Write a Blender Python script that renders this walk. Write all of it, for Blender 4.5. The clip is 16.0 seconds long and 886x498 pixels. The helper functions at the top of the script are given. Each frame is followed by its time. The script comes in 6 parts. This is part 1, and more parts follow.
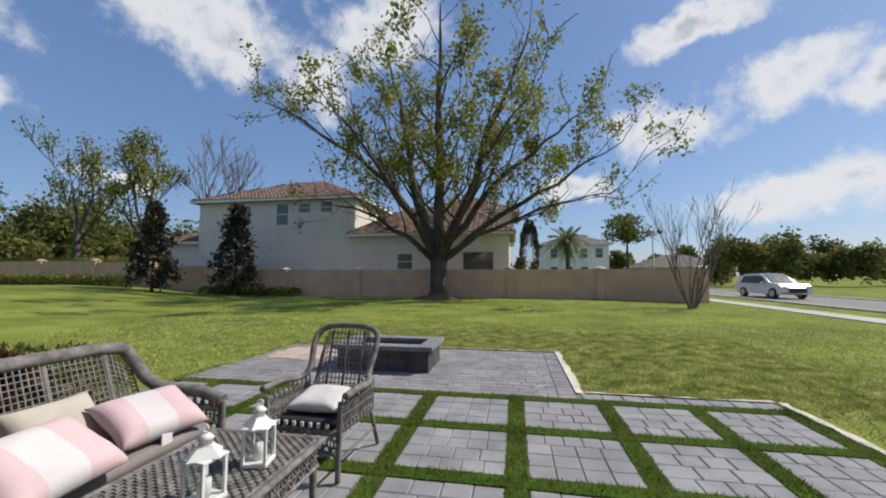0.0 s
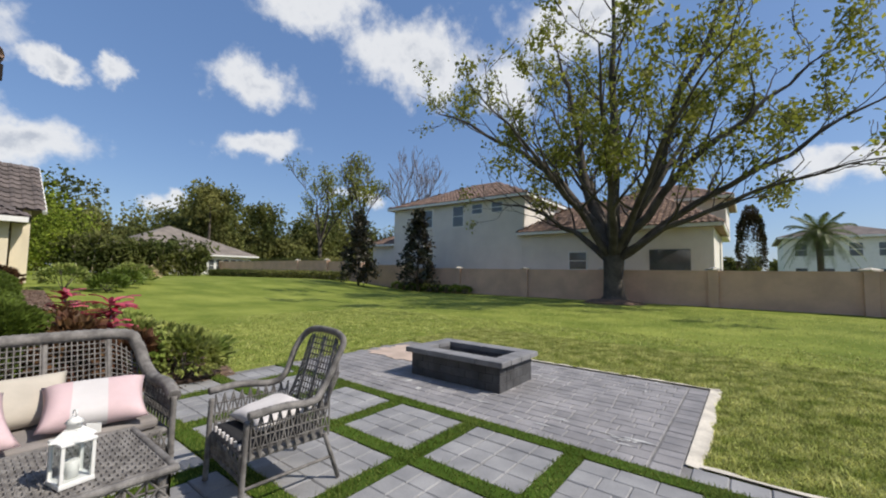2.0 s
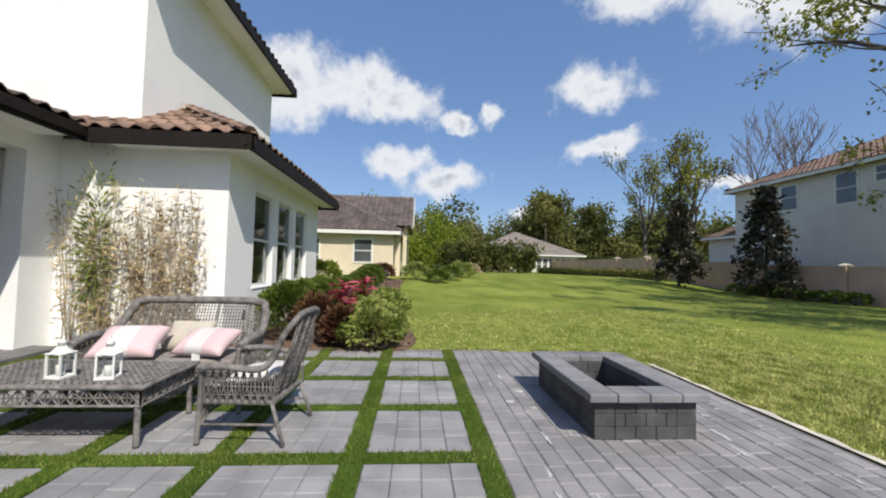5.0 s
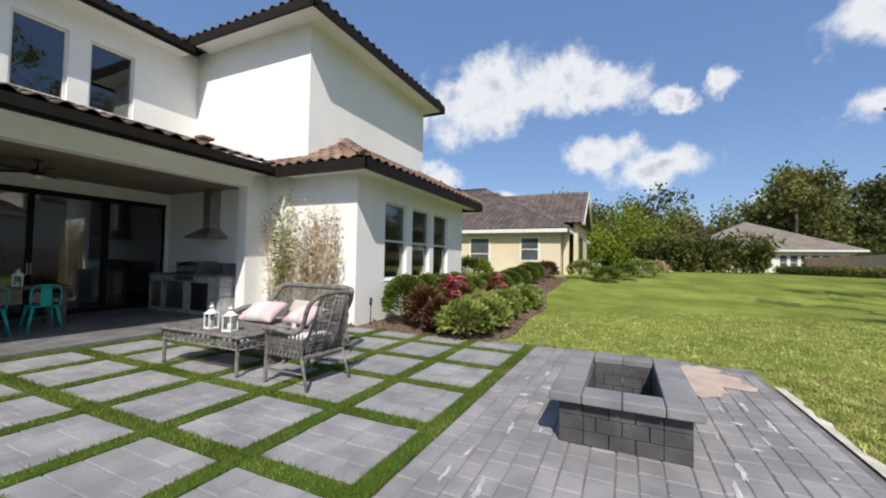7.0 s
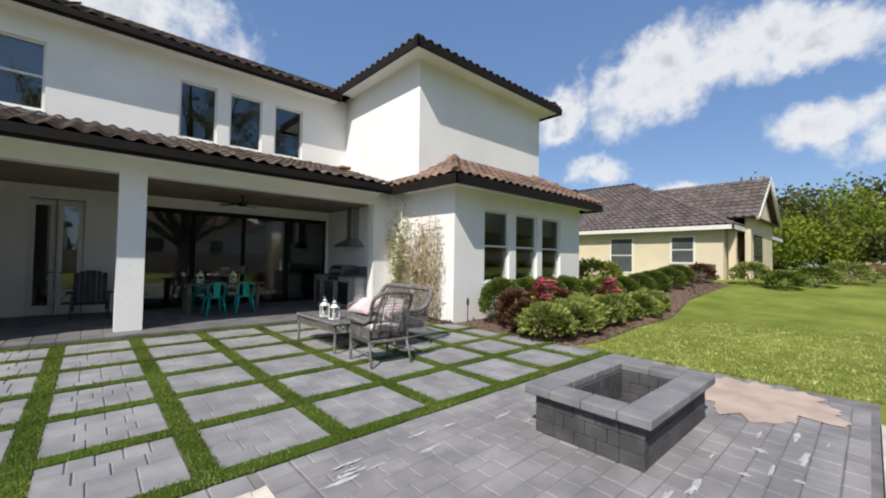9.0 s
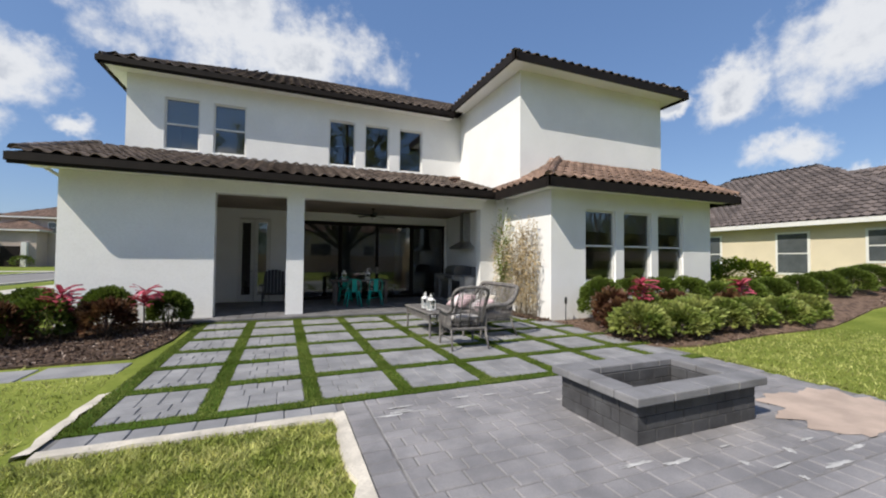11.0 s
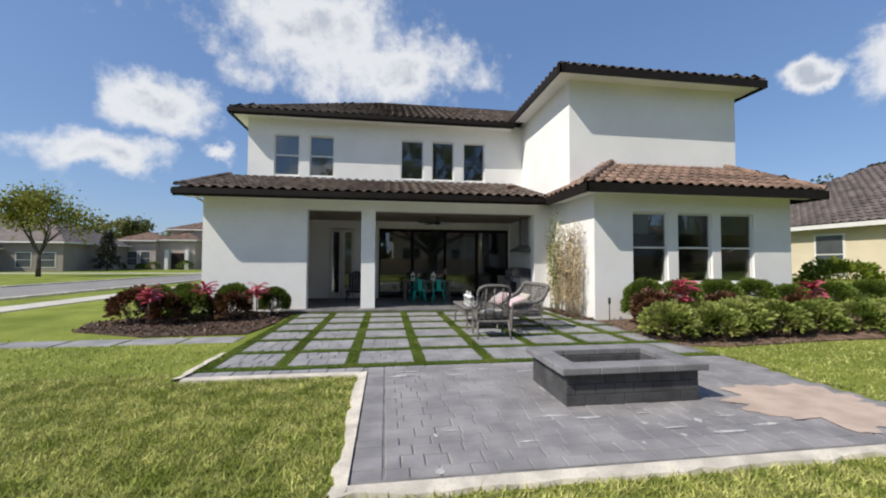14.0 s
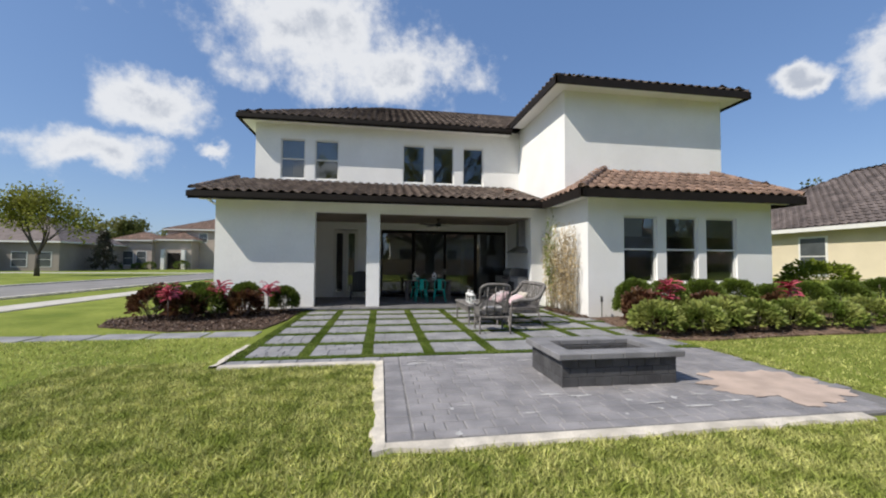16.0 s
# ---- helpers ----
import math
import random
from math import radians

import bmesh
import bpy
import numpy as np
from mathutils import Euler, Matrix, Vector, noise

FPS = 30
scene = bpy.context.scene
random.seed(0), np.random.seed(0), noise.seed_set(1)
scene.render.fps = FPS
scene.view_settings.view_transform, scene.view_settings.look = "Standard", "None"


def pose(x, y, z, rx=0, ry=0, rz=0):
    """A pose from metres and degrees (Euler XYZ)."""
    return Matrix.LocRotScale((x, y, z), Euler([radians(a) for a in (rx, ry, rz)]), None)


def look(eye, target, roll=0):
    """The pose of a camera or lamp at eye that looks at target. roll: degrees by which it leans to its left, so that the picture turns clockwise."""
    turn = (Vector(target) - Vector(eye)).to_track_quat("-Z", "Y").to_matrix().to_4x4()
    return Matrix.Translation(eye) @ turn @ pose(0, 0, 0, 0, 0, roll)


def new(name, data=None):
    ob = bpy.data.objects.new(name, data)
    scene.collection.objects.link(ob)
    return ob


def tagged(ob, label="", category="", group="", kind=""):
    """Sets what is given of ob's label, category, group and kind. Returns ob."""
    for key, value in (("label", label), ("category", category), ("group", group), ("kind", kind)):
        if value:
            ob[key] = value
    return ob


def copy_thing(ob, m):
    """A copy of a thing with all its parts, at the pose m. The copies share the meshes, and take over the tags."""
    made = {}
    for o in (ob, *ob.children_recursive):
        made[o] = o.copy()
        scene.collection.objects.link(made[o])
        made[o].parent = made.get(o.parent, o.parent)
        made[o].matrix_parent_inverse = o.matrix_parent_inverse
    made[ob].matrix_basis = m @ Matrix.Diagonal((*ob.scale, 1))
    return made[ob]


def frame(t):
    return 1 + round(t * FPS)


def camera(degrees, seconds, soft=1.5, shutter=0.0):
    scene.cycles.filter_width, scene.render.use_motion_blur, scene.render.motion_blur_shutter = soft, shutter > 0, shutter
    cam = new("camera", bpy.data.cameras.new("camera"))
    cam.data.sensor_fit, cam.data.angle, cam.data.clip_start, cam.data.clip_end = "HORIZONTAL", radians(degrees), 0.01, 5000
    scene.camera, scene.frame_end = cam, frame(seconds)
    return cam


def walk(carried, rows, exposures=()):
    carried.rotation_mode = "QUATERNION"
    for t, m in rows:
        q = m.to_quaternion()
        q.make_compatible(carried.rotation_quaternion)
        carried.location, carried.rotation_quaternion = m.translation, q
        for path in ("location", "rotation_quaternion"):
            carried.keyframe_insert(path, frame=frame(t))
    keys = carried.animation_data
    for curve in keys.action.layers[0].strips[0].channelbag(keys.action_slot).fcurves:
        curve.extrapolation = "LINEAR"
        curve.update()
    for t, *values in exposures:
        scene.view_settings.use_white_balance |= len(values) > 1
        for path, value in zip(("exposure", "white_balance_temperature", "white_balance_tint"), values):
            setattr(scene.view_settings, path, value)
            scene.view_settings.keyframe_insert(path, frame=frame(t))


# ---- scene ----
cam = camera(97.4, 16.0, 2.0)
METRES, EYE, TILT, LEAN, TURN = 12.2, 1.5, 0.0, 0.0, 10.4
ROWS = [
    (0.0, 0.0, 0.0, 0.0, -0.0, 3.88, -0.03),
    (0.5, 0.033, 0.0254, 0.0015, 5.5, 3.86, -0.26),
    (1.0, 0.0622, 0.0514, -0.0002, 11.7, 3.82, -0.5),
    (1.5, 0.0905, 0.0779, -0.0018, 19.09, 3.75, -0.73),
    (2.0, 0.1186, 0.1068, 0.0004, 27.66, 3.6, -1.0),
    (2.5, 0.1435, 0.1381, 0.0, 36.75, 3.4, -1.24),
    (3.0, 0.1588, 0.1717, -0.0015, 45.6, 3.17, -1.38),
    (3.5, 0.1775, 0.2099, -0.001, 53.9, 2.98, -1.44),
    (4.0, 0.1948, 0.248, -0.0014, 61.56, 2.82, -1.43),
    (6.5, 0.2502, 0.4467, -0.0087, 96.87, 1.98, -1.16),
    (7.0, 0.2499, 0.4886, -0.0082, 104.58, 1.85, -1.06),
    (7.5, 0.2507, 0.5275, -0.0075, 111.45, 1.78, -0.99),
    (8.0, 0.2478, 0.5605, -0.0033, 117.18, 1.71, -0.95),
    (8.5, 0.2481, 0.5906, -0.0007, 122.35, 1.66, -0.92),
    (9.0, 0.2503, 0.617, -0.0011, 127.34, 1.67, -0.9),
    (9.5, 0.2484, 0.6433, -0.0013, 133.08, 1.64, -0.78),
    (10.0, 0.2437, 0.6723, -0.0028, 138.87, 1.62, -0.69),
    (12.5, 0.2278, 0.7766, -0.0023, 155.17, 1.86, -0.21),
    (13.0, 0.2146, 0.798, -0.0022, 157.35, 1.94, -0.15),
    (13.5, 0.2073, 0.827, -0.0023, 159.54, 1.98, -0.14),
    (14.0, 0.1988, 0.8505, -0.003, 161.28, 1.99, -0.23),
    (14.5, 0.1949, 0.8587, -0.0038, 162.11, 2.0, -0.36),
    (15.0, 0.2097, 0.8659, -0.0049, 162.02, 2.03, -0.43),
    (15.5, 0.225, 0.8784, -0.0047, 161.37, 2.07, -0.45),
    (16.0, 0.2301, 0.8912, -0.004, 160.57, 2.1, -0.4),
]
EXPOSURES = ((0.0, 0.0), (1.5, 0.06), (4.0, 0.14), (7.0, 0.18), (9.5, 0.12), (13.0, 0.1), (16.0, 0.1))
walk(cam, [(t, pose(0, 0, EYE, TILT, LEAN, TURN) @ pose(METRES * x, METRES * y, METRES * z, 90 + pitch, roll, yaw)) for t, x, y, z, yaw, pitch, roll in ROWS],
     exposures=EXPOSURES)
# world, sun and sky
sun_way = Vector((0.84, 0.38, 1.0)).normalized()
sun = new("sun", bpy.data.lights.new("sun", "SUN"))
sun.data.energy, sun.data.angle, sun.data.color = 4.5, radians(0.5), (1.0, 0.93, 0.82)
sun.matrix_world = look(sun_way * 100, (0, 0, 0))
world = bpy.data.worlds.new("world")
scene.world = world
world.use_nodes = True


class Nodes:
    """Short hand for building a node tree."""

    def __init__(self, tree):
        self.tree = tree
        tree.nodes.clear()

    def add(self, kind, **ins):
        n = self.tree.nodes.new(kind)
        for k, v in ins.items():
            k = k.replace("_", " ")
            if isinstance(v, bpy.types.NodeSocket):
                self.tree.links.new(v, n.inputs[k])
            else:
                n.inputs[k].default_value = v
        return n

    def math(self, op, a, b=0.0, clamp=False):
        n = self.tree.nodes.new("ShaderNodeMath")
        n.operation, n.use_clamp = op, clamp
        for i, v in enumerate((a, b)):
            if isinstance(v, bpy.types.NodeSocket):
                self.tree.links.new(v, n.inputs[i])
            else:
                n.inputs[i].default_value = v
        return n.outputs[0]

    def mix(self, fac, a, b):
        n = self.tree.nodes.new("ShaderNodeMix")
        n.data_type = "RGBA"
        for i, v in ((0, fac), (6, a), (7, b)):
            if isinstance(v, bpy.types.NodeSocket):
                self.tree.links.new(v, n.inputs[i])
            else:
                n.inputs[i].default_value = v if i == 0 else (*v[:3], 1)
        return n.outputs[2]

    def ramp(self, fac, lo, hi):
        n = self.tree.nodes.new("ShaderNodeMapRange")
        n.interpolation_type = "SMOOTHSTEP"
        self.tree.links.new(fac, n.inputs[0])
        n.inputs[1].default_value, n.inputs[2].default_value = lo, hi
        return n.outputs[0]

    def noise(self, co, scale, detail=4.0, rough=0.55):
        n = self.add("ShaderNodeTexNoise", Scale=scale, Detail=detail, Roughness=rough)
        if co is not None:
            self.tree.links.new(co, n.inputs["Vector"])
        return n.outputs[0]


w = Nodes(world.node_tree)
co = w.add("ShaderNodeTexCoord").outputs["Generated"]
sky = w.add("ShaderNodeTexSky")
sky.sky_type, sky.sun_disc = "NISHITA", False
sky.sun_elevation = math.asin(sun_way.z)
sky.sun_rotation = math.atan2(sun_way.x, sun_way.y)
sky.air_density, sky.dust_density, sky.ozone_density = 1.0, 0.7, 2.0
warp = w.tree.nodes.new("ShaderNodeVectorMath")
warp.operation = "MULTIPLY_ADD"
puff = w.add("ShaderNodeTexNoise", Scale=9.0, Detail=5.0, Roughness=0.6)
w.tree.links.new(co, puff.inputs["Vector"])
w.tree.links.new(puff.outputs["Color"], warp.inputs[0])
warp.inputs[1].default_value = (0.13, 0.13, 0.13)
w.tree.links.new(co, warp.inputs[2])
wisp = w.noise(co, 5.5, 8.0, 0.6)
fine = w.noise(co, 16.0, 8.0, 0.62)
# cumulus clouds: azimuth (from y towards x), elevation, half width, half height, tilt, in degrees
CLOUDS = ((-41, 29, 8.5, 4.2, -8), (-29, 26, 4.5, 4.5, 0), (24, 29, 5, 1.8, 8), (32, 21, 5, 3, 10), (39, 19, 3, 3, 0), (20, 18, 6.5, 3.4, 10), (-19, 33, 6.5, 5, 0), (34, 9, 9, 2.6, 5), (-51, 10, 3, 1.1, 0), (8, 12, 5, 2, 0),
          (-94, 24, 6, 2.6, -20), (-93, 15, 4, 2.1, -5), (-85.5, 12.5, 5, 2.2, 5), (-65, 24, 5.5, 2.5, 0), (-64, 16, 4.6, 1.8, 5), (-58, 34, 7, 3.2, 0), (-73, 8, 2.7, 1.1, 0), (-84, 20, 1.7, 1.1, 0),
          (-107, 22.5, 10, 4.2, 18), (-79, 21, 1.6, 1.1, 35), (-115, 12.5, 3.6, 2, 8), (-107, 9, 5, 1.2, 0), (-178, 27, 9, 4.4, 0), (170, 30, 14, 7, -10), (152, 18, 4.4, 2.8, -12), (147, 12, 6, 2.2, 5),
          (159, 14, 2, 1.3, 0), (-128, 20, 2.2, 1.4, 20), (-121, 20, 3.6, 2.6, 30), (60, 24, 9, 5, 0), (85, 30, 11, 6, 0), (110, 22, 9, 5, 0), (100, 12, 8, 3, 0))
cover = None
for az, el, wide, high, tilt in CLOUDS:
    a, e = radians(az), radians(el)
    local = w.tree.nodes.new("ShaderNodeMapping")
    local.vector_type = "TEXTURE"
    w.tree.links.new(warp.outputs[0], local.inputs["Vector"])
    local.inputs["Location"].default_value = (math.sin(a) * math.cos(e) + 0.065, math.cos(a) * math.cos(e) + 0.065, math.sin(e) + 0.065)
    local.inputs["Rotation"].default_value = (Matrix.Rotation(-a, 3, "Z") @ Matrix.Rotation(e, 3, "X") @ Matrix.Rotation(-radians(tilt), 3, "Y")).to_euler()
    local.inputs["Scale"].default_value = (radians(wide), 1.0, radians(high))
    d = w.tree.nodes.new("ShaderNodeVectorMath")
    d.operation = "LENGTH"
    w.tree.links.new(local.outputs[0], d.inputs[0])
    one = d.outputs["Value"]
    cover = one if cover is None else w.math("SMOOTH_MIN", cover, one)
    if cover is not one:
        cover.node.inputs[2].default_value = 0.15
field = w.math("ADD", w.math("MULTIPLY", w.math("SUBTRACT", 1.0, cover), 0.85),
               w.math("ADD", w.math("MULTIPLY", w.math("SUBTRACT", wisp, 0.5), 1.5), w.math("MULTIPLY", w.math("SUBTRACT", fine, 0.5), 1.4)))
dens = w.ramp(field, -0.32, 0.42)
shade = w.math("MULTIPLY", w.ramp(field, 0.45, 0.95), w.ramp(w.noise(co, 8.0, 6.0, 0.6), 0.36, 0.62))
cloud = w.mix(shade, (6.9, 7.0, 7.2), (4.3, 4.6, 5.2))
paint = w.mix(w.math("MULTIPLY", dens, 0.93), w.mix(0.4, sky.outputs[0], (1.35, 2.65, 5.8)), cloud)
bg = w.add("ShaderNodeBackground", Color=paint, Strength=0.112)
out = w.add("ShaderNodeOutputWorld", Surface=bg.outputs[0])


# materials
def mat(name, col, rough=0.7, vary=0.25, scale=6.0, fine_scale=60.0, bump=0.2, metal=0.0, each=0.0, island=0.0, second=None, spec=0.5, dist=0.01, sub=0.0):
    """A procedural surface: a base colour with broad stains and fine grain, optionally varied piece by piece."""
    m = bpy.data.materials.new(name)
    m.use_nodes = True
    n = Nodes(m.node_tree)
    c = n.add("ShaderNodeTexCoord").outputs["Object"]
    geo = n.add("ShaderNodeNewGeometry")
    pos = geo.outputs["Position"]
    big = n.noise(pos, scale, 5.0)
    small = n.noise(pos, fine_scale, 4.0, 0.65)
    dark = [v * (1 - vary) for v in col]
    lite = [min(1, v * (1 + vary)) for v in col]
    base = n.mix(n.ramp(big, 0.3, 0.7), dark, second or lite)
    base = n.mix(n.math("MULTIPLY", n.ramp(small, 0.35, 0.75), min(0.6, vary + 0.15)), base, [v * 0.6 for v in col])
    for amount, value in ((each, n.add("ShaderNodeObjectInfo").outputs["Random"]), (island, geo.outputs["Random Per Island"])):
        if amount:
            hsv = n.add("ShaderNodeHueSaturation", Color=base)
            n.tree.links.new(n.math("ADD", n.math("MULTIPLY", value, 2 * amount), 1 - amount), hsv.inputs["Value"])
            base = hsv.outputs[0]
    b = n.add("ShaderNodeBump", Strength=bump, Distance=dist, Height=n.math("ADD", small, n.math("MULTIPLY", big, 0.5)))
    p = n.add("ShaderNodeBsdfPrincipled", Base_Color=base, Metallic=metal, Normal=b.outputs[0])
    p.inputs["Specular IOR Level"].default_value = spec
    n.tree.links.new(n.math("ADD", n.math("MULTIPLY", small, 0.2), rough - 0.1, True), p.inputs["Roughness"])
    surface = p.outputs[0]
    if sub:
        tr = n.add("ShaderNodeBsdfTranslucent", Color=base)
        mx = n.add("ShaderNodeMixShader", Fac=sub)
        n.tree.links.new(surface, mx.inputs[1]), n.tree.links.new(tr.outputs[0], mx.inputs[2])
        surface = mx.outputs[0]
    n.add("ShaderNodeOutputMaterial", Surface=surface)
    return m


STUCCO = mat("white_stucco", (0.89, 0.885, 0.87), 0.85, 0.04, 0.8, 45, 0.25, dist=0.006)
STUCCO_GREY = mat("warm_grey_stucco", (0.72, 0.68, 0.63), 0.9, 0.06, 0.6, 30, 0.2)
STUCCO_TAUPE = mat("taupe_stucco", (0.3, 0.26, 0.23), 0.9, 0.08, 0.6, 30, 0.2)
STUCCO_CREAM = mat("cream_stucco", (0.71, 0.62, 0.46), 0.9, 0.06, 0.6, 30, 0.2)
STUCCO_TAN = mat("tan_fence_stucco", (0.64, 0.42, 0.3), 0.9, 0.12, 0.9, 30, 0.25)
TRIM_WHITE = mat("white_paint", (0.78, 0.77, 0.74), 0.5, 0.04, 3, 60, 0.08)
BRONZE = mat("dark_bronze_fascia", (0.016, 0.012, 0.01), 0.65, 0.2, 4, 60, 0.1, spec=0.2)
BLACK_METAL = mat("black_metal", (0.02, 0.02, 0.022), 0.4, 0.2, 6, 80, 0.1)
STEEL = mat("brushed_steel", (0.42, 0.42, 0.43), 0.35, 0.08, 8, 120, 0.08, metal=1.0)
TILE = mat("concrete_roof_tile", (0.21, 0.135, 0.1), 0.85, 0.35, 1.6, 25, 0.4, each=0.2, island=0.25, second=(0.33, 0.215, 0.16))
TILE_OLD = mat("weathered_roof_tile", (0.105, 0.075, 0.06), 0.9, 0.4, 1.6, 25, 0.5, each=0.25, island=0.28, second=(0.2, 0.155, 0.125))
SCUFF = mat("white_mortar_scuff", (0.5, 0.49, 0.48), 0.95, 0.2, 9, 110, 0.3)
STUCCO_PINK = mat("pinkish_beige_stucco", (0.5, 0.41, 0.36), 0.9, 0.08, 0.6, 30, 0.2)
CHIP_PALE = mat("pale_bark_chip", (0.36, 0.29, 0.24), 0.95, 0.3, 8, 90, 0.6, island=0.4)
TILE_GREY = mat("grey_brown_roof_tile", (0.13, 0.105, 0.095), 0.85, 0.3, 1.2, 20, 0.4, island=0.22)
SHINGLE = mat("taupe_shingle", (0.2, 0.17, 0.145), 0.9, 0.2, 0.8, 15, 0.3, island=0.2)
PAVER = mat("charcoal_paver", (0.235, 0.228, 0.236), 0.82, 0.16, 2.2, 70, 0.45, each=0.09, island=0.07, second=(0.315, 0.3, 0.303))
PAVER_GRID = mat("grey_paver", (0.25, 0.249, 0.258), 0.82, 0.16, 2.2, 70, 0.45, each=0.09, island=0.07, second=(0.325, 0.32, 0.322))
SAND = mat("joint_sand", (0.19, 0.182, 0.178), 0.95, 0.3, 4, 120, 0.4)
SPILL = mat("spilled_sand", (0.5, 0.39, 0.32), 0.95, 0.15, 3, 110, 0.4)
CONCRETE = mat("pale_concrete", (0.58, 0.53, 0.45), 0.9, 0.25, 3, 60, 0.4)
WALKWAY = mat("concrete_walk", (0.5, 0.47, 0.42), 0.9, 0.12, 1.2, 40, 0.3)
ASPHALT = mat("worn_asphalt", (0.23, 0.218, 0.205), 0.9, 0.15, 0.7, 60, 0.3)
LAWN = mat("lawn", (0.17, 0.225, 0.036), 0.95, 0.24, 0.5, 9, 0.7, second=(0.268, 0.3, 0.064), spec=0.1, dist=0.05)
BLADE = mat("grass_blade", (0.34, 0.41, 0.08), 0.7, 0.34, 3.2, 12, 0.0, island=0.55, second=(0.66, 0.64, 0.25), spec=0.2, sub=0.35)
TURF = mat("turf_blade", (0.125, 0.18, 0.022), 0.7, 0.3, 1.1, 5, 0.0, island=0.35, second=(0.25, 0.3, 0.07), spec=0.2, sub=0.25)
TURF_BED = mat("turf_bed", (0.058, 0.104, 0.013), 0.95, 0.3, 1.5, 60, 0.6, spec=0.1)
MULCH = mat("bark_mulch", (0.085, 0.05, 0.034), 0.95, 0.4, 8, 90, 0.9, island=0.5, second=(0.2, 0.13, 0.09))
PIT_STONE = mat("dark_fire_pit_stone", (0.075, 0.073, 0.077), 0.85, 0.3, 4, 90, 0.5, each=0.1, second=(0.1, 0.1, 0.104))
PIT_CAP = mat("charcoal_cap_stone", (0.210, 0.207, 0.213), 0.8, 0.2, 3, 90, 0.4, each=0.12)
ASH = mat("ash", (0.05, 0.048, 0.046), 0.95, 0.4, 6, 60, 0.8)
WICKER = mat("grey_wicker", (0.17, 0.155, 0.145), 0.75, 0.38, 14, 130, 0.9, second=(0.27, 0.252, 0.236), dist=0.004)
BARK = mat("grey_bark", (0.07, 0.055, 0.044), 0.95, 0.4, 1.5, 14, 0.9, second=(0.12, 0.1, 0.082), dist=0.03)
TEAL = mat("teal_enamel", (0.0, 0.33, 0.27), 0.3, 0.08, 6, 60, 0.05)
TABLE_WOOD = mat("grey_table_wood", (0.13, 0.105, 0.09), 0.6, 0.3, 5, 60, 0.3)
DARK_WOOD = mat("dark_painted_wood", (0.03, 0.029, 0.032), 0.5, 0.2, 5, 60, 0.2)
PORCH_FLOOR = mat("dark_porch_paver", (0.17, 0.166, 0.17), 0.7, 0.2, 2, 60, 0.4, each=0.15, island=0.15)
CEILING = mat("dark_porch_ceiling", (0.3, 0.24, 0.19), 0.7, 0.15, 1.5, 30, 0.2)
STONE_VENEER = mat("pale_stone_veneer", (0.42, 0.41, 0.4), 0.85, 0.25, 5, 50, 0.5, island=0.25)
INSIDE = mat("interior_plaster", (0.65, 0.62, 0.58), 0.9, 0.05, 1, 30, 0.1)
BLIND = mat("white_blind", (0.7, 0.69, 0.66), 0.8, 0.04, 3, 60, 0.1)
PINK = mat("pink_cotton", (0.64, 0.47, 0.48), 0.95, 0.07, 5, 250, 0.3, dist=0.003)
PINK_WHITE = mat("white_cotton", (0.64, 0.605, 0.595), 0.95, 0.06, 5, 250, 0.3, dist=0.003)
BEIGE = mat("beige_linen", (0.5, 0.45, 0.38), 0.95, 0.08, 5, 250, 0.3, dist=0.003)
SEAT_GREY = mat("grey_seat_cloth", (0.25, 0.225, 0.21), 0.95, 0.12, 5, 200, 0.3, dist=0.003)
BLACK_CLOTH = mat("black_cotton", (0.018, 0.018, 0.02), 0.95, 0.2, 5, 200, 0.3)
CAR_PAINT = mat("white_car_paint", (0.72, 0.72, 0.72), 0.2, 0.02, 2, 30, 0.0)
RUBBER = mat("black_rubber", (0.02, 0.02, 0.02), 0.8, 0.2, 5, 60, 0.2)
LEAF_OAK = mat("elm_leaf", (0.24, 0.265, 0.045), 0.6, 0.25, 0.5, 5, 0, island=0.45, second=(0.32, 0.32, 0.06), spec=0.3, sub=0.45)
LEAF_DARK = mat("magnolia_leaf", (0.028, 0.042, 0.018), 0.4, 0.3, 1, 5, 0, island=0.5, second=(0.07, 0.05, 0.03), spec=0.5, sub=0.1)
LEAF_HEDGE = mat("boxwood_leaf", (0.125, 0.175, 0.028), 0.5, 0.3, 2, 9, 0, island=0.4, spec=0.4, sub=0.3)
LEAF_LIGHT = mat("variegated_leaf", (0.2, 0.29, 0.045), 0.5, 0.3, 2, 9, 0, island=0.45, second=(0.4, 0.42, 0.13), spec=0.4, sub=0.35)
LEAF_RED = mat("ti_plant_red_leaf", (0.5, 0.03, 0.08), 0.45, 0.3, 4, 15, 0, island=0.45, second=(0.65, 0.16, 0.22), spec=0.4, sub=0.35)
LEAF_COPPER = mat("copperleaf", (0.13, 0.045, 0.03), 0.5, 0.35, 3, 15, 0, island=0.5, second=(0.17, 0.1, 0.04), spec=0.4, sub=0.25)
LEAF_FAR = mat("woodland_leaf", (0.13, 0.165, 0.045), 0.8, 0.4, 0.12, 3, 0, island=0.4, second=(0.27, 0.26, 0.085), spec=0.2, sub=0.4)
LEAF_LIME = mat("lime_leaf", (0.17, 0.24, 0.025), 0.8, 0.3, 0.4, 3, 0, island=0.4, second=(0.27, 0.32, 0.04), spec=0.2, sub=0.3)
LEAF_DRY = mat("dry_bamboo_leaf", (0.5, 0.4, 0.24), 0.8, 0.3, 3, 9, 0, island=0.4, sub=0.3)
CANE = mat("pale_bamboo_cane", (0.42, 0.33, 0.2), 0.6, 0.3, 3, 30, 0.2, second=(0.5, 0.44, 0.34))
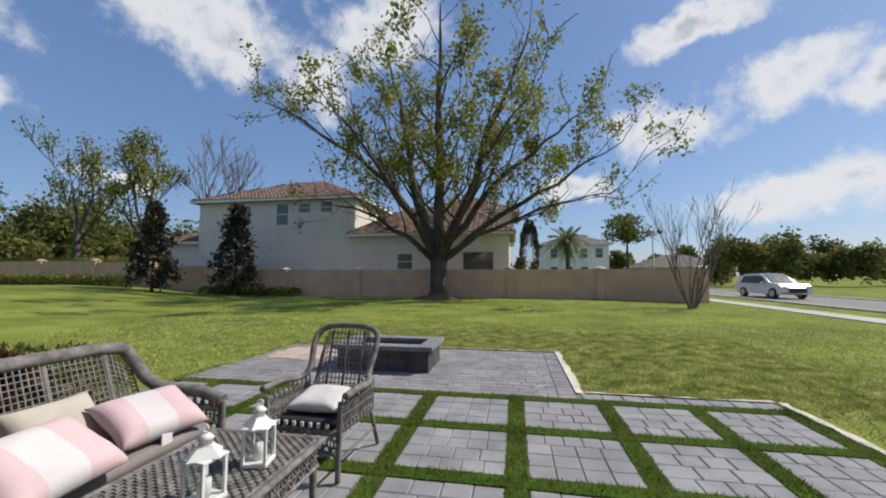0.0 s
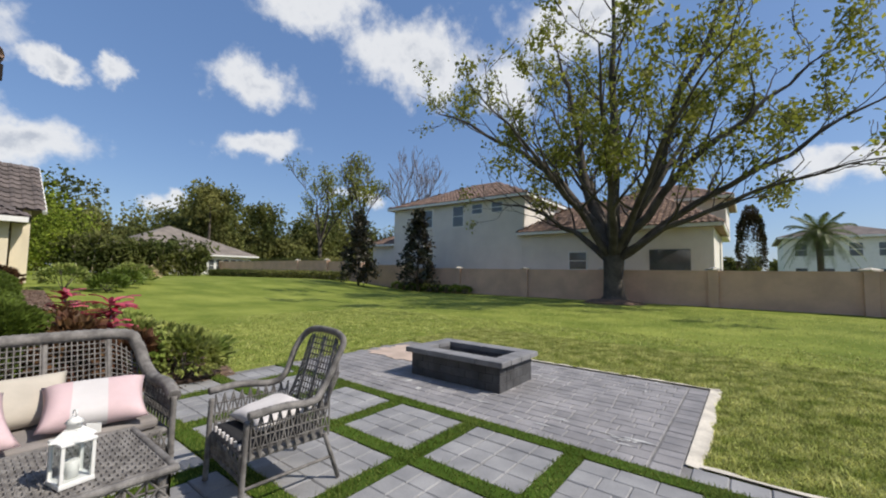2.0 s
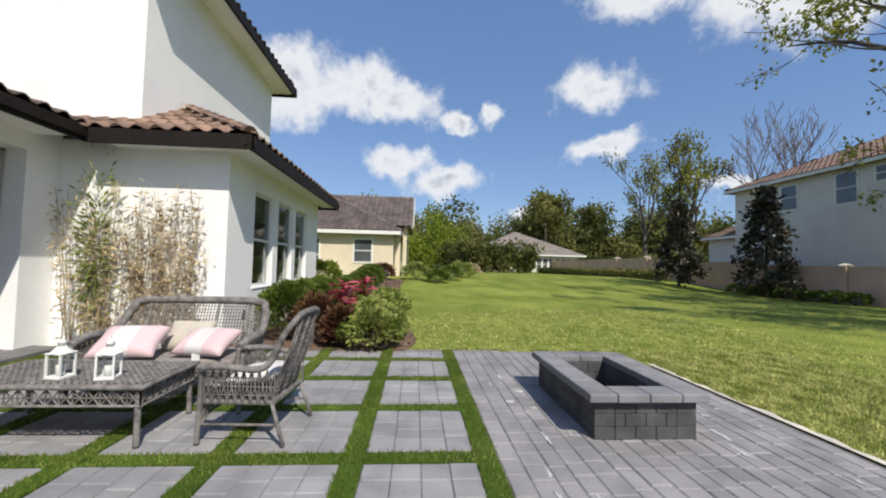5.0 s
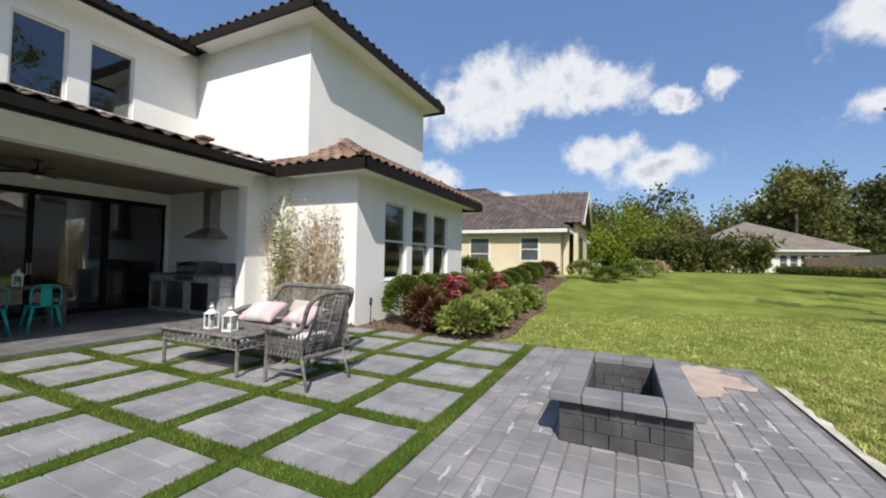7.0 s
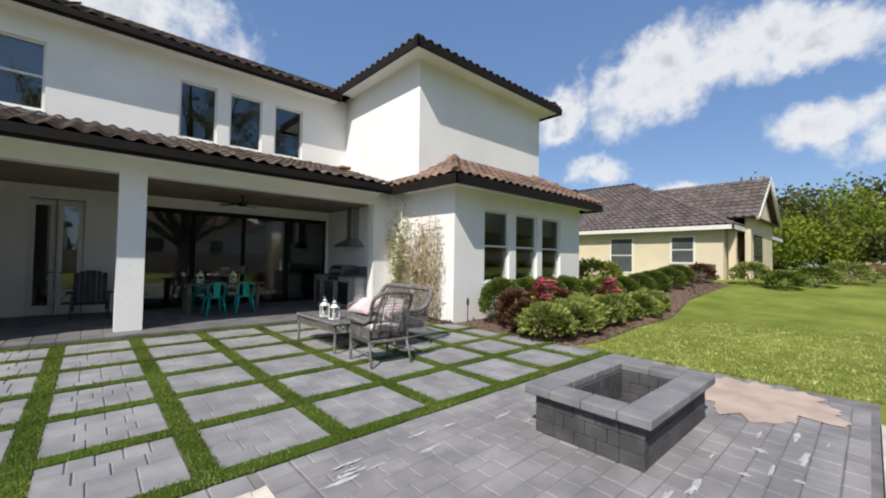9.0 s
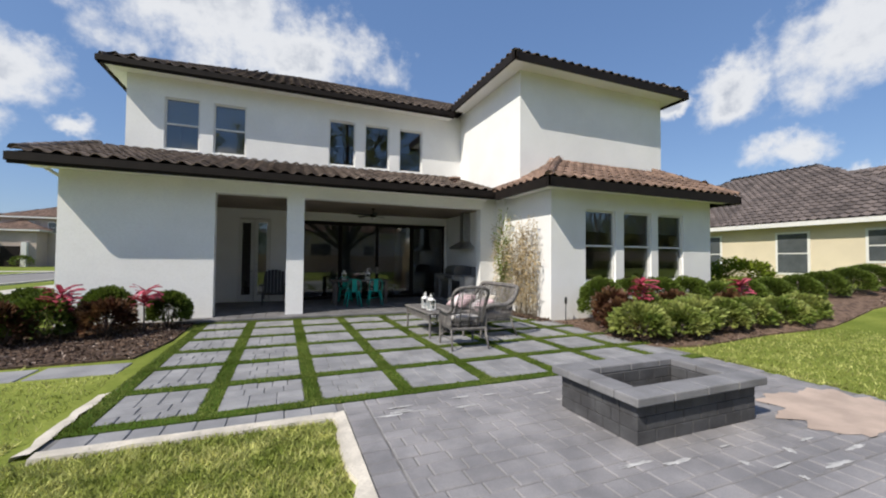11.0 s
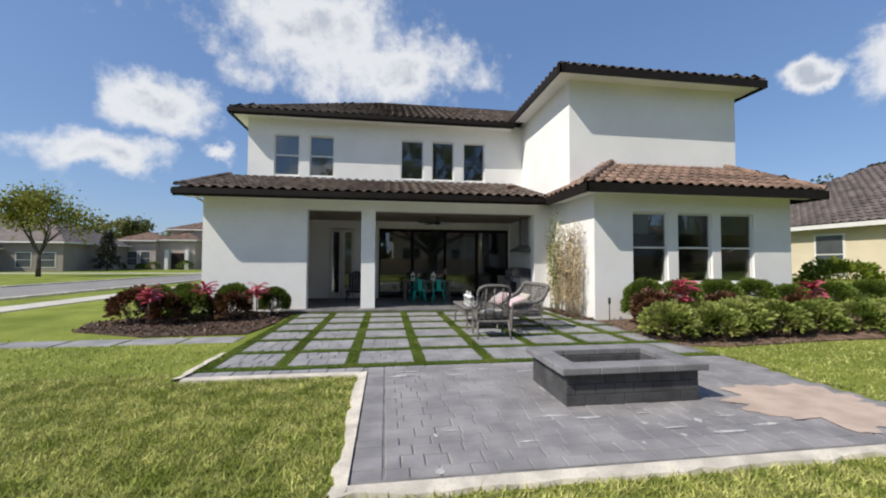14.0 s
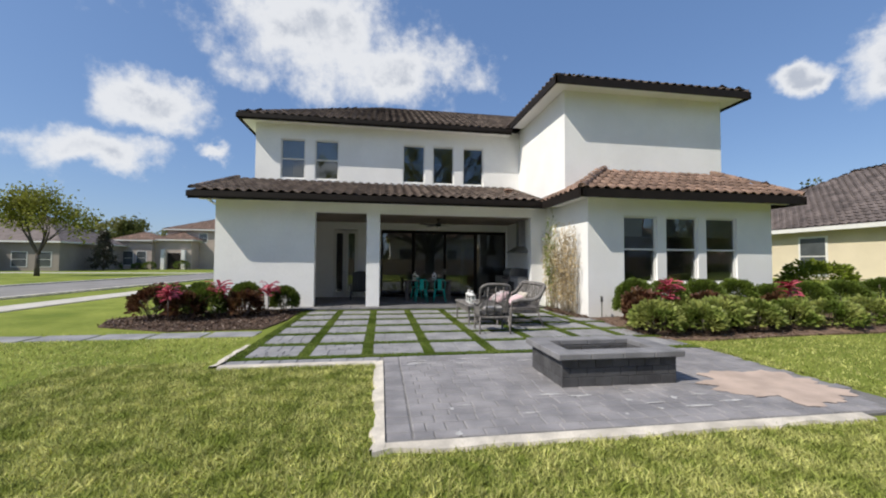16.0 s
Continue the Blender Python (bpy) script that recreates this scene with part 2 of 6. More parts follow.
PALM_LEAF = mat("palm_frond", (0.1, 0.13, 0.03), 0.6, 0.3, 1, 8, 0, island=0.4, sub=0.2)
TWIG = mat("grey_twig", (0.17, 0.14, 0.13), 0.9, 0.3, 2, 20, 0.3)


def glass_mat(name, tint, through_amount):
    m = bpy.data.materials.new(name)
    m.use_nodes = True
    n = Nodes(m.node_tree)
    g = n.add("ShaderNodeBsdfGlossy", Color=(0.9, 0.93, 0.95, 1), Roughness=0.015)
    t = n.add("ShaderNodeBsdfTransparent", Color=(*tint, 1))
    f = n.math("POWER", n.add("ShaderNodeLayerWeight").outputs["Facing"], 4.0)
    mx = n.add("ShaderNodeMixShader", Fac=n.math("ADD", n.math("MULTIPLY", f, 0.6), through_amount, True))
    n.tree.links.new(t.outputs[0], mx.inputs[1]), n.tree.links.new(g.outputs[0], mx.inputs[2])
    n.add("ShaderNodeOutputMaterial", Surface=mx.outputs[0])
    return m


GLASS = glass_mat("window_glass", (0.6, 0.62, 0.62), 0.12)
LANTERN_GLASS = glass_mat("lantern_glass", (0.92, 0.94, 0.94), 0.02)


# building blocks
def box(bm, x0, x1, y0, y1, z0, z1, m=None):
    vs = [bm.verts.new(Vector((x, y, z)) if m is None else m @ Vector((x, y, z))) for z in (z0, z1) for x, y in ((x0, y0), (x1, y0), (x1, y1), (x0, y1))]
    for f in ((3, 2, 1, 0), (4, 5, 6, 7), (0, 1, 5, 4), (1, 2, 6, 5), (2, 3, 7, 6), (3, 0, 4, 7)):
        bm.faces.new([vs[i] for i in f])
    return bm


def bevel_box(x0, x1, y0, y1, z0, z1, r=0.01, seg=2):
    bm = bmesh.new()
    box(bm, x0, x1, y0, y1, z0, z1)
    bmesh.ops.recalc_face_normals(bm, faces=bm.faces)
    bmesh.ops.bevel(bm, geom=bm.edges[:], offset=r, segments=seg, affect="EDGES", profile=0.5)
    return bm


def tube(bm, pts, radii, n=6, cap=True):
    """A round bar along pts; radii a number or one for each point."""
    pts = [Vector(p) for p in pts]
    if isinstance(radii, (int, float)):
        radii = [radii] * len(pts)
    rings, side = [], None
    for i, p in enumerate(pts):
        d = (pts[min(i + 1, len(pts) - 1)] - pts[max(i - 1, 0)])
        d = d.normalized() if d.length > 1e-9 else Vector((0, 0, 1))
        if side is None:
            side = d.orthogonal().normalized()
        side = (side - d * side.dot(d))
        side = side.normalized() if side.length > 1e-6 else d.orthogonal().normalized()
        up = d.cross(side)
        rings.append([bm.verts.new(p + (side * math.cos(2 * math.pi * k / n) + up * math.sin(2 * math.pi * k / n)) * radii[i]) for k in range(n)])
    for a, b in zip(rings, rings[1:]):
        for k in range(n):
            bm.faces.new((a[k], a[(k + 1) % n], b[(k + 1) % n], b[k])).smooth = True
    if cap:
        bm.faces.new(rings[0][::-1]), bm.faces.new(rings[-1])
    return bm


def mesh_of(name, bm, material):
    me = bpy.data.meshes.new(name)
    bm.to_mesh(me)
    bm.free()
    me.materials.append(material)
    return me


def part(name, bm, material=None, parent=None, label=""):
    """Links a bmesh, or a mesh, as one object under a thing or a part."""
    me = mesh_of(name, bm, material) if isinstance(bm, bmesh.types.BMesh) else bm
    ob = new(name, me)
    ob.parent = parent
    return tagged(ob, label)


def thing(name, label, category, at=(0, 0, 0), turn=0.0, group="", kind=""):
    ob = new(name)
    ob.matrix_basis = pose(*at, 0, 0, turn)
    ob.empty_display_size = 0.1
    return tagged(ob, label, category, group, kind)


def single(name, bm, material, label, category, group="", kind=""):
    return tagged(part(name, bm, material), label, category, group, kind)


def structure(name, bm, material, label="", category="structure"):
    return tagged(part(name, bm, material), label, category, "", "structure")


def raw_mesh(name, verts, faces, material, smooth=False):
    me = bpy.data.meshes.new(name)
    me.from_pydata(verts, [], faces)
    me.materials.append(material)
    if smooth:
        me.polygons.foreach_set("use_smooth", [True] * len(me.polygons))
    return me


def wall_bm(a, b, z0, z1, thick, holes=(), bm=None):
    """A wall from a to b in plan, its outer face on the line, its body to the left of the way from a to b; holes (s0, s1, z0, z1)."""
    bm = bm or bmesh.new()
    a, b = Vector((*a, 0)), Vector((*b, 0))
    u = (b - a).normalized()
    v = Vector((-u.y, u.x, 0))
    length = (b - a).length
    m = Matrix(((u.x, v.x, 0, a.x), (u.y, v.y, 0, a.y), (0, 0, 1, 0), (0, 0, 0, 1)))
    ss = sorted({0, length, *[h[i] for h in holes for i in (0, 1)]})
    for s0, s1 in zip(ss, ss[1:]):
        mid, cuts = (s0 + s1) / 2, [z0]
        for h in sorted([h for h in holes if h[0] < mid < h[1]], key=lambda h: h[2]):
            cuts += [h[2], h[3]]
        cuts.append(z1)
        for lo, hi in zip(cuts[::2], cuts[1::2]):
            if hi - lo > 1e-4:
                box(bm, s0, s1, 0, thick, lo, hi, m)
    bmesh.ops.remove_doubles(bm, verts=bm.verts[:], dist=1e-5)
    return bm


def ground_z(x, y):
    """The lawn lies level round the terrace and rises gently towards the neighbour's garden."""
    s = (-x - 9 - 0.5 * max(0, y - 4)) / 14
    s = max(0.0, min(1.0, s))
    return 0.8 * s * s * (3 - 2 * s)


def leaf_cloud(name, centres, size, material, stretch=1.8, seed=1, ways=None, droop=0.0):
    """Many small leaves, each a bent lozenge of two triangles, round the given points."""
    rng = np.random.default_rng(seed)
    c = np.asarray(centres, float)
    n = len(c)
    d = rng.normal(size=(n, 3)) if ways is None else np.asarray(ways, float) + rng.normal(scale=0.35, size=(n, 3))
    d[:, 2] -= droop
    d /= np.linalg.norm(d, axis=1, keepdims=True)
    s = np.cross(d, rng.normal(size=(n, 3)))
    s /= np.linalg.norm(s, axis=1, keepdims=True)
    up = np.cross(d, s)
    k = (size * rng.uniform(0.6, 1.3, n))[:, None]
    v = np.stack([c, c + d * k * stretch * 0.5 + s * k * 0.5 + up * k * 0.18, c + d * k * stretch, c + d * k * stretch * 0.5 - s * k * 0.5 + up * k * 0.18], 1).reshape(-1, 3)
    f = np.arange(n * 4).reshape(-1, 4)
    return raw_mesh(name, v.tolist(), f.tolist(), material)


# ---- house ----
GY, WY, TY, UY = -1.5, 1.2, -0.35, -4.5   # the porch front, the wing front, the tower front, the upper floor's front
LX, PX, RX = 5.78, -4.85, -10.7           # the side walls
BACK = -13.5
FLOOR = 0.06


def window(parent_name, x0, x1, z0, z1, y, label, sashes=2, blind=0.0, frame_material=None, sill=True):
    """A window in a wall that faces +y: its outer frame, meeting rail, panes and blind."""
    w0 = thing(parent_name, label, "window", ((x0 + x1) / 2, y, z0), kind="structure")
    half, h, fm = (x1 - x0) / 2, z1 - z0, frame_material or TRIM_WHITE
    bm = bmesh.new()
    t = 0.05
    box(bm, -half, -half + t, -0.14, -0.06, 0, h), box(bm, half - t, half, -0.14, -0.06, 0, h)
    box(bm, -half + t, half - t, -0.14, -0.06, 0, t), box(bm, -half + t, half - t, -0.14, -0.06, h - t, h)
    part("window_frame", bm, fm, w0)
    cuts = [t + (h - 2 * t) * i / sashes for i in range(sashes + 1)]
    for i, (lo, hi) in enumerate(zip(cuts, cuts[1:])):
        if i:
            part("meeting_rail", bevel_box(-half + t, half - t, -0.135, -0.065, lo - 0.025, lo + 0.025, 0.006, 1), fm, w0)
        pane = part("pane", box(bmesh.new(), -half + t, half - t, -0.105, -0.099, lo + 0.026 * (i > 0), hi - 0.026 * (i < sashes - 1)), GLASS, w0)
        pane.visible_shadow = False
    if sill:
        part("window_sill", bevel_box(-half - 0.04, half + 0.04, -0.06, 0.014, -0.05, -0.003, 0.01, 1), STUCCO, w0)
    if blind:
        part("blind", bevel_box(-half + t, half - t, -0.2, -0.17, h * (1 - blind), h - t, 0.006, 1), BLIND, w0, "white roller blind")
    return w0


WIN_DOWN = [(-6.98, -5.94), (-8.31, -7.27), (-9.61, -8.57)]
WIN_UP = [(3.77, 4.68), (2.5, 3.41), (-0.92, -0.02), (-2.13, -1.24), (-3.38, -2.5)]


def front_holes(right, spans, z0, z1):
    return [(x0 - right, x1 - right, z0, z1) for x0, x1 in spans]


# walls run along the outer face so that their body lies inside
structure("wall_porch_front", wall_bm((LX, GY), (PX, GY), 0, 3.62, 0.3, [(LX - 2.87, LX - 1.27, -1, 3.05), (LX - 0.85, LX + 4.28, -1, 3.05)]), STUCCO, "white stucco porch front with two wide openings", "wall")
structure("wall_left", wall_bm((LX, BACK), (LX, GY - 0.3), 0, 3.62, 0.3), STUCCO, "white stucco side wall", "wall")
structure("wall_wing_side", wall_bm((PX, GY - 0.001), (PX, WY - 0.3), -0.1, 3.4, 0.3), STUCCO, "white stucco wall behind dry bamboo", "wall")
structure("wall_wing_front", wall_bm((PX, WY), (RX - 0.1, WY), -0.1, 3.4, 0.3, [(PX - x1, PX - x0, 0.94, 2.83) for x0, x1 in WIN_DOWN]), STUCCO, "white stucco wing front with three tall windows", "wall")
structure("wall_wing_right", wall_bm((RX - 0.1, WY - 0.3), (RX - 0.1, BACK), -0.1, 3.4, 0.3), STUCCO, "white stucco side wall", "wall")
structure("wall_tower_front", wall_bm((-4.95, TY), (-10.65, TY), 3.38, 7.12, 0.3), STUCCO, "plain white stucco upper wall", "wall")
structure("wall_tower_left", wall_bm((-4.95, UY - 0.3), (-4.95, TY - 0.3), 3.62, 7.12, 0.3), STUCCO, "sunlit white stucco upper wall", "wall")
structure("wall_tower_right", wall_bm((-10.65, TY - 0.3), (-10.65, BACK), 3.38, 7.12, 0.3), STUCCO, "white stucco side wall", "wall")
structure("wall_upper_front", wall_bm((5.6, UY), (-4.949, UY), 3.62, 7.0, 0.3, [(5.6 - x1, 5.6 - x0, 4.7, 6.25) for x0, x1 in WIN_UP]), STUCCO, "white stucco upper front with five windows", "wall")
structure("wall_upper_left", wall_bm((5.6, BACK), (5.6, UY - 0.3), 3.62, 7.0, 0.3), STUCCO, "white stucco side wall", "wall")
structure("wall_back", wall_bm((RX - 0.1, BACK - 0.3), (LX, BACK - 0.3), -0.1, 7.0, 0.3), STUCCO, "plain white stucco wall", "wall")
# porch room: back wall with sliding doors, left part with a glazed door
PB = -5.0
structure("wall_porch_back", wall_bm((3.6, PB), (PX, PB), 0, 3.2, 0.25, [(3.6 - 2.7, 3.6 - 1.75, FLOOR, 2.8), (3.6 - 0.8, 3.6 + 4.52, FLOOR, 2.8)]), STUCCO, "shaded white stucco porch wall", "wall")
structure("wall_porch_left", wall_bm((3.6, GY - 0.31), (3.6, PB), 0, 3.2, 0.25), STUCCO, "shaded white stucco porch wall", "wall")
structure("wall_porch_right", wall_bm((PX + 0.25, PB), (PX + 0.25, GY - 0.31), 0, 3.2, 0.24), STUCCO, "shaded white stucco wall behind the outdoor kitchen", "wall")
structure("porch_ceiling", box(bmesh.new(), PX + 0.25, 3.6, PB, GY - 0.31, 3.1, 3.2), CEILING, "brown stained porch ceiling", "ceiling")
structure("porch_floor", box(bmesh.new(), PX + 0.25, 3.6, PB - 0.3, GY + 0.35, -0.1, FLOOR - 0.012), SAND, "dark paved porch floor", "floor")
structure("indoor_floor", box(bmesh.new(), RX, LX - 0.31, BACK, PB - 0.301, -0.1, FLOOR), TABLE_WOOD, "dark indoor floor", "floor")
structure("upper_floor", box(bmesh.new(), RX + 0.36, 5.29, BACK, UY - 0.301, 3.3, 3.6), INSIDE, "plaster ceiling slab", "floor")
structure("ceiling_upper", box(bmesh.new(), RX + 0.36, 5.29, BACK, UY - 0.301, 6.8, 6.95), INSIDE, "plain upper ceiling", "ceiling")
structure("room_wall", wall_bm((5.4, -9.5), (-10.3, -9.5), 0.06, 6.8, 0.15), INSIDE, "plain indoor partition", "wall")
structure("wing_floor", box(bmesh.new(), RX + 0.21, PX - 0.31, PB + 0.3, WY - 0.31, -0.1, FLOOR), TABLE_WOOD, "dark indoor floor", "floor")
structure("wing_ceiling", box(bmesh.new(), RX + 0.21, PX - 0.31, PB + 0.3, WY - 0.31, 3.2, 3.38), INSIDE, "plain ceiling", "ceiling")

for i, (x0, x1) in enumerate(WIN_DOWN):
    window("window_%d" % (i + 1), x0, x1, 0.94, 2.83, WY, "tall white-framed sash window with a half-lowered blind", 2, 0.3)
for i, (x0, x1) in enumerate(WIN_UP):
    if i < 2:
        window("window_%d" % (i + 4), x0, x1, 4.7, 6.25, UY, "upstairs sash window with a white blind half down", 2, 0.52)
    else:
        window("window_%d" % (i + 4), x0, x1, 4.7, 6.25, UY, "upstairs dark single-pane window", 1)

# sliding glass doors
slider = thing("door_1", "wide dark-framed sliding glass doors, closed", "sliding door", (-1.86, PB, FLOOR), kind="structure")
for i in range(4):
    x0 = -2.66 + 1.33 * i
    bm = bmesh.new()
    y0 = -0.09 - 0.05 * (i % 2)
    for b in ((x0, x0 + 0.06, 0, 2.69), (x0 + 1.27, x0 + 1.33, 0, 2.69), (x0 + 0.06, x0 + 1.27, 0, 0.08), (x0 + 0.06, x0 + 1.27, 2.61, 2.69)):
        box(bm, b[0], b[1], y0, y0 + 0.045, b[2] + 0.02, b[3] + 0.02)
    leaf = part("door_leaf", bm, BRONZE, slider)
    pane = part("pane", box(bmesh.new(), x0 + 0.06, x0 + 1.27, y0 + 0.019, y0 + 0.025, 0.1, 2.63), GLASS, leaf)
    pane.visible_shadow = False
    if i in (1, 2):
        part("door_handle", bevel_box(x0 + (0.02 if i == 2 else 1.28), x0 + (0.05 if i == 2 else 1.31), y0 + 0.045, y0 + 0.075, 0.9, 1.15, 0.006, 1), STEEL, leaf, "steel pull handle")
bm = bmesh.new()
box(bm, -2.66, 2.66, -0.2, 0.03, 2.712, 2.74), box(bm, -2.66, 2.66, -0.2, 0.02, 0.0, 0.018)
part("track", bm, BRONZE, slider)
part("curtain", tube(bmesh.new(), [(-0.9, -0.5, 0.05), (-0.9, -0.5, 1.2), (-0.9, -0.5, 2.65)], [0.14, 0.11, 0.13], 10), BLIND, slider, "pale gathered curtain behind the glass")

french = thing("door_2", "white glazed double door, one leaf ajar", "door", (2.23, PB, FLOOR), kind="structure")
for sgn, ang in ((-1, 0), (1, 14)):
    bm = bmesh.new()
    m = pose(sgn * 0.465, -0.06, 0, 0, 0, sgn * ang)
    for b in ((0, 0.1), (0.36, 0.46)):
        box(bm, -sgn * b[0], -sgn * b[1], -0.04, 0, 0.01, 2.71, m)
    for b in ((0.01, 0.22), (2.59, 2.71)):
        box(bm, -sgn * 0.1, -sgn * 0.36, -0.039, -0.001, b[0], b[1], m)
    bmesh.ops.recalc_face_normals(bm, faces=bm.faces)
    leaf = part("door_leaf", bm, TRIM_WHITE, french)
    bm = box(bmesh.new(), -sgn * 0.1, -sgn * 0.36, -0.023, -0.017, 0.22, 2.59, m)
    part("pane", bm, GLASS, leaf).visible_shadow = False
    part("door_handle", tube(bmesh.new(), [m @ Vector((-sgn * 0.41, 0.0, 1.0)), m @ Vector((-sgn * 0.41, 0.05, 1.0)), m @ Vector((-sgn * 0.3, 0.06, 1.0))], 0.011), BLACK_METAL, leaf, "black lever handle")


# roofs
def tile_mesh(name, material, width=0.3, length=0.42, n=6):
    """One barrel-profiled tile, open below, with a thick lower lip; u across, v up the slope."""
    vs, fs = [], []
    for j, (v, lift) in enumerate(((0, 0.035), (length, 0.0))):
        for i in range(n + 1):
            s = i / n
            h = 0.055 * math.sin(math.pi * min(1, s / 0.62)) if s < 0.62 else -0.012 * math.sin(math.pi * (s - 0.62) / 0.38)
            vs.append(((s - 0.5) * width * 1.02, v, h + lift))
    k = len(vs)
    for i in range(n + 1):
        x, y, z = vs[i]
        vs.append((x, y + 0.004, z - 0.022))
    for i in range(n):
        fs += [(i, i + 1, n + 2 + i, n + 1 + i), (k + i, k + i + 1, i + 1, i)]
    return vs, fs, raw_mesh(name, vs, fs, material, True)


BARREL = {}


def roof_plane(parent, corners, up_edge, material, singles=False, width=0.3, step=0.37, name="roof_tile"):
    """Tiles a plane roof. corners: its outline; up_edge: (a point on the eave, the way along it). Deck below, tiles above."""
    if material.name not in BARREL:
        BARREL[material.name] = tile_mesh("roof_tile", material)
    vs0, fs0, shared = BARREL[material.name]
    cs = [Vector(c) for c in corners]
    nrm = (cs[1] - cs[0]).cross(cs[2] - cs[0]).normalized()
    if nrm.z < 0:
        nrm = -nrm
    u = Vector(up_edge[1]).normalized()
    v = nrm.cross(u)
    if v.z < 0:
        u, v = -u, -v
    o = Vector(up_edge[0])
    bm = bmesh.new()
    top = [bm.verts.new(c - nrm * 0.02) for c in cs]
    low = [bm.verts.new(c - nrm * 0.1) for c in cs]
    bm.faces.new(top), bm.faces.new(low[::-1])
    for i in range(len(cs)):
        j = (i + 1) % len(cs)
        bm.faces.new((top[i], low[i], low[j], top[j]))
    bmesh.ops.recalc_face_normals(bm, faces=bm.faces)
    part("roof_deck", bm, BRONZE, parent)
    poly = [((c - o).dot(u), (c - o).dot(v)) for c in cs]
    us, vsq = [p[0] for p in poly], [p[1] for p in poly]

    def inside(a, b):
        hit = False
        for (x1, y1), (x2, y2) in zip(poly, poly[1:] + poly[:1]):
            if (y1 > b) != (y2 > b) and a < (x2 - x1) * (b - y1) / (y2 - y1) + x1:
                hit = not hit
        return hit
    verts, faces, k = [], [], 0
    rot = Matrix((u, v, nrm)).transposed().to_4x4()
    rnd = random.Random(len(corners) + int(abs(o.x) * 10))
    j = 0
    while min(vsq) + j * step < max(vsq):
        b = min(vsq) + j * step - 0.04
        a = min(us) + width / 2
        while a < max(us):
            if inside(a, max(b, min(vsq)) + step * 0.45):
                m = Matrix.Translation(o + u * a + v * b + nrm * rnd.uniform(0, 0.008)) @ rot
                if singles and k < 300:
                    ob = new(name, shared)
                    ob.matrix_basis = m
                    ob.parent = parent
                else:
                    base = len(verts)
                    verts += [tuple(m @ Vector(p)) for p in vs0]
                    faces += [tuple(base + i for i in f) for f in fs0]
                k += 1
            a += width
        j += 1
    if verts:
        tagged(part("roof_tiles", raw_mesh("roof_tiles", verts, faces, material, True), None, parent), "rows of barrel roof tiles", "", "", "stuff")


def ridge(parent, a, b, material, r=0.11):
    """Overlapping half-round caps along a hip or ridge."""
    a, b = Vector(a), Vector(b)
    d = (b - a)
    n = max(1, int(d.length / 0.36))
    d.normalize()
    side = d.cross(Vector((0, 0, 1))).normalized()
    up = side.cross(d)
    verts, faces = [], []
    for i in range(n):
        p = a + (b - a) * (i / n)
        q = a + (b - a) * ((i + 1.15) / n)
        base = len(verts)
        for pt, rr in ((p, r), (q, r * 0.86)):
            for k in range(7):
                t = math.pi * k / 6
                verts.append(tuple(pt + side * math.cos(t) * rr + up * (math.sin(t) * rr - 0.02)))
        for k in range(6):
            faces.append((base + k, base + k + 1, base + 8 + k, base + 7 + k))
        faces.append(tuple(base + k for k in range(7)))
    tagged(part("ridge_caps", raw_mesh("ridge_caps", verts, faces, material, True), None, parent), "", "", "", "stuff")


def fascia(parent, pts, depth=0.23, thick=0.06, material=None, soffit_to=None):
    """A board below the eave along pts, with a small gutter lip."""
    for a, b in zip(pts, pts[1:]):
        a, b = Vector(a), Vector(b)
        u = (b - a).normalized()
        v = Vector((-u.y, u.x, 0))
        m = Matrix(((u.x, v.x, 0, a.x), (u.y, v.y, 0, a.y), (u.z, 0, 1, a.z), (0, 0, 0, 1)))
        bm = box(bmesh.new(), -0.03, (b - a).length + 0.03, -thick / 2, thick / 2, -depth, 0.0, m)
        box(bm, -0.05, (b - a).length + 0.05, -thick / 2 - 0.05, -thick / 2 - 0.001, -depth * 0.75, -0.02, m)
        bmesh.ops.recalc_face_normals(bm, faces=bm.faces)
        part("fascia", bm, material or BRONZE, parent)


def soffit(name, x0, x1, y0, y1, z):
    structure(name, box(bmesh.new(), x0, x1, y0, y1, z, z + 0.03), STUCCO, "white stucco soffit", "soffit")


R1 = thing("roof_porch", "brown barrel-tile lean-to porch roof with dark bronze fascia", "roof", kind="structure")
E1 = [(6.22, -0.87, 3.52), (-4.45, -0.87, 3.52), (-4.45, UY, 4.62), (6.22, UY, 4.62)]
roof_plane(R1, E1, (E1[0], (1, 0, 0)), TILE_OLD, True)
fascia(R1, [(6.25, -0.86, 3.5), (-4.5, -0.86, 3.5)])
fascia(R1, [(6.24, UY, 4.58), (6.24, -0.87, 3.5)])
soffit("soffit_porch", PX + 0.43, 6.2, GY + 0.003, -0.9, 3.33)
ridge(R1, (6.2, -0.87, 3.58), (6.2, UY, 4.68), TILE_OLD, 0.1)
part("gable_infill", wall_bm((LX, UY), (LX, GY), 3.621, 3.7, 0.25), STUCCO, R1)

R2 = thing("roof_wing", "terracotta-brown barrel-tile hip roof over the wing", "roof", kind="structure")
A, B, C, D = (-4.4, 1.7, 3.48), (-11.35, 1.7, 3.48), (-10.3, TY, 4.52), (-6.3, TY, 4.52)
roof_plane(R2, [A, B, C, D], (A, (1, 0, 0)), TILE, True)
roof_plane(R2, [A, D, (-6.3, -1.6, 4.52), (-4.4, -1.6, 3.48)], (A, (0, 1, 0)), TILE)
roof_plane(R2, [B, C, (-10.3, -8, 4.52), (-11.35, -8, 3.48)], (B, (0, 1, 0)), TILE)
ridge(R2, (-4.4, 1.7, 3.52), (-6.3, TY, 4.58), TILE)
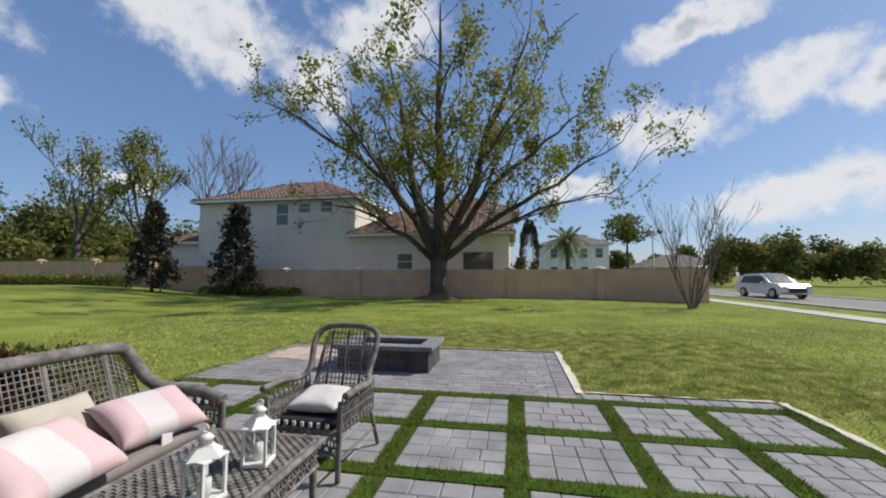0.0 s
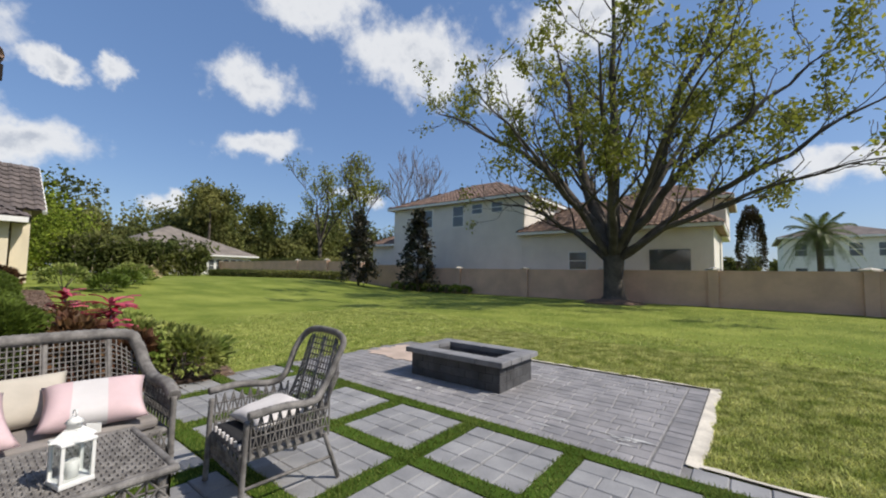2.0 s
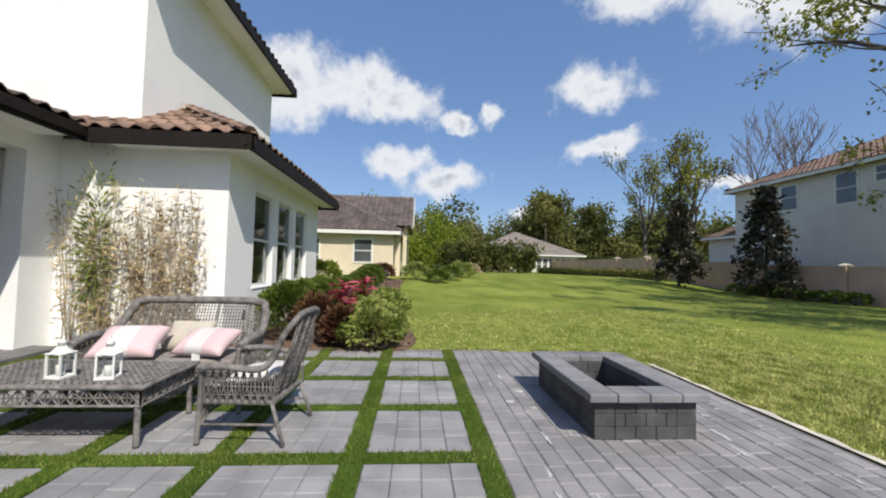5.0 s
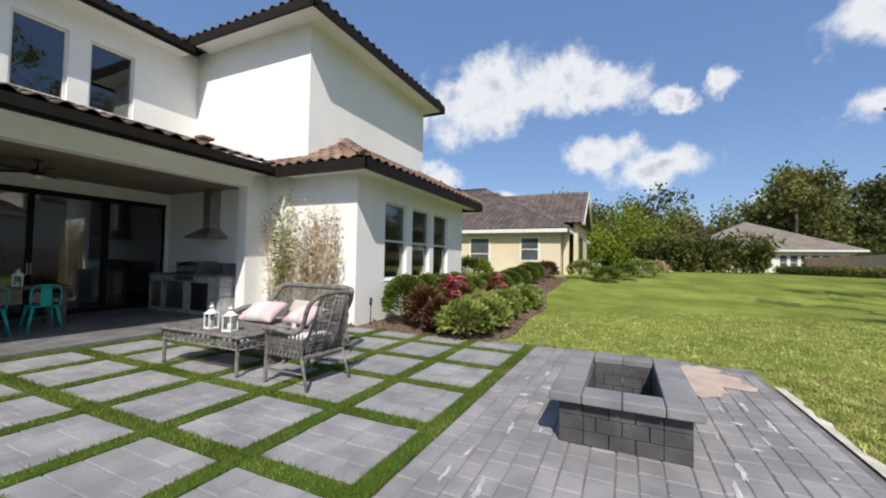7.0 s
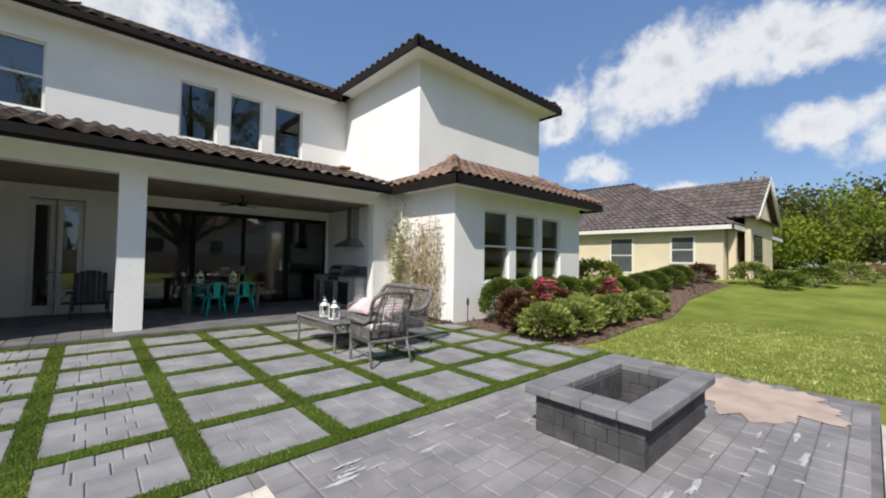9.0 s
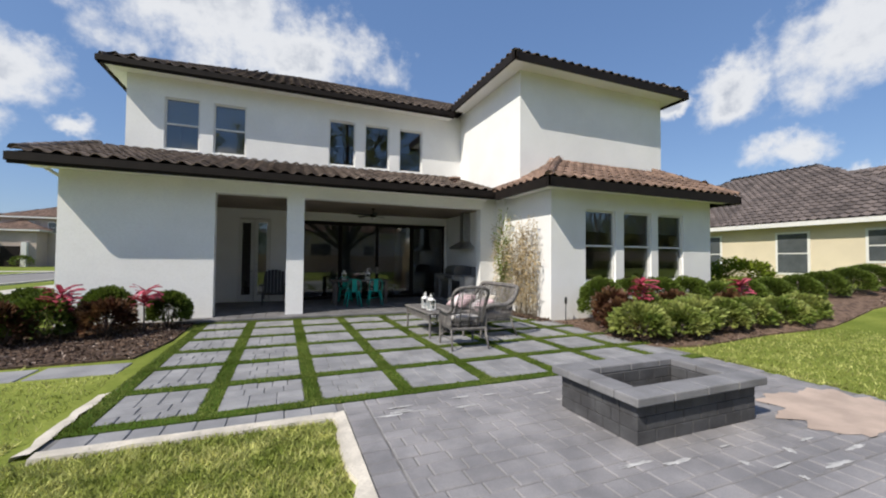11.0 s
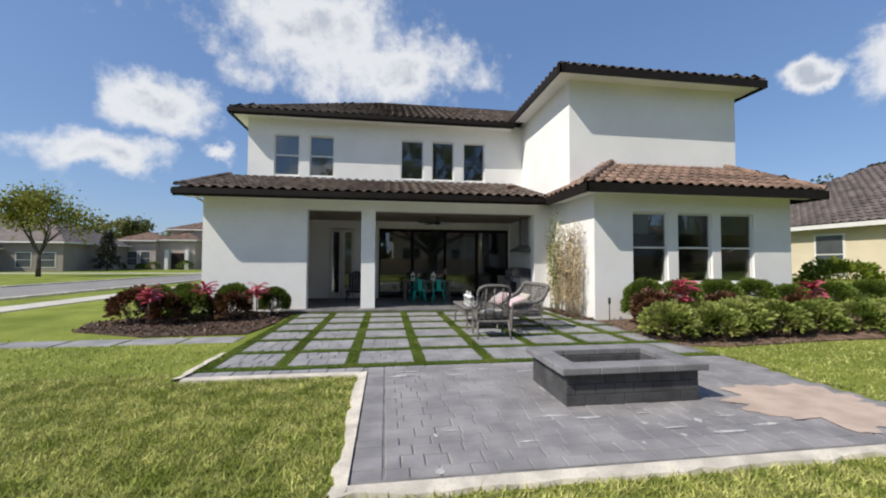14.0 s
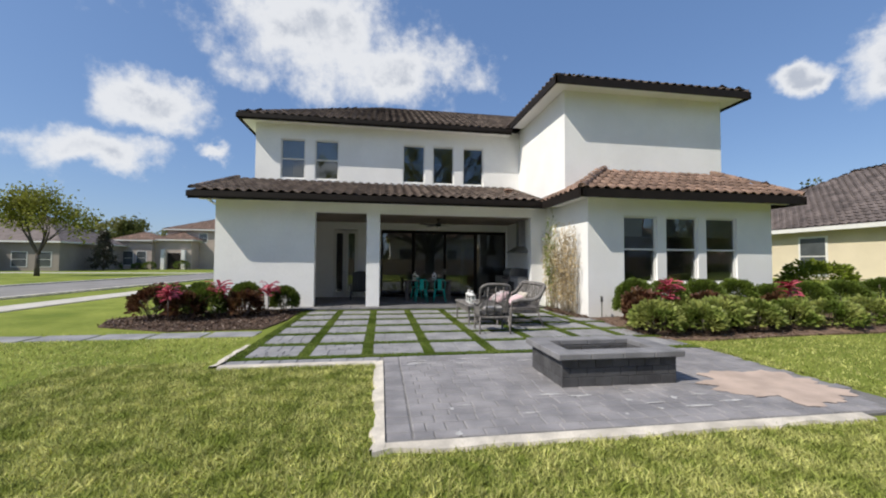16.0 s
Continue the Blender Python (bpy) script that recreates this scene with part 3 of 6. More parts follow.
ridge(R2, (-11.35, 1.7, 3.52), (-10.3, TY, 4.58), TILE)
fascia(R2, [(-4.38, -0.68, 3.46), (-4.38, 1.72, 3.46), (-11.37, 1.72, 3.46), (-11.37, -8, 3.46)][::-1])
soffit("soffit_wing_front", -11.32, -4.42, WY + 0.003, 1.68, 3.29)
soffit("soffit_wing_side", PX + 0.003, -4.42, -0.6, WY, 3.286)

R3 = thing("roof_tower", "brown barrel-tile hip roof with dark bronze fascia", "roof", kind="structure")
TZ = 7.2
A, B, C, D = (-4.42, 0.2, TZ), (-11.2, 0.2, TZ), (-11.2, -14.3, TZ), (-4.42, -14.3, TZ)
P, Q = (-7.8, -3.2, TZ + 1.7), (-7.8, -11, TZ + 1.7)
roof_plane(R3, [A, B, P], (A, (1, 0, 0)), TILE_OLD)
roof_plane(R3, [A, P, Q, D], (A, (0, 1, 0)), TILE_OLD)
roof_plane(R3, [B, P, Q, C], (B, (0, 1, 0)), TILE_OLD)
ridge(R3, A, P, TILE_OLD), ridge(R3, B, P, TILE_OLD), ridge(R3, P, Q, TILE_OLD)
fascia(R3, [(-4.4, -4.0, TZ), (-4.4, 0.22, TZ), (-11.22, 0.22, TZ), (-11.22, -14.3, TZ)][::-1])
soffit("soffit_tower_front", -11.15, -4.45, TY + 0.003, 0.18, TZ - 0.17)
soffit("soffit_tower_side", -4.947, -4.45, -4.0, TY, TZ - 0.174)
soffit("soffit_tower_right", -11.15, -10.653, -14, TY, TZ - 0.174)

R4 = thing("roof_main", "brown barrel-tile main hip roof", "roof", kind="structure")
MZ = 6.98
A, B = (6.05, -4.0, MZ), (-4.4, -4.0, MZ)
P, Q = (0.9, -9.1, MZ + 2.5), (-7.8, -9.1, MZ + 2.5)
roof_plane(R4, [A, (-4.45, -4.0, MZ), (-6.8, -6.3, MZ + 1.13), Q, P], (A, (1, 0, 0)), TILE_OLD)
roof_plane(R4, [A, P, (6.05, -14.2, MZ)], (A, (0, 1, 0)), TILE_OLD)
ridge(R4, A, P, TILE_OLD), ridge(R4, P, Q, TILE_OLD)
fascia(R4, [(-4.4, -3.99, MZ), (6.07, -3.99, MZ), (6.07, -14.2, MZ)][::-1])
soffit("soffit_main", -4.45, 6.02, UY + 0.003, -4.02, MZ - 0.17)
soffit("soffit_main_left", 5.603, 6.02, -14, UY, MZ - 0.174)
structure("roof_back", box(bmesh.new(), -11.2, 6.05, -14.3, -14.2, 6.8, 7.2), BRONZE, "dark rear fascia", "roof")


# ---- ground ----
def graded(limit, inner, step):
    """Coordinates that are close together near the house and wide apart far off."""
    c = [-inner + step * i for i in range(int(2 * inner / step) + 1)]
    d = step
    while c[-1] < limit:
        d *= 1.35
        c = [c[0] - d] + c + [c[-1] + d]
    return c


gx = graded(1800, 60, 2.0)
vs = [(x, y, ground_z(x, y) - 0.035) for y in gx for x in gx]
n = len(gx)
fs = [(j * n + i, j * n + i + 1, (j + 1) * n + i + 1, (j + 1) * n + i) for j in range(n - 1) for i in range(n - 1)]
tagged(part("ground", raw_mesh("ground", vs, fs, LAWN, True)), "mown green lawn reaching to the distance", "ground", "", "structure")
structure("road", box(bmesh.new(), 15.0, 21.5, -200, 400, -0.05, -0.02), ASPHALT, "pale worn asphalt street", "road")
structure("pavement", box(bmesh.new(), 11.4, 12.6, -200, 400, -0.05, 0.0), WALKWAY, "pale concrete sidewalk beside the lawn", "pavement")
for k, x in (("near", 14.75), ("far", 21.5)):
    structure("kerb_" + k, bevel_box(x, x + 0.25, -200, 400, -0.05, 0.06, 0.03), CONCRETE, "pale concrete kerb", "kerb")


# ---- terrace furniture ----
def lattice(bm, at, nu, nv, r, steps=8, cross=False):
    """Woven strands over a surface at(u, v), u and v from 0 to 1."""
    for i in range(nu + 1):
        u = i / nu
        tube(bm, [at(u, k / steps) for k in range(steps + 1)], r, 4, False)
    for j in range(1, nv):
        v = j / nv
        tube(bm, [at(k / (2 * steps), v) for k in range(2 * steps + 1)], r, 4, False)
    if cross:
        for i in range(nu):
            tube(bm, [at(i / nu, 0), at((i + 1) / nu, 1)], r, 4, False)
            tube(bm, [at((i + 1) / nu, 0), at(i / nu, 1)], r, 4, False)
    return bm


def braid(bm, pts, r, turns=40):
    """A rolled edge wound with cane: a core with a knobbly skin."""
    pts = [Vector(p) for p in pts]
    fine_pts = []
    for a, b in zip(pts, pts[1:]):
        n = max(2, int((b - a).length / 0.02))
        fine_pts += [a.lerp(b, k / n) for k in range(n)]
    fine_pts.append(pts[-1])
    return tube(bm, fine_pts, [r * (1.0 + 0.1 * (k % 2)) for k in range(len(fine_pts))], 8)


def smooth_path(pts, n=6):
    """A Catmull-Rom curve through pts."""
    p = [Vector(q) for q in pts]
    p = [p[0] * 2 - p[1]] + p + [p[-1] * 2 - p[-2]]
    res = []
    for i in range(1, len(p) - 2):
        for k in range(n):
            t = k / n
            a, b, c, d = p[i - 1], p[i], p[i + 1], p[i + 2]
            res.append(0.5 * ((2 * b) + (c - a) * t + (2 * a - 5 * b + 4 * c - d) * t * t + (3 * b - a - 3 * c + d) * t ** 3))
    res.append(p[-2])
    return res


def wicker_seat(name, width, label, category, at, turn, dense, deep=1.0, edge_r=0.033, upright=False):
    """A wicker armchair or settee that faces -y: seat, woven back and arms, rolled edge, apron and legs."""
    ob = thing(name, label, category, at, turn)
    hw = width / 2
    top = 1.02 if upright else 0.95
    if upright:
        half = [(-hw - 0.035, -0.37, 0.615), (-hw - 0.04, -0.12, 0.625), (-hw - 0.01, 0.14, 0.6), (-hw + 0.03, 0.25, 0.66), (-hw + 0.01, 0.36, 0.86), (-hw + 0.035, 0.44, 0.97), (-hw + 0.14, 0.465, 1.02)]
        roll = half + [(0, 0.47, top + 0.01)] + [(-x, y, z) for x, y, z in half[::-1]]
    else:
        half = [(-hw, -0.36, 0.57), (-hw - 0.01, -0.15, 0.62), (-hw, 0.12, 0.62), (-hw + 0.015, 0.3, 0.7), (-hw + 0.05, 0.42, 0.86), (-hw + 0.16, 0.47, top)]
        roll = half + [(0, 0.49, top + 0.01)] + [(-x, y, z) for x, y, z in half[::-1]]
    roll = smooth_path(roll)
    part("rolled_edge", braid(bmesh.new(), roll, edge_r), WICKER, ob)

    def back(u, v):
        x = (u - 0.5) * 2
        edge = top - 0.28 * max(0, abs(x) - 0.8) / 0.2 * (0.55 if width > 1 else 0.9)
        return Vector((x * (hw - 0.05), 0.27 + 0.2 * v - 0.05 * abs(x) ** 6, 0.36 + v * (edge - 0.38)))
    tagged(part("backrest", lattice(bmesh.new(), back, int(width / dense), 15, 0.0055), WICKER, ob), "open woven cane lattice", "", "", "stuff")
    for x in ([-0.33, 0, 0.33] if width < 1 else [-0.42, -0.15, 0.15, 0.42]):
        part("back_stake", tube(bmesh.new(), [back(0.5 + x * 0.9, 0), back(0.5 + x * 0.9, 0.97)], 0.014, 6), WICKER, ob)
    for s in (-1, 1):
        def arm(u, v, s=s):
            return Vector((s * (hw - 0.005), -0.33 + 0.63 * u, 0.33 + v * 0.265))
        tagged(part("arm_panel", lattice(bmesh.new(), arm, 9, 4, 0.006, 4, True), WICKER, ob), "open woven cane lattice", "", "", "stuff")
        bm = bmesh.new()
        braid(bm, [(s * (hw - 0.005), -0.36, 0.57), (s * (hw - 0.01), -0.37, 0.32), (s * (hw - 0.01), -0.38, 0.012)], 0.021)
        part("leg", bm, WICKER, ob)
        part("leg", tube(bmesh.new(), [(s * (hw - 0.02), 0.27, 0.35), (s * (hw + 0.0), 0.4, 0.012)], 0.018, 8), WICKER, ob)
        part("stretcher", tube(bmesh.new(), [(s * (hw - 0.015), -0.37, 0.16), (s * (hw - 0.01), 0.34, 0.17)], 0.011, 6), WICKER, ob)
    part("seat", bevel_box(-hw + 0.02, hw - 0.02, -0.36, 0.3, 0.31, 0.355, 0.018), WICKER, ob)

    def apron(u, v):
        return Vector(((u - 0.5) * (width - 0.04), -0.375 + 0.02 * (2 * u - 1) ** 2, 0.345 - v * (0.13 + 0.05 * (2 * u - 1) ** 4)))
    tagged(part("apron", lattice(bmesh.new(), apron, int(width / 0.06), 3, 0.007, 3, True), WICKER, ob), "open woven cane lattice", "", "", "stuff")
    part("apron_edge", braid(bmesh.new(), [apron(k / 16, 1) for k in range(17)], 0.013), WICKER, ob)
    if deep != 1.0:
        for child in ob.children:
            child.data.transform(Matrix.Diagonal((1, deep, 1, 1)))
    return ob


def pillow(name, w0, h0, thick, materials, bands, label, at, rot, group="cushions"):
    """A stuffed pillow standing on its lower edge: pinched corners, full middle, seams. bands: share of the width for each material in turn."""
    n = 18
    bm = bmesh.new()
    faces_of = []
    for s in (1, -1):
        rows = []
        for j in range(n + 1):
            r = []
            for i in range(n + 1):
                u, v = 2 * i / n - 1, 2 * j / n - 1
                pinch_u, pinch_v = 1 - 0.09 * (1 - v * v) * abs(u), 1 - 0.09 * (1 - u * u) * abs(v)
                t = max(0, (1 - u ** 4) * (1 - v ** 4)) ** 0.55
                wob = 0.008 * noise.noise((u * 2.3, v * 2.3, s + w0))
                r.append(bm.verts.new((u * w0 / 2 * pinch_u, s * (thick / 2 * t + wob * t), (v * pinch_v + 1) * h0 / 2)))
            rows.append(r)
        for j in range(n):
            for i in range(n):
                q = (rows[j][i], rows[j][i + 1], rows[j + 1][i + 1], rows[j + 1][i])
                f = bm.faces.new(q if s < 0 else q[::-1])
                f.smooth = True
                share, k = (i + 0.5) / n, 0
                while k < len(bands) - 1 and share > bands[k]:
                    k += 1
                f.material_index = k % len(materials)
    bmesh.ops.remove_doubles(bm, verts=bm.verts[:], dist=0.0005)
    me = mesh_of(name, bm, materials[0])
    for m in materials[1:]:
        me.materials.append(m)
    ob = tagged(new(name, me), label, "pillow", group)
    ob.matrix_basis = pose(*at, *rot)
    return ob


CHAIR = pose(-1.56, 3.08, 0, 0, 0, -4)
wicker_seat("armchair", 0.64, "weathered grey wicker armchair on the terrace", "armchair", (-1.56, 3.08, 0), -4, 0.045, 0.87, 0.026, True)
wicker_seat("settee", 1.62, "weathered grey wicker settee with a curved back", "settee", (-2.52, 1.83, 0), 90, 0.036, 1.0, 0.044)
single("seat_cushion", bevel_box(-2.86, -2.18, 1.1, 2.56, 0.36, 0.44, 0.035, 3), SEAT_GREY, "grey seat cushion on the wicker settee", "cushion")
pillow("pillow", 0.56, 0.42, 0.17, [PINK, PINK_WHITE], [0.3, 0.62, 1.0], "pink and white striped pillow on the settee", (-2.17, 2.2, 0.49), (-62, 0, 80))
pillow("pillow", 0.5, 0.38, 0.16, [BEIGE], [1.0], "beige linen pillow leaning on the settee back", (-2.52, 1.9, 0.45), (-38, 0, 92))
pillow("pillow", 0.6, 0.46, 0.18, [PINK, PINK_WHITE], [0.3, 0.62, 1.0], "pink and white striped pillow on the settee", (-2.03, 1.57, 0.49), (-60, 0, 98))
pillow("chair_pillow", 0.44, 0.42, 0.12, [PINK_WHITE], [1.0], "cream white pillow lying on the armchair", (0, 0, 0), (0, 0, 0), "").matrix_basis = CHAIR @ pose(0, -0.22, 0.455, -82, 0, 4)
single("chair_cushion", bevel_box(-0.26, 0.26, -0.3, 0.2, 0.356, 0.405, 0.02, 2), BLACK_CLOTH, "black patterned seat cushion on the armchair", "cushion").matrix_basis = CHAIR
bm = bmesh.new()
for k in range(7):
    box(bm, -0.23 + 0.07 * k, -0.205 + 0.07 * k, -0.315, -0.299, 0.365, 0.398)
single("cushion_trim", bm, PINK_WHITE, "white blocks along a black cushion edge", "trim").matrix_basis = CHAIR
single("tag_card", bevel_box(-2.2, -2.19, 2.16, 2.24, 0.38, 0.5, 0.003, 1), TRIM_WHITE, "small white tag hanging from the settee cushion", "tag")

table = thing("coffee_table", "grey wicker coffee table with a woven apron", "coffee table", (-1.58, 1.6, 0))
part("tabletop", bevel_box(-0.37, 0.37, -0.74, 0.74, 0.445, 0.47, 0.012), WICKER, table)
for k in range(24):
    part("woven_cane", tube(bmesh.new(), [(-0.34 + 0.68 * k / 23, -0.72, 0.471), (-0.34 + 0.68 * k / 23, 0.72, 0.471)], 0.012, 5), WICKER, table)
bm = bmesh.new()
for k in range(56):
    y = -0.715 + 1.43 * k / 55
    tube(bm, [(-0.345 + 0.69 * i / 46, y, 0.478 + 0.006 * (1 if (i // 2 + k) % 2 else -1)) for i in range(47)], 0.006, 4, False)
tagged(part("cross_weave", bm, WICKER, table), "tight cross-woven cane", "", "", "stuff")
part("rim", braid(bmesh.new(), [(-0.38, -0.75, 0.465), (0.38, -0.75, 0.465), (0.38, 0.75, 0.465), (-0.38, 0.75, 0.465), (-0.38, -0.75, 0.465)], 0.02), WICKER, table)
for a, b in (((-0.36, -0.73), (0.36, -0.73)), ((0.36, -0.73), (0.36, 0.73)), ((0.36, 0.73), (-0.36, 0.73)), ((-0.36, 0.73), (-0.36, -0.73))):
    def side(u, v, a=a, b=b):
        return Vector((a[0] + (b[0] - a[0]) * u, a[1] + (b[1] - a[1]) * u, 0.44 - 0.12 * v))
    tagged(part("apron", lattice(bmesh.new(), side, 8 if abs(a[0] - b[0]) > 0.1 else 15, 2, 0.007, 2, True), WICKER, table), "open woven cane lattice", "", "", "stuff")
    part("apron_edge", braid(bmesh.new(), [side(k / 12, 1) for k in range(13)], 0.011), WICKER, table)
for x in (-0.34, 0.34):
    for y in (-0.7, 0.7):
        part("leg", braid(bmesh.new(), [(x, y, 0.44), (x * 1.02, y * 1.01, 0.012)], 0.022), WICKER, table)


def lantern(at, turn):
    ob = thing("lantern", "white metal candle lantern standing on the wicker table", "lantern", at, turn, "table lanterns")
    part("base", bevel_box(-0.068, 0.068, -0.068, 0.068, 0.0, 0.022, 0.004), TRIM_WHITE, ob)
    part("top_plate", bevel_box(-0.07, 0.07, -0.07, 0.07, 0.19, 0.203, 0.004), TRIM_WHITE, ob)
    for x in (-1, 1):
        for y in (-1, 1):
            part("post", box(bmesh.new(), x * 0.058 - 0.007, x * 0.058 + 0.007, y * 0.058 - 0.007, y * 0.058 + 0.007, 0.022, 0.19), TRIM_WHITE, ob)
    for a in range(4):
        p = part("pane", box(bmesh.new(), -0.05, 0.05, -0.0015, 0.0015, 0.024, 0.188), LANTERN_GLASS, ob)
        p.matrix_basis = pose(0, 0, 0, 0, 0, 90 * a) @ pose(0, 0.058, 0)
        p.visible_shadow = False
    bm = bmesh.new()
    tube(bm, [(0, 0, 0.203), (0, 0, 0.245), (0, 0, 0.25)], [0.094, 0.042, 0.04], 4)
    bmesh.ops.rotate(bm, verts=bm.verts, matrix=Matrix.Rotation(radians(45), 3, "Z"))
    for f in bm.faces:
        f.smooth = False
    part("roof", bm, TRIM_WHITE, ob)
    part("chimney", tube(bmesh.new(), [(0, 0, 0.25), (0, 0, 0.275), (0, 0, 0.278), (0, 0, 0.295), (0, 0, 0.305)], [0.028, 0.028, 0.038, 0.02, 0.008], 10), TRIM_WHITE, ob)
    part("ring", tube(bmesh.new(), [(0.018 * math.cos(t * math.pi / 6), 0, 0.318 + 0.018 * math.sin(t * math.pi / 6)) for t in range(13)], 0.003, 5, False), TRIM_WHITE, ob)
    part("candle", tube(bmesh.new(), [(0, 0, 0.02), (0, 0, 0.1), (0, 0, 0.102)], [0.03, 0.03, 0.026], 12), TRIM_WHITE, ob)
    return ob


lan = lantern((-1.38, 1.97, 0.484), 12)
copy_thing(lan, pose(-1.39, 1.6, 0.484, 0, 0, -8))

# ---- porch things ----
def teal_chair(at, turn):
    ob = thing("metal_chair", "teal enamelled metal cafe chair at the porch table", "chair", at, turn, "teal chairs")
    part("seat", bevel_box(-0.18, 0.18, -0.18, 0.18, 0.43, 0.455, 0.012), TEAL, ob)
    for x in (-1, 1):
        for y in (-1, 1):
            bm = bmesh.new()
            m0 = [(x * 0.15, y * 0.15, 0.43), (x * 0.22, y * 0.23, 0.0)]
            tube(bm, m0, [0.035, 0.016], 4)
            part("leg", bm, TEAL, ob)
    part("back_rail", tube(bmesh.new(), smooth_path([(-0.18, 0.17, 0.44), (-0.19, 0.21, 0.68), (-0.12, 0.235, 0.8), (0.12, 0.235, 0.8), (0.19, 0.21, 0.68), (0.18, 0.17, 0.44)]), 0.014, 6), TEAL, ob)
    part("back_splat", bevel_box(-0.07, 0.07, 0.2, 0.212, 0.45, 0.8, 0.005, 1), TEAL, ob)
    part("seat_brace", tube(bmesh.new(), [(-0.18, -0.19, 0.24), (0.18, 0.19, 0.24)], 0.008, 5), TEAL, ob)
    return ob


ch = teal_chair((-0.62, -2.75, FLOOR), 4)
copy_thing(ch, pose(-1.3, -2.78, FLOOR, 0, 0, -5))
copy_thing(ch, pose(-0.6, -4.2, FLOOR, 0, 0, 178))
dining = thing("dining_table", "long grey wooden porch table", "table", (-0.95, -3.45, FLOOR))
for k in range(5):
    part("tabletop_board", bevel_box(-0.9, 0.9, -0.4 + 0.16 * k + 0.003, -0.4 + 0.16 * (k + 1) - 0.003, 0.71, 0.75, 0.005, 1), TABLE_WOOD, dining)
for x in (-0.78, 0.78):
    part("leg", bevel_box(x - 0.045, x + 0.045, -0.32, -0.23, 0, 0.71, 0.006, 1), TABLE_WOOD, dining)
    part("leg", bevel_box(x - 0.045, x + 0.045, 0.23, 0.32, 0, 0.71, 0.006, 1), TABLE_WOOD, dining)
    part("apron", box(bmesh.new(), x - 0.02, x + 0.02, -0.23, 0.23, 0.6, 0.708), TABLE_WOOD, dining)
for x in (-0.45, -1.2):
    copy_thing(lan, pose(x, -3.45, FLOOR + 0.75, 0, 0, 20 * x))

adi = thing("adirondack_chair", "dark painted slatted porch armchair", "armchair", (1.6, -4.1, FLOOR), 180)
for k in range(6):
    x = -0.25 + 0.1 * k
    hgt = 1.08 - 0.5 * (x * x) * 2
    bm = box(bmesh.new(), x - 0.046, x + 0.046, -0.012, 0.012, 0, hgt - 0.25, pose(0, 0.2, 0.27, -18))
    part("back_slat", bm, DARK_WOOD, adi)
for k in range(6):
    part("seat_slat", box(bmesh.new(), -0.28, 0.28, -0.3 + 0.09 * k, -0.22 + 0.09 * k, 0.36 - 0.018 * k, 0.38 - 0.018 * k), DARK_WOOD, adi)
for s in (-1, 1):
    part("armrest", bevel_box(s * 0.34 - 0.06, s * 0.34 + 0.06, -0.38, 0.3, 0.56, 0.585, 0.008, 1), DARK_WOOD, adi)
    part("front_leg", box(bmesh.new(), s * 0.31 - 0.02, s * 0.31 + 0.02, -0.33, -0.23, 0, 0.56), DARK_WOOD, adi)
    part("side_rail", box(bmesh.new(), s * 0.285 - 0.012, s * 0.285 + 0.012, -0.34, 0.45, -0.05, 0.06, pose(0, 0, 0.25, -14)), DARK_WOOD, adi)

# outdoor kitchen along the porch's end wall
KX = PX + 0.26
kit = thing("kitchen_island", "pale stone outdoor kitchen counter with steel doors", "kitchen counter", (KX, 0.35, FLOOR))
part("counter_base", box(bmesh.new(), 0, 0.66, -4.9, -2.25, 0, 0.88), STONE_VENEER, kit)
for j in range(8):
    for i in range(2):
        part("veneer_stone", bevel_box(0.02 + 0.32 * i, 0.33 + 0.32 * i, -2.249, -2.225, 0.11 * j + 0.004, 0.11 * j + 0.106, 0.006, 1), STONE_VENEER, kit)
part("worktop", bevel_box(-0.003, 0.7, -4.92, -2.2, 0.88, 0.92, 0.01), PIT_CAP, kit)
for y0, y1, m, lab in ((-4.75, -4.35, STEEL, "steel access door"), (-4.15, -3.45, STEEL, "steel access door"), (-3.2, -2.6, BLACK_METAL, "black glass-fronted fridge")):
    d = part("cabinet_door", bevel_box(0.662, 0.69, y0, y1, 0.1, 0.74, 0.006, 1), m, kit, lab)
    part("handle", tube(bmesh.new(), [(0.7, y0 + 0.06, 0.25), (0.715, y0 + 0.06, 0.27), (0.715, y0 + 0.06, 0.6), (0.7, y0 + 0.06, 0.62)], 0.008, 6), STEEL, d)
part("backsplash", box(bmesh.new(), 0.001, 0.02, -4.9, -2.25, 0.92, 1.2), PIT_CAP, kit, "dark backsplash panel")
grill = thing("gas_grill", "built-in steel gas grill with a rounded hood", "grill", (KX + 0.36, -3.05, FLOOR + 0.92))
bm = bmesh.new()
prof = [(0.3, 0.0), (0.33, 0.08), (0.31, 0.2), (0.22, 0.29), (0.05, 0.33), (-0.2, 0.31), (-0.3, 0.2), (-0.3, 0.0)]
ends = [[bm.verts.new((x, y, z)) for x, z in prof] for y in (-0.38, 0.38)]
for k in range(len(prof)):
    bm.faces.new((ends[0][k], ends[0][(k + 1) % len(prof)], ends[1][(k + 1) % len(prof)], ends[1][k]))
bm.faces.new(ends[0]), bm.faces.new(ends[1])
bmesh.ops.recalc_face_normals(bm, faces=bm.faces)
part("lid", bm, STEEL, grill)
part("handle", tube(bmesh.new(), [(0.34, -0.28, 0.15), (0.39, -0.28, 0.15), (0.39, 0.28, 0.15), (0.34, 0.28, 0.15)], 0.013, 6), STEEL, grill)
part("control_panel", bevel_box(0.3, 0.37, -0.38, 0.38, -0.14, -0.01, 0.008, 1), STEEL, grill)
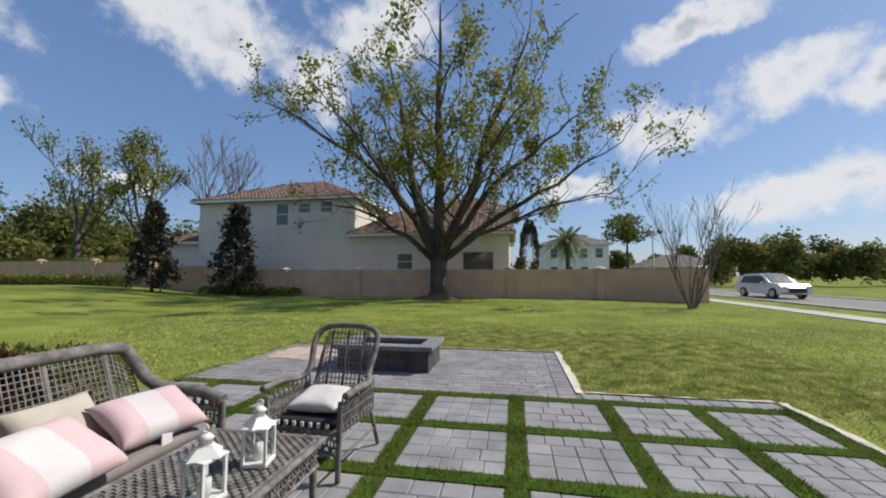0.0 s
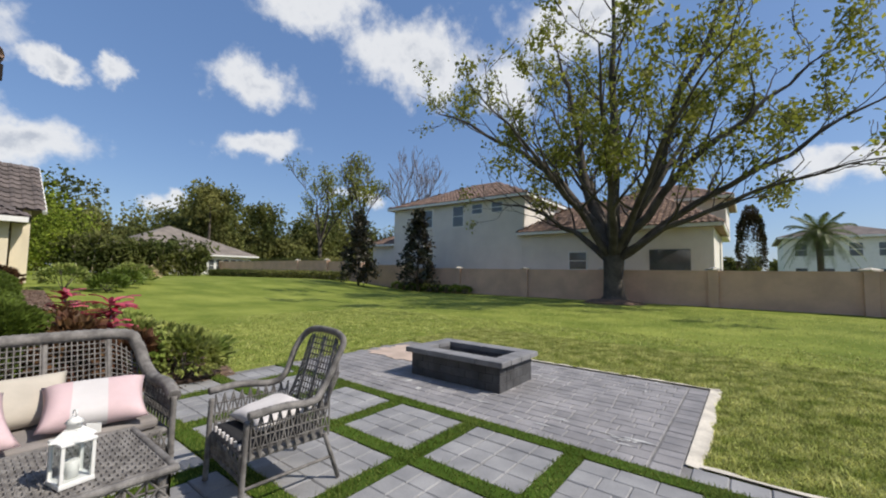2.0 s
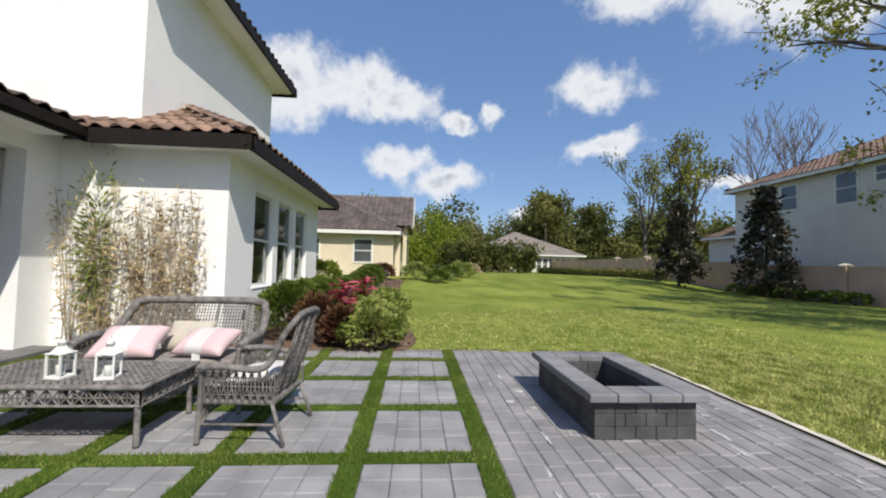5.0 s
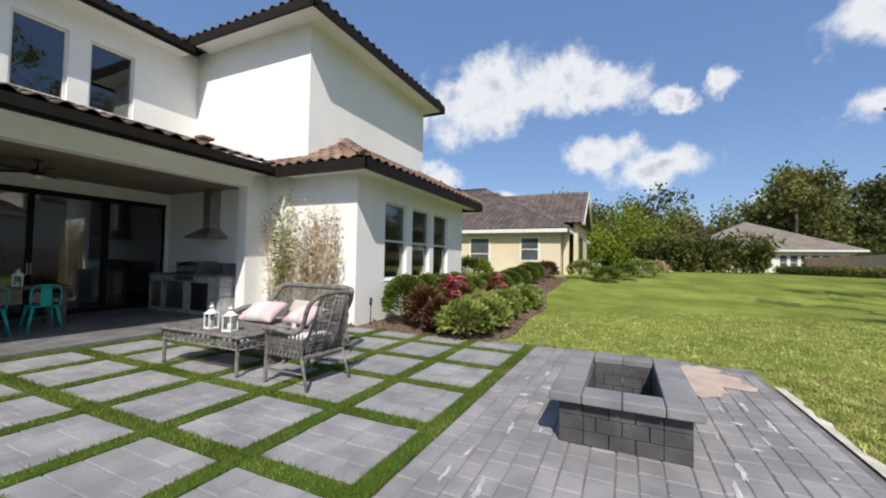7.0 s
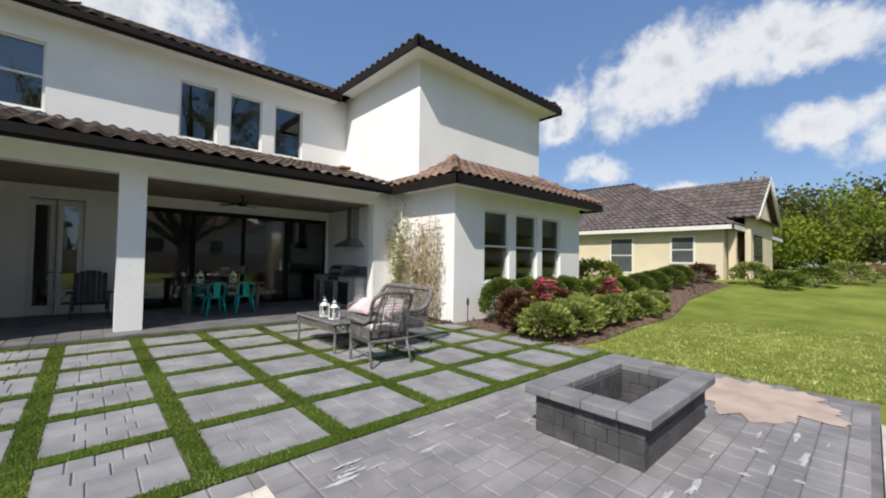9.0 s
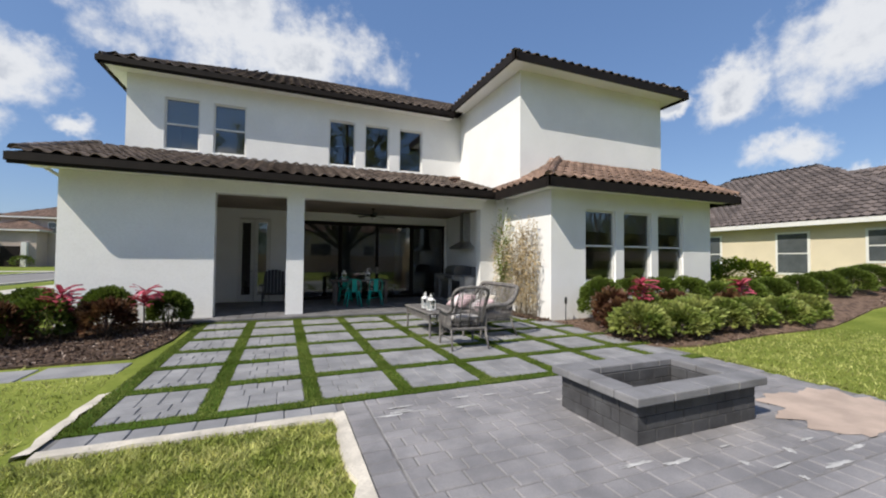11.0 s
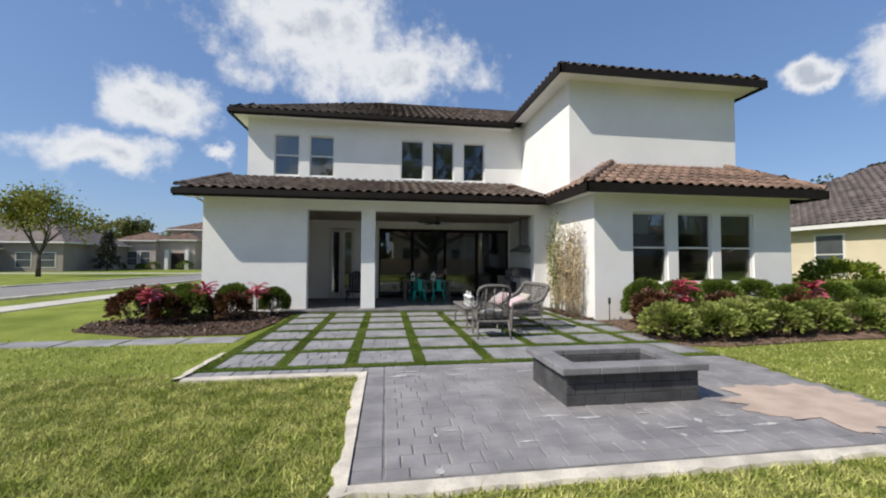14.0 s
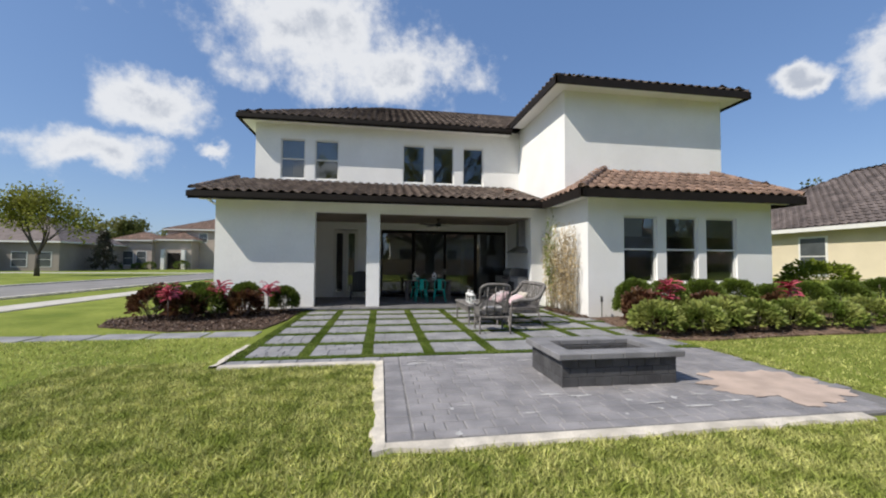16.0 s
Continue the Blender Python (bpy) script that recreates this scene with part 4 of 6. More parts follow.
for k in range(4):
    part("knob", tube(bmesh.new(), [(0.37, -0.27 + 0.18 * k, -0.075), (0.4, -0.27 + 0.18 * k, -0.075)], 0.028, 10), BLACK_METAL, grill)
hood = thing("range_hood", "stainless steel chimney hood above the grill", "hood", (KX + 0.0, -3.0, FLOOR))
part("chimney", bevel_box(0.0, 0.26, -0.14, 0.14, 2.05, 3.03, 0.004, 1), STEEL, hood)
bm = bmesh.new()
a = [bm.verts.new(p) for p in ((0.0, -0.45, 1.86), (0.52, -0.45, 1.86), (0.52, 0.45, 1.86), (0.0, 0.45, 1.86))]
b = [bm.verts.new(p) for p in ((0.0, -0.14, 2.06), (0.26, -0.14, 2.06), (0.26, 0.14, 2.06), (0.0, 0.14, 2.06))]
for k in range(4):
    bm.faces.new((a[k], a[(k + 1) % 4], b[(k + 1) % 4], b[k]))
bm.faces.new(a[::-1]), bm.faces.new(b)
part("canopy", bm, STEEL, hood)
part("lip", box(bmesh.new(), 0.0, 0.525, -0.455, 0.455, 1.8, 1.859), STEEL, hood)

fan = thing("ceiling_fan", "dark five-bladed ceiling fan at rest", "ceiling fan", (-1.3, -3.2, 3.1))
part("rod", tube(bmesh.new(), [(0, 0, 0), (0, 0, -0.02), (0, 0, -0.03), (0, 0, -0.18)], [0.06, 0.06, 0.015, 0.015], 10), BRONZE, fan)
part("motor", tube(bmesh.new(), [(0, 0, -0.17), (0, 0, -0.19), (0, 0, -0.25), (0, 0, -0.28)], [0.04, 0.11, 0.11, 0.06], 16), BRONZE, fan)
part("light_globe", tube(bmesh.new(), [(0, 0, -0.28), (0, 0, -0.31), (0, 0, -0.345), (0, 0, -0.355)], [0.07, 0.075, 0.05, 0.01], 14), TRIM_WHITE, fan, "white glass globe")
for k in range(5):
    part("blade", box(bmesh.new(), 0.12, 0.72, -0.065, 0.065, -0.226, -0.216, pose(0, 0, 0, 0, 0, 72 * k + 10) @ pose(0, 0, 0, 8, 0, 0)), DARK_WOOD, fan)

# downpipes and small fittings on the house
for x, y, z in ((5.84, -1.95, 3.3), (-10.72, TY - 0.5, 7.0), (-10.86, 0.6, 3.2)):
    single("downpipe", tube(bmesh.new(), smooth_path([(x + (0.2 if x > 0 else -0.3), y + 0.5 if z < 5 and x > 0 else y, z + 0.08), (x + (0.02 if x > 0 else -0.12), y, z - 0.12), (x, y, z - 0.3), (x, y, 4.6 if z > 5 else 0.0)], 4), 0.035, 8), TRIM_WHITE, "white painted metal downpipe on the house wall", "downpipe", "downpipes")
spike = thing("path_light", "slim black path light on a spike", "path light", (-5.12, 1.42, 0))
part("stem", tube(bmesh.new(), [(0, 0, 0), (0, 0, 0.42)], 0.012, 8), BLACK_METAL, spike)
part("head", tube(bmesh.new(), [(0, 0, 0.42), (0, 0, 0.43), (0, 0, 0.58), (0, 0, 0.59)], [0.015, 0.03, 0.03, 0.02], 10), BLACK_METAL, spike)
vent = thing("roof_vent", "brown roof vent cap on the porch tiles", "vent", (-3.75, -2.3, 4.02))
part("cap", bevel_box(-0.16, 0.16, -0.14, 0.14, 0.06, 0.14, 0.03), TILE, vent)
part("neck", tube(bmesh.new(), [(0, 0, -0.1), (0, 0, 0.07)], 0.09, 10), TILE, vent)


# ---- planting ----
def ball_points(n, rx, ry, rz, cz, seed, shell=0.25, lump=0.18):
    """Points in the outer shell of a lumpy shrub, with the ways its leaves grow."""
    r = np.random.default_rng(seed)
    d = r.normal(size=(n, 3))
    d /= np.linalg.norm(d, axis=1, keepdims=True)
    d[:, 2] = np.where(d[:, 2] < -0.35, -d[:, 2], d[:, 2])
    k = np.array([1 + lump * (noise.noise((a * 2.1 + seed, b * 2.1, c * 2.1)) + 0.6 * noise.noise((a * 5 + seed, b * 5, c * 5))) for a, b, c in d])
    rad = k * (1 - shell * r.uniform(0, 1, n) ** 1.5)
    p = d * rad[:, None] * np.array([rx, ry, rz])
    p[:, 2] += cz
    return p, d


def shrub(name, at, rx, rz, material, label, n=1500, leaf=0.05, seed=1, ry=None, lump=0.18, category="shrub", group="shrubs"):
    ob = thing(name, label, category, at, 0, group)
    p, d = ball_points(n, rx, ry or rx, rz, rz * 0.8, seed, 0.3, lump)
    p[:, 2] = np.maximum(p[:, 2], 0.02)
    part("foliage", leaf_cloud("foliage", p, leaf, material, 1.7, seed, d), None, ob)
    bm = bmesh.new()
    rr = random.Random(seed)
    for k in range(7):
        a = rr.uniform(0, 6.28)
        tube(bm, [(0.03 * math.cos(a), 0.03 * math.sin(a), -0.02), (rx * 0.4 * math.cos(a), rx * 0.4 * math.sin(a), rz * 0.7), (rx * 0.7 * math.cos(a), rx * 0.7 * math.sin(a), rz * rr.uniform(1.1, 1.6))], [0.014, 0.01, 0.004], 5)
    part("stems", bm, TWIG, ob)
    return ob


def ti_plant(at, h, seed, label="red ti plant with long arching leaves in the bed"):
    ob = thing("ti_plant", label, "plant", at, 0, "ti plants")
    rr = random.Random(seed)
    bm = bmesh.new()
    tube(bm, [(0, 0, -0.02), (0.01, 0, h * 0.5), (0, 0.01, h * 0.75)], [0.018, 0.014, 0.01], 6)
    part("stem", bm, TWIG, ob)
    verts, faces = [], []
    for k in range(46):
        a, z = rr.uniform(0, 6.28), h * (0.5 + 0.35 * rr.random())
        length, tilt = rr.uniform(0.22, 0.4), rr.uniform(0.2, 1.2)
        w0 = rr.uniform(0.025, 0.045)
        dx, dy = math.cos(a), math.sin(a)
        base = len(verts)
        for s, ww in ((0, 0.3), (0.35, 1), (0.7, 0.8), (1, 0.05)):
            rad, zz = length * s * math.cos(tilt * (1 - 0.4 * s)), z + length * (s * math.sin(tilt) - 0.45 * s * s)
            for e in (-1, 1):
                verts.append((dx * rad - dy * w0 * ww * e, dy * rad + dx * w0 * ww * e, zz + 0.01 * e))
        faces += [(base + 2 * i, base + 2 * i + 1, base + 2 * i + 3, base + 2 * i + 2) for i in range(3)]
    part("leaves", raw_mesh("leaves", verts, faces, LEAF_RED), None, ob)
    return ob


def mulch(name, pts, label):
    """A bed of bark chips inside an outline."""
    bm = bmesh.new()
    bm.faces.new([bm.verts.new((x, y, ground_z(x, y) - 0.06)) for x, y in pts])
    top = bmesh.ops.extrude_face_region(bm, geom=bm.faces[:])
    bmesh.ops.translate(bm, verts=[v for v in top["geom"] if isinstance(v, bmesh.types.BMVert)], vec=(0, 0, 0.055))
    bmesh.ops.recalc_face_normals(bm, faces=bm.faces)
    bed = structure(name, bm, MULCH, label, "planting bed")
    r = np.random.default_rng(len(name))
    xs, ys = [p[0] for p in pts], [p[1] for p in pts]
    area_pts = np.stack([r.uniform(min(xs), max(xs), 9000), r.uniform(min(ys), max(ys), 9000)], 1)
    keep = []
    for a, b in area_pts:
        hit = False
        for (x1, y1), (x2, y2) in zip(pts, pts[1:] + pts[:1]):
            if (y1 > b) != (y2 > b) and a < (x2 - x1) * (b - y1) / (y2 - y1) + x1:
                hit = not hit
        if hit:
            keep.append((a, b, ground_z(a, b) + 0.0))
    d = r.normal(size=(len(keep), 3)) * np.array([1, 1, 0.25])
    pale = len(keep) // 7
    tagged(part("bark_chips", leaf_cloud("bark_chips", keep[pale:], 0.03, MULCH, 2.2, 5, d[pale:]), None, bed), "", "", "", "stuff")
    tagged(part("pale_chips", leaf_cloud("pale_chips", keep[:pale], 0.028, CHIP_PALE, 1.8, 6, d[:pale]), None, bed), "pale dry bark chips", "", "", "stuff")


mulch("bed_wing", [(-4.86, 1.25), (-4.8, 2.2), (-4.45, 3.4), (-4.75, 4.25), (-5.6, 4.45), (-8, 4.2), (-10.5, 4.2), (-14, 3.6), (-19, 3.8), (-20.5, 2.0), (-12, 1.0)], "bark mulch bed along the house wing")
mulch("bed_left", [(3.2, -1.48), (3.15, 0.8), (3.35, 2.1), (5.2, 2.2), (7.0, 1.4), (7.5, 0.2), (6.6, -1.0), (5.8, -1.48)], "bark mulch bed beside the porch wall")
mulch("bed_vine", [(-4.84, -1.2), (-4.84, 1.2), (-4.5, 1.3), (-4.35, 0.2), (-4.5, -1.15)], "bark mulch at the foot of the bamboo")

for i, (x, y, r, h) in enumerate(((-5.75, 1.95, 0.52, 0.58), (-6.75, 1.9, 0.52, 0.58), (-7.75, 1.95, 0.52, 0.58), (-8.8, 1.9, 0.52, 0.58), (-9.8, 2.0, 0.52, 0.5), (-10.9, 2.1, 0.55, 0.52),
                                   (-12.1, 2.1, 0.6, 0.5), (-13.3, 2.2, 0.6, 0.5), (-14.6, 2.2, 0.62, 0.5), (-16, 2.3, 0.65, 0.5), (-17.4, 2.2, 0.65, 0.5))):
    shrub("boxwood", (x, y, ground_z(x, y)), r, h, LEAF_HEDGE, "clipped green boxwood mound below the windows", 4800, 0.044, 20 + i, lump=0.1, group="boxwoods")
for i, (x, y, r, h) in enumerate(((-5.0, 3.65, 0.5, 0.34), (-5.95, 3.8, 0.42, 0.32), (-6.7, 3.5, 0.5, 0.36), (-7.6, 3.55, 0.5, 0.34), (-8.5, 3.5, 0.5, 0.34), (-9.6, 3.6, 0.55, 0.33), (-6.2, 2.95, 0.45, 0.36), (-7.9, 2.8, 0.45, 0.36), (-10.7, 3.5, 0.5, 0.36))):
    shrub("variegated_shrub", (x, y, 0), r, h, LEAF_LIGHT, "bushy yellow-green variegated shrub at the lawn edge", 2300, 0.06, 40 + i, lump=0.3, group="variegated shrubs")
for i, (x, y, r, h) in enumerate(((-5.4, 2.6, 0.34, 0.44), (-5.1, 3.1, 0.28, 0.34), (-7.1, 2.75, 0.35, 0.4), (-8.9, 2.9, 0.32, 0.38))):
    shrub("copperleaf_shrub", (x, y, 0), r, h, LEAF_COPPER, "reddish-brown copperleaf shrub in the bed", 1500, 0.07, 60 + i, lump=0.35, group="copperleaf shrubs")
ti_plant((-5.85, 3.0, 0.02), 1.2, 1), ti_plant((-9.2, 3.0, 0.02), 1.15, 2)
for i, (x, y, r, h) in enumerate(((3.55, -0.7, 0.36, 0.4), (4.6, -0.7, 0.42, 0.46), (5.75, -0.65, 0.42, 0.46), (6.35, -0.5, 0.4, 0.44))):
    shrub("boxwood", (x, y, 0), r, h, LEAF_HEDGE, "round clipped boxwood against the porch wall", 5000, 0.044, 80 + i, lump=0.08, group="boxwoods")
for i, (x, y, r, h, m) in enumerate(((4.35, 0.1, 0.38, 0.36, LEAF_COPPER), (5.25, 0.2, 0.42, 0.4, LEAF_HEDGE), (5.6, 0.5, 0.36, 0.34, LEAF_COPPER), (6.5, 0.3, 0.42, 0.42, LEAF_COPPER))):
    shrub("copperleaf_shrub" if m is LEAF_COPPER else "leafy_shrub", (x, y, 0), r, h, m, "reddish-brown copperleaf shrub in the bed" if m is LEAF_COPPER else "loose dark green shrub in the bed", 1700, 0.062, 90 + i, lump=0.35)
for i, (x, y) in enumerate(((3.85, -0.2), (4.95, 0.25), (5.85, 0.85))):
    ti_plant((x, y, 0.02), 0.95, 10 + i)
shrub("round_shrub", (-13.2, 0.6, 0.2), 0.95, 0.75, LEAF_LIME, "rounded bright green standard shrub", 2600, 0.07, 101, lump=0.25)

# dry bamboo trained on the wing's side wall
vine = thing("bamboo_screen", "dry straw-coloured bamboo canes against the white wall", "bamboo", (PX + 0.1, 0, 0))
rr = random.Random(8)
lv, lw = [], []
for k in range(58):
    y0 = rr.uniform(-1.15, 0.85)
    h = rr.uniform(1.5, 2.75)
    y1 = y0 + rr.uniform(-0.35, 0.35)
    pts = [(rr.uniform(0.02, 0.1), y0 + (y1 - y0) * (s / 6) ** 1.4 + rr.uniform(-0.02, 0.02), h * s / 6) for s in range(7)]
    part("cane", tube(bmesh.new(), pts, [0.012 - 0.0014 * s for s in range(7)], 5), CANE, vine)
    for s in range(48):
        a, b = rr.randrange(1, 6), rr.random()
        p = [pts[a][q] + (pts[a + 1][q] - pts[a][q]) * b for q in range(3)]
        lv.append((p[0] + rr.uniform(-0.04, 0.06), p[1] + rr.uniform(-0.1, 0.1), p[2] + rr.uniform(-0.05, 0.05)))
        lw.append((0.4, rr.uniform(-1, 1), rr.uniform(-0.6, 0.6)))
part("leaves", leaf_cloud("leaves", lv, 0.026, LEAF_DRY, 4.5, 3, lw), None, vine)
p = np.random.default_rng(4).normal(size=(700, 3)) * np.array([0.05, 0.11, 0.6]) + np.array([0.1, -0.75, 1.6])
part("green_leaves", leaf_cloud("green_leaves", p, 0.03, LEAF_LIGHT, 4, 4), None, vine)


# ---- trees ----
def grow(rr, start, way, length, radius, depth, tubes, tips, bend=0.25, lift=0.1, shrink=0.72, kids=(2, 3), spread=0.7, min_r=0.012):
    """Grows one limb and its branches; tubes collects (points, radii), tips the points where leaves stand."""
    pts, radii = [Vector(start)], [radius]
    d = Vector(way).normalized()
    n = 5
    for k in range(n):
        d = (d + Vector((rr.uniform(-1, 1), rr.uniform(-1, 1), rr.uniform(-0.7, 1))) * bend * 0.45 + Vector((0, 0, lift * 0.3))).normalized()
        pts.append(pts[-1] + d * length / n)
        radii.append(max(min_r, radius * (1 - 0.45 * (k + 1) / n)))
    tubes.append((pts, radii, depth))
    if depth == 0:
        tips += [(p, d) for p in pts[2:]]
        return
    if depth == 1:
        tips.append((pts[-1], d))
    for k in range(rr.randint(*kids) + (1 if depth > 2 else 0)):
        at = rr.uniform(0.45, 1.0) if k else 1.0
        i = min(n - 1, int(at * n))
        p = pts[i].lerp(pts[i + 1], at * n - i) if at < 1 else pts[-1]
        side = Vector((rr.uniform(-1, 1), rr.uniform(-1, 1), rr.uniform(-0.5, 0.8)))
        nd = (d + side.normalized() * spread * rr.uniform(0.6, 1.2)).normalized()
        grow(rr, p, nd, length * shrink * rr.uniform(0.75, 1.15), max(min_r, radii[min(i + 1, n)] * rr.uniform(0.55, 0.8)), depth - 1, tubes, tips, bend, lift, shrink, kids, spread, min_r)


def tree(name, at, limbs, trunk, seed, leaf_mat, label, leaf=0.12, per_tip=10, cloud=0.35, depth=3, bark=None, group="", min_r=0.012, lift=0.1, spread=0.7, keep=1.0, shrink=0.72, bend=0.3):
    """A tree with a tapered trunk, each of its limbs a part, and a crown of many single leaves."""
    rr = random.Random(seed)
    ob = thing(name, label, "tree", at, 0, group)
    bm = bmesh.new()
    tube(bm, *trunk, 12)
    part("trunk", bm, bark or BARK, ob)
    tips = []
    for start, way, length, radius in limbs:
        tubes = []
        grow(rr, start, way, length, radius, depth, tubes, tips, bend, lift, shrink, (2, 3), spread, min_r)
        bm = bmesh.new()
        for pts, radii, dp in tubes:
            tube(bm, pts, radii, 7 if dp >= 2 else 4, False)
        part("limb", bm, bark or BARK, ob)
    if per_tip:
        r = np.random.default_rng(seed)
        c = np.array([p for p, d in tips])
        c = c[r.uniform(size=len(c)) < keep]
        c = np.repeat(c, per_tip, 0) + r.normal(scale=cloud, size=(len(c) * per_tip, 3))
        part("crown", leaf_cloud("crown", c, leaf, leaf_mat, 1.8, seed), None, ob)
    return ob


def old_tree(name, at, limbs, trunk, seed, label):
    """A broad old tree: crooked main limbs that change their slope along their length, side branches off them, leaves in clumps."""
    rr = random.Random(seed)
    ob = thing(name, label, "tree", at)
    part("trunk", tube(bmesh.new(), *trunk, 14), BARK, ob)
    tips = []
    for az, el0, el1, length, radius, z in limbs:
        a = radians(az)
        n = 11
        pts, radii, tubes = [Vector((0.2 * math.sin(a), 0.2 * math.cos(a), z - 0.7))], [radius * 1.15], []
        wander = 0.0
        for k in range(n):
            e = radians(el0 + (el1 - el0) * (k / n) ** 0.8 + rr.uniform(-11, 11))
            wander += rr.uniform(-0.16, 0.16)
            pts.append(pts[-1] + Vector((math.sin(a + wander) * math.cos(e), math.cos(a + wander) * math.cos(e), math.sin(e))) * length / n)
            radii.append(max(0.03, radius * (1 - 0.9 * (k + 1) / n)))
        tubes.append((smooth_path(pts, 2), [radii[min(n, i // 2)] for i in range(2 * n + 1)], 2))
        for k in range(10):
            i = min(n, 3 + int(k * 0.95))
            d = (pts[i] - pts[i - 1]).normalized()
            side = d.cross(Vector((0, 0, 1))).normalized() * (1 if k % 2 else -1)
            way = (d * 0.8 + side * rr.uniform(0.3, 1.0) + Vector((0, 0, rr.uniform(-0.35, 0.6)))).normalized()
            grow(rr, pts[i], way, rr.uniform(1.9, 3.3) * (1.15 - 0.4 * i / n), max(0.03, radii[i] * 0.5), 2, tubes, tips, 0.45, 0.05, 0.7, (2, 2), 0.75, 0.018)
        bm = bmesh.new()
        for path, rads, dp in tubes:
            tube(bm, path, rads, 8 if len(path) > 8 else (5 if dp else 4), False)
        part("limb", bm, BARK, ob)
    r = np.random.default_rng(seed)
    c = np.array([p for p, d in tips])
    patchy = np.array([noise.noise((x * 0.33, y * 0.33, z * 0.33 + 4)) for x, y, z in c])
    c = c[patchy + r.uniform(-0.35, 0.35, len(c)) > 0.08]
    c = np.repeat(c, 17, 0)
    part("crown", leaf_cloud("crown", c + r.normal(scale=0.3, size=c.shape), 0.16, LEAF_OAK, 1.8, seed), None, ob)
    return ob


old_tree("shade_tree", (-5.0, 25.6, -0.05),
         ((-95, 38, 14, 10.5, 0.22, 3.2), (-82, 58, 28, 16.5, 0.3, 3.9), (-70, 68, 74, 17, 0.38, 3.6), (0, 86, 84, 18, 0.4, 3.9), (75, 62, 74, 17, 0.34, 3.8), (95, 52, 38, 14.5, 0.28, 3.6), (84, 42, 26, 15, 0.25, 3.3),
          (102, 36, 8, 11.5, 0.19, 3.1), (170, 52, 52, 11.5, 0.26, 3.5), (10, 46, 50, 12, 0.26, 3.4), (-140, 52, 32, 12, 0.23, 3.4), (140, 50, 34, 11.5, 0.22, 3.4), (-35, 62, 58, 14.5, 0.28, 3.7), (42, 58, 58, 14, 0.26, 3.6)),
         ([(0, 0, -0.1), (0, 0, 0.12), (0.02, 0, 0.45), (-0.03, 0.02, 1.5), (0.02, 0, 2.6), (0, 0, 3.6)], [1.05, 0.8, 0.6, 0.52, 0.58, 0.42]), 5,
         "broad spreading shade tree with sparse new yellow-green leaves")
mound = bmesh.new()
tube(mound, [(-5.0, 25.5, -0.1), (-5.0, 25.5, 0.12), (-5.0, 25.5, 0.22)], [1.9, 1.3, 0.5], 20)
single("root_mound", mound, MULCH, "bare earth mound round the foot of the shade tree", "mound")


def magnolia(at, h, seed):
    ob = thing("magnolia_tree", "dark glossy conical magnolia tree by the garden wall", "tree", at, 0, "magnolias")
    part("trunk", tube(bmesh.new(), [(0, 0, -0.05), (0.03, 0, h * 0.4), (0, 0, h * 0.95)], [0.11, 0.07, 0.015], 8), BARK, ob)
    r = np.random.default_rng(seed)
    pts = []
    bm = bmesh.new()
    for k in range(44):
        s = (k + 0.5) / 44
        z = h * (0.06 + 0.92 * s)
        rad = h * 0.27 * (1 - s) ** 0.75 * r.uniform(0.6, 1.15) + 0.12
        a = k * 2.4 + r.uniform(-0.3, 0.3)
        tip = np.array([rad * math.cos(a), rad * math.sin(a), z + 0.15])
        tube(bm, [(0, 0, z - 0.1), tuple(tip)], [0.025, 0.008], 4, False)
        for q in range(75):
            pts.append(tip * np.array([1, 1, 1]) * (1 - 0.55 * r.uniform() ** 1.5 * np.array([1, 1, 0])) + r.normal(scale=0.17, size=3))
    part("branches", bm, BARK, ob)
    part("crown", leaf_cloud("crown", pts, 0.17, LEAF_DARK, 1.9, seed), None, ob)


magnolia((-25.6, 23.8, ground_z(-25.6, 23.8)), 6.2, 3)
magnolia((43.5, -57, -0.03), 6.0, 7)
magnolia((-20.3, 25.6, ground_z(-20.3, 25.6)), 6.6, 4)

# bare crape myrtle by the wall's end, and leafless trees behind
limbs = []
rr = random.Random(2)
for k in range(9):
    a = k * 0.7
    limbs.append(((0.12 * math.cos(a), 0.12 * math.sin(a), 0.0), (0.42 * math.cos(a), 0.5 * math.sin(a), 1.0), 2.7, 0.045))
tree("bare_myrtle", (8.2, 20.2, -0.04), limbs, ([(0, 0, -0.05), (0, 0, 0.06), (0, 0, 0.12)], [0.26, 0.22, 0.14]), 12, TWIG, "leafless multi-stemmed crape myrtle by the wall", 0.05, 0, 0.1, 3, TWIG, min_r=0.007, spread=0.5, lift=0.25, shrink=0.62)
limbs = [((0, 0, 5), (0.3, 0.2, 1), 4.5, 0.2), ((0, 0, 4.5), (-0.6, 0.1, 0.9), 4.2, 0.18), ((0, 0, 5.5), (0.1, -0.3, 1), 4.5, 0.16), ((0, 0, 4), (0.7, -0.2, 0.8), 3.8, 0.15)]
tree("sparse_tree", (-37, 33, 0.6), limbs, ([(0, 0, -0.1), (0.1, 0, 2.5), (0, 0, 5.6)], [0.35, 0.28, 0.2]), 31, LEAF_OAK, "tall tree with thin early spring leaves behind the wall", 0.2, 11, 0.4, 3, min_r=0.04, lift=0.25, keep=0.5)
tree("sparse_tree", (-45, 33, 0.6), limbs, ([(0, 0, -0.1), (0.1, 0, 2.5), (0, 0, 5.6)], [0.35, 0.28, 0.2]), 33, LEAF_OAK, "tall leaning tree with thin spring leaves", 0.2, 10, 0.4, 3, min_r=0.04, lift=0.25, keep=0.5)
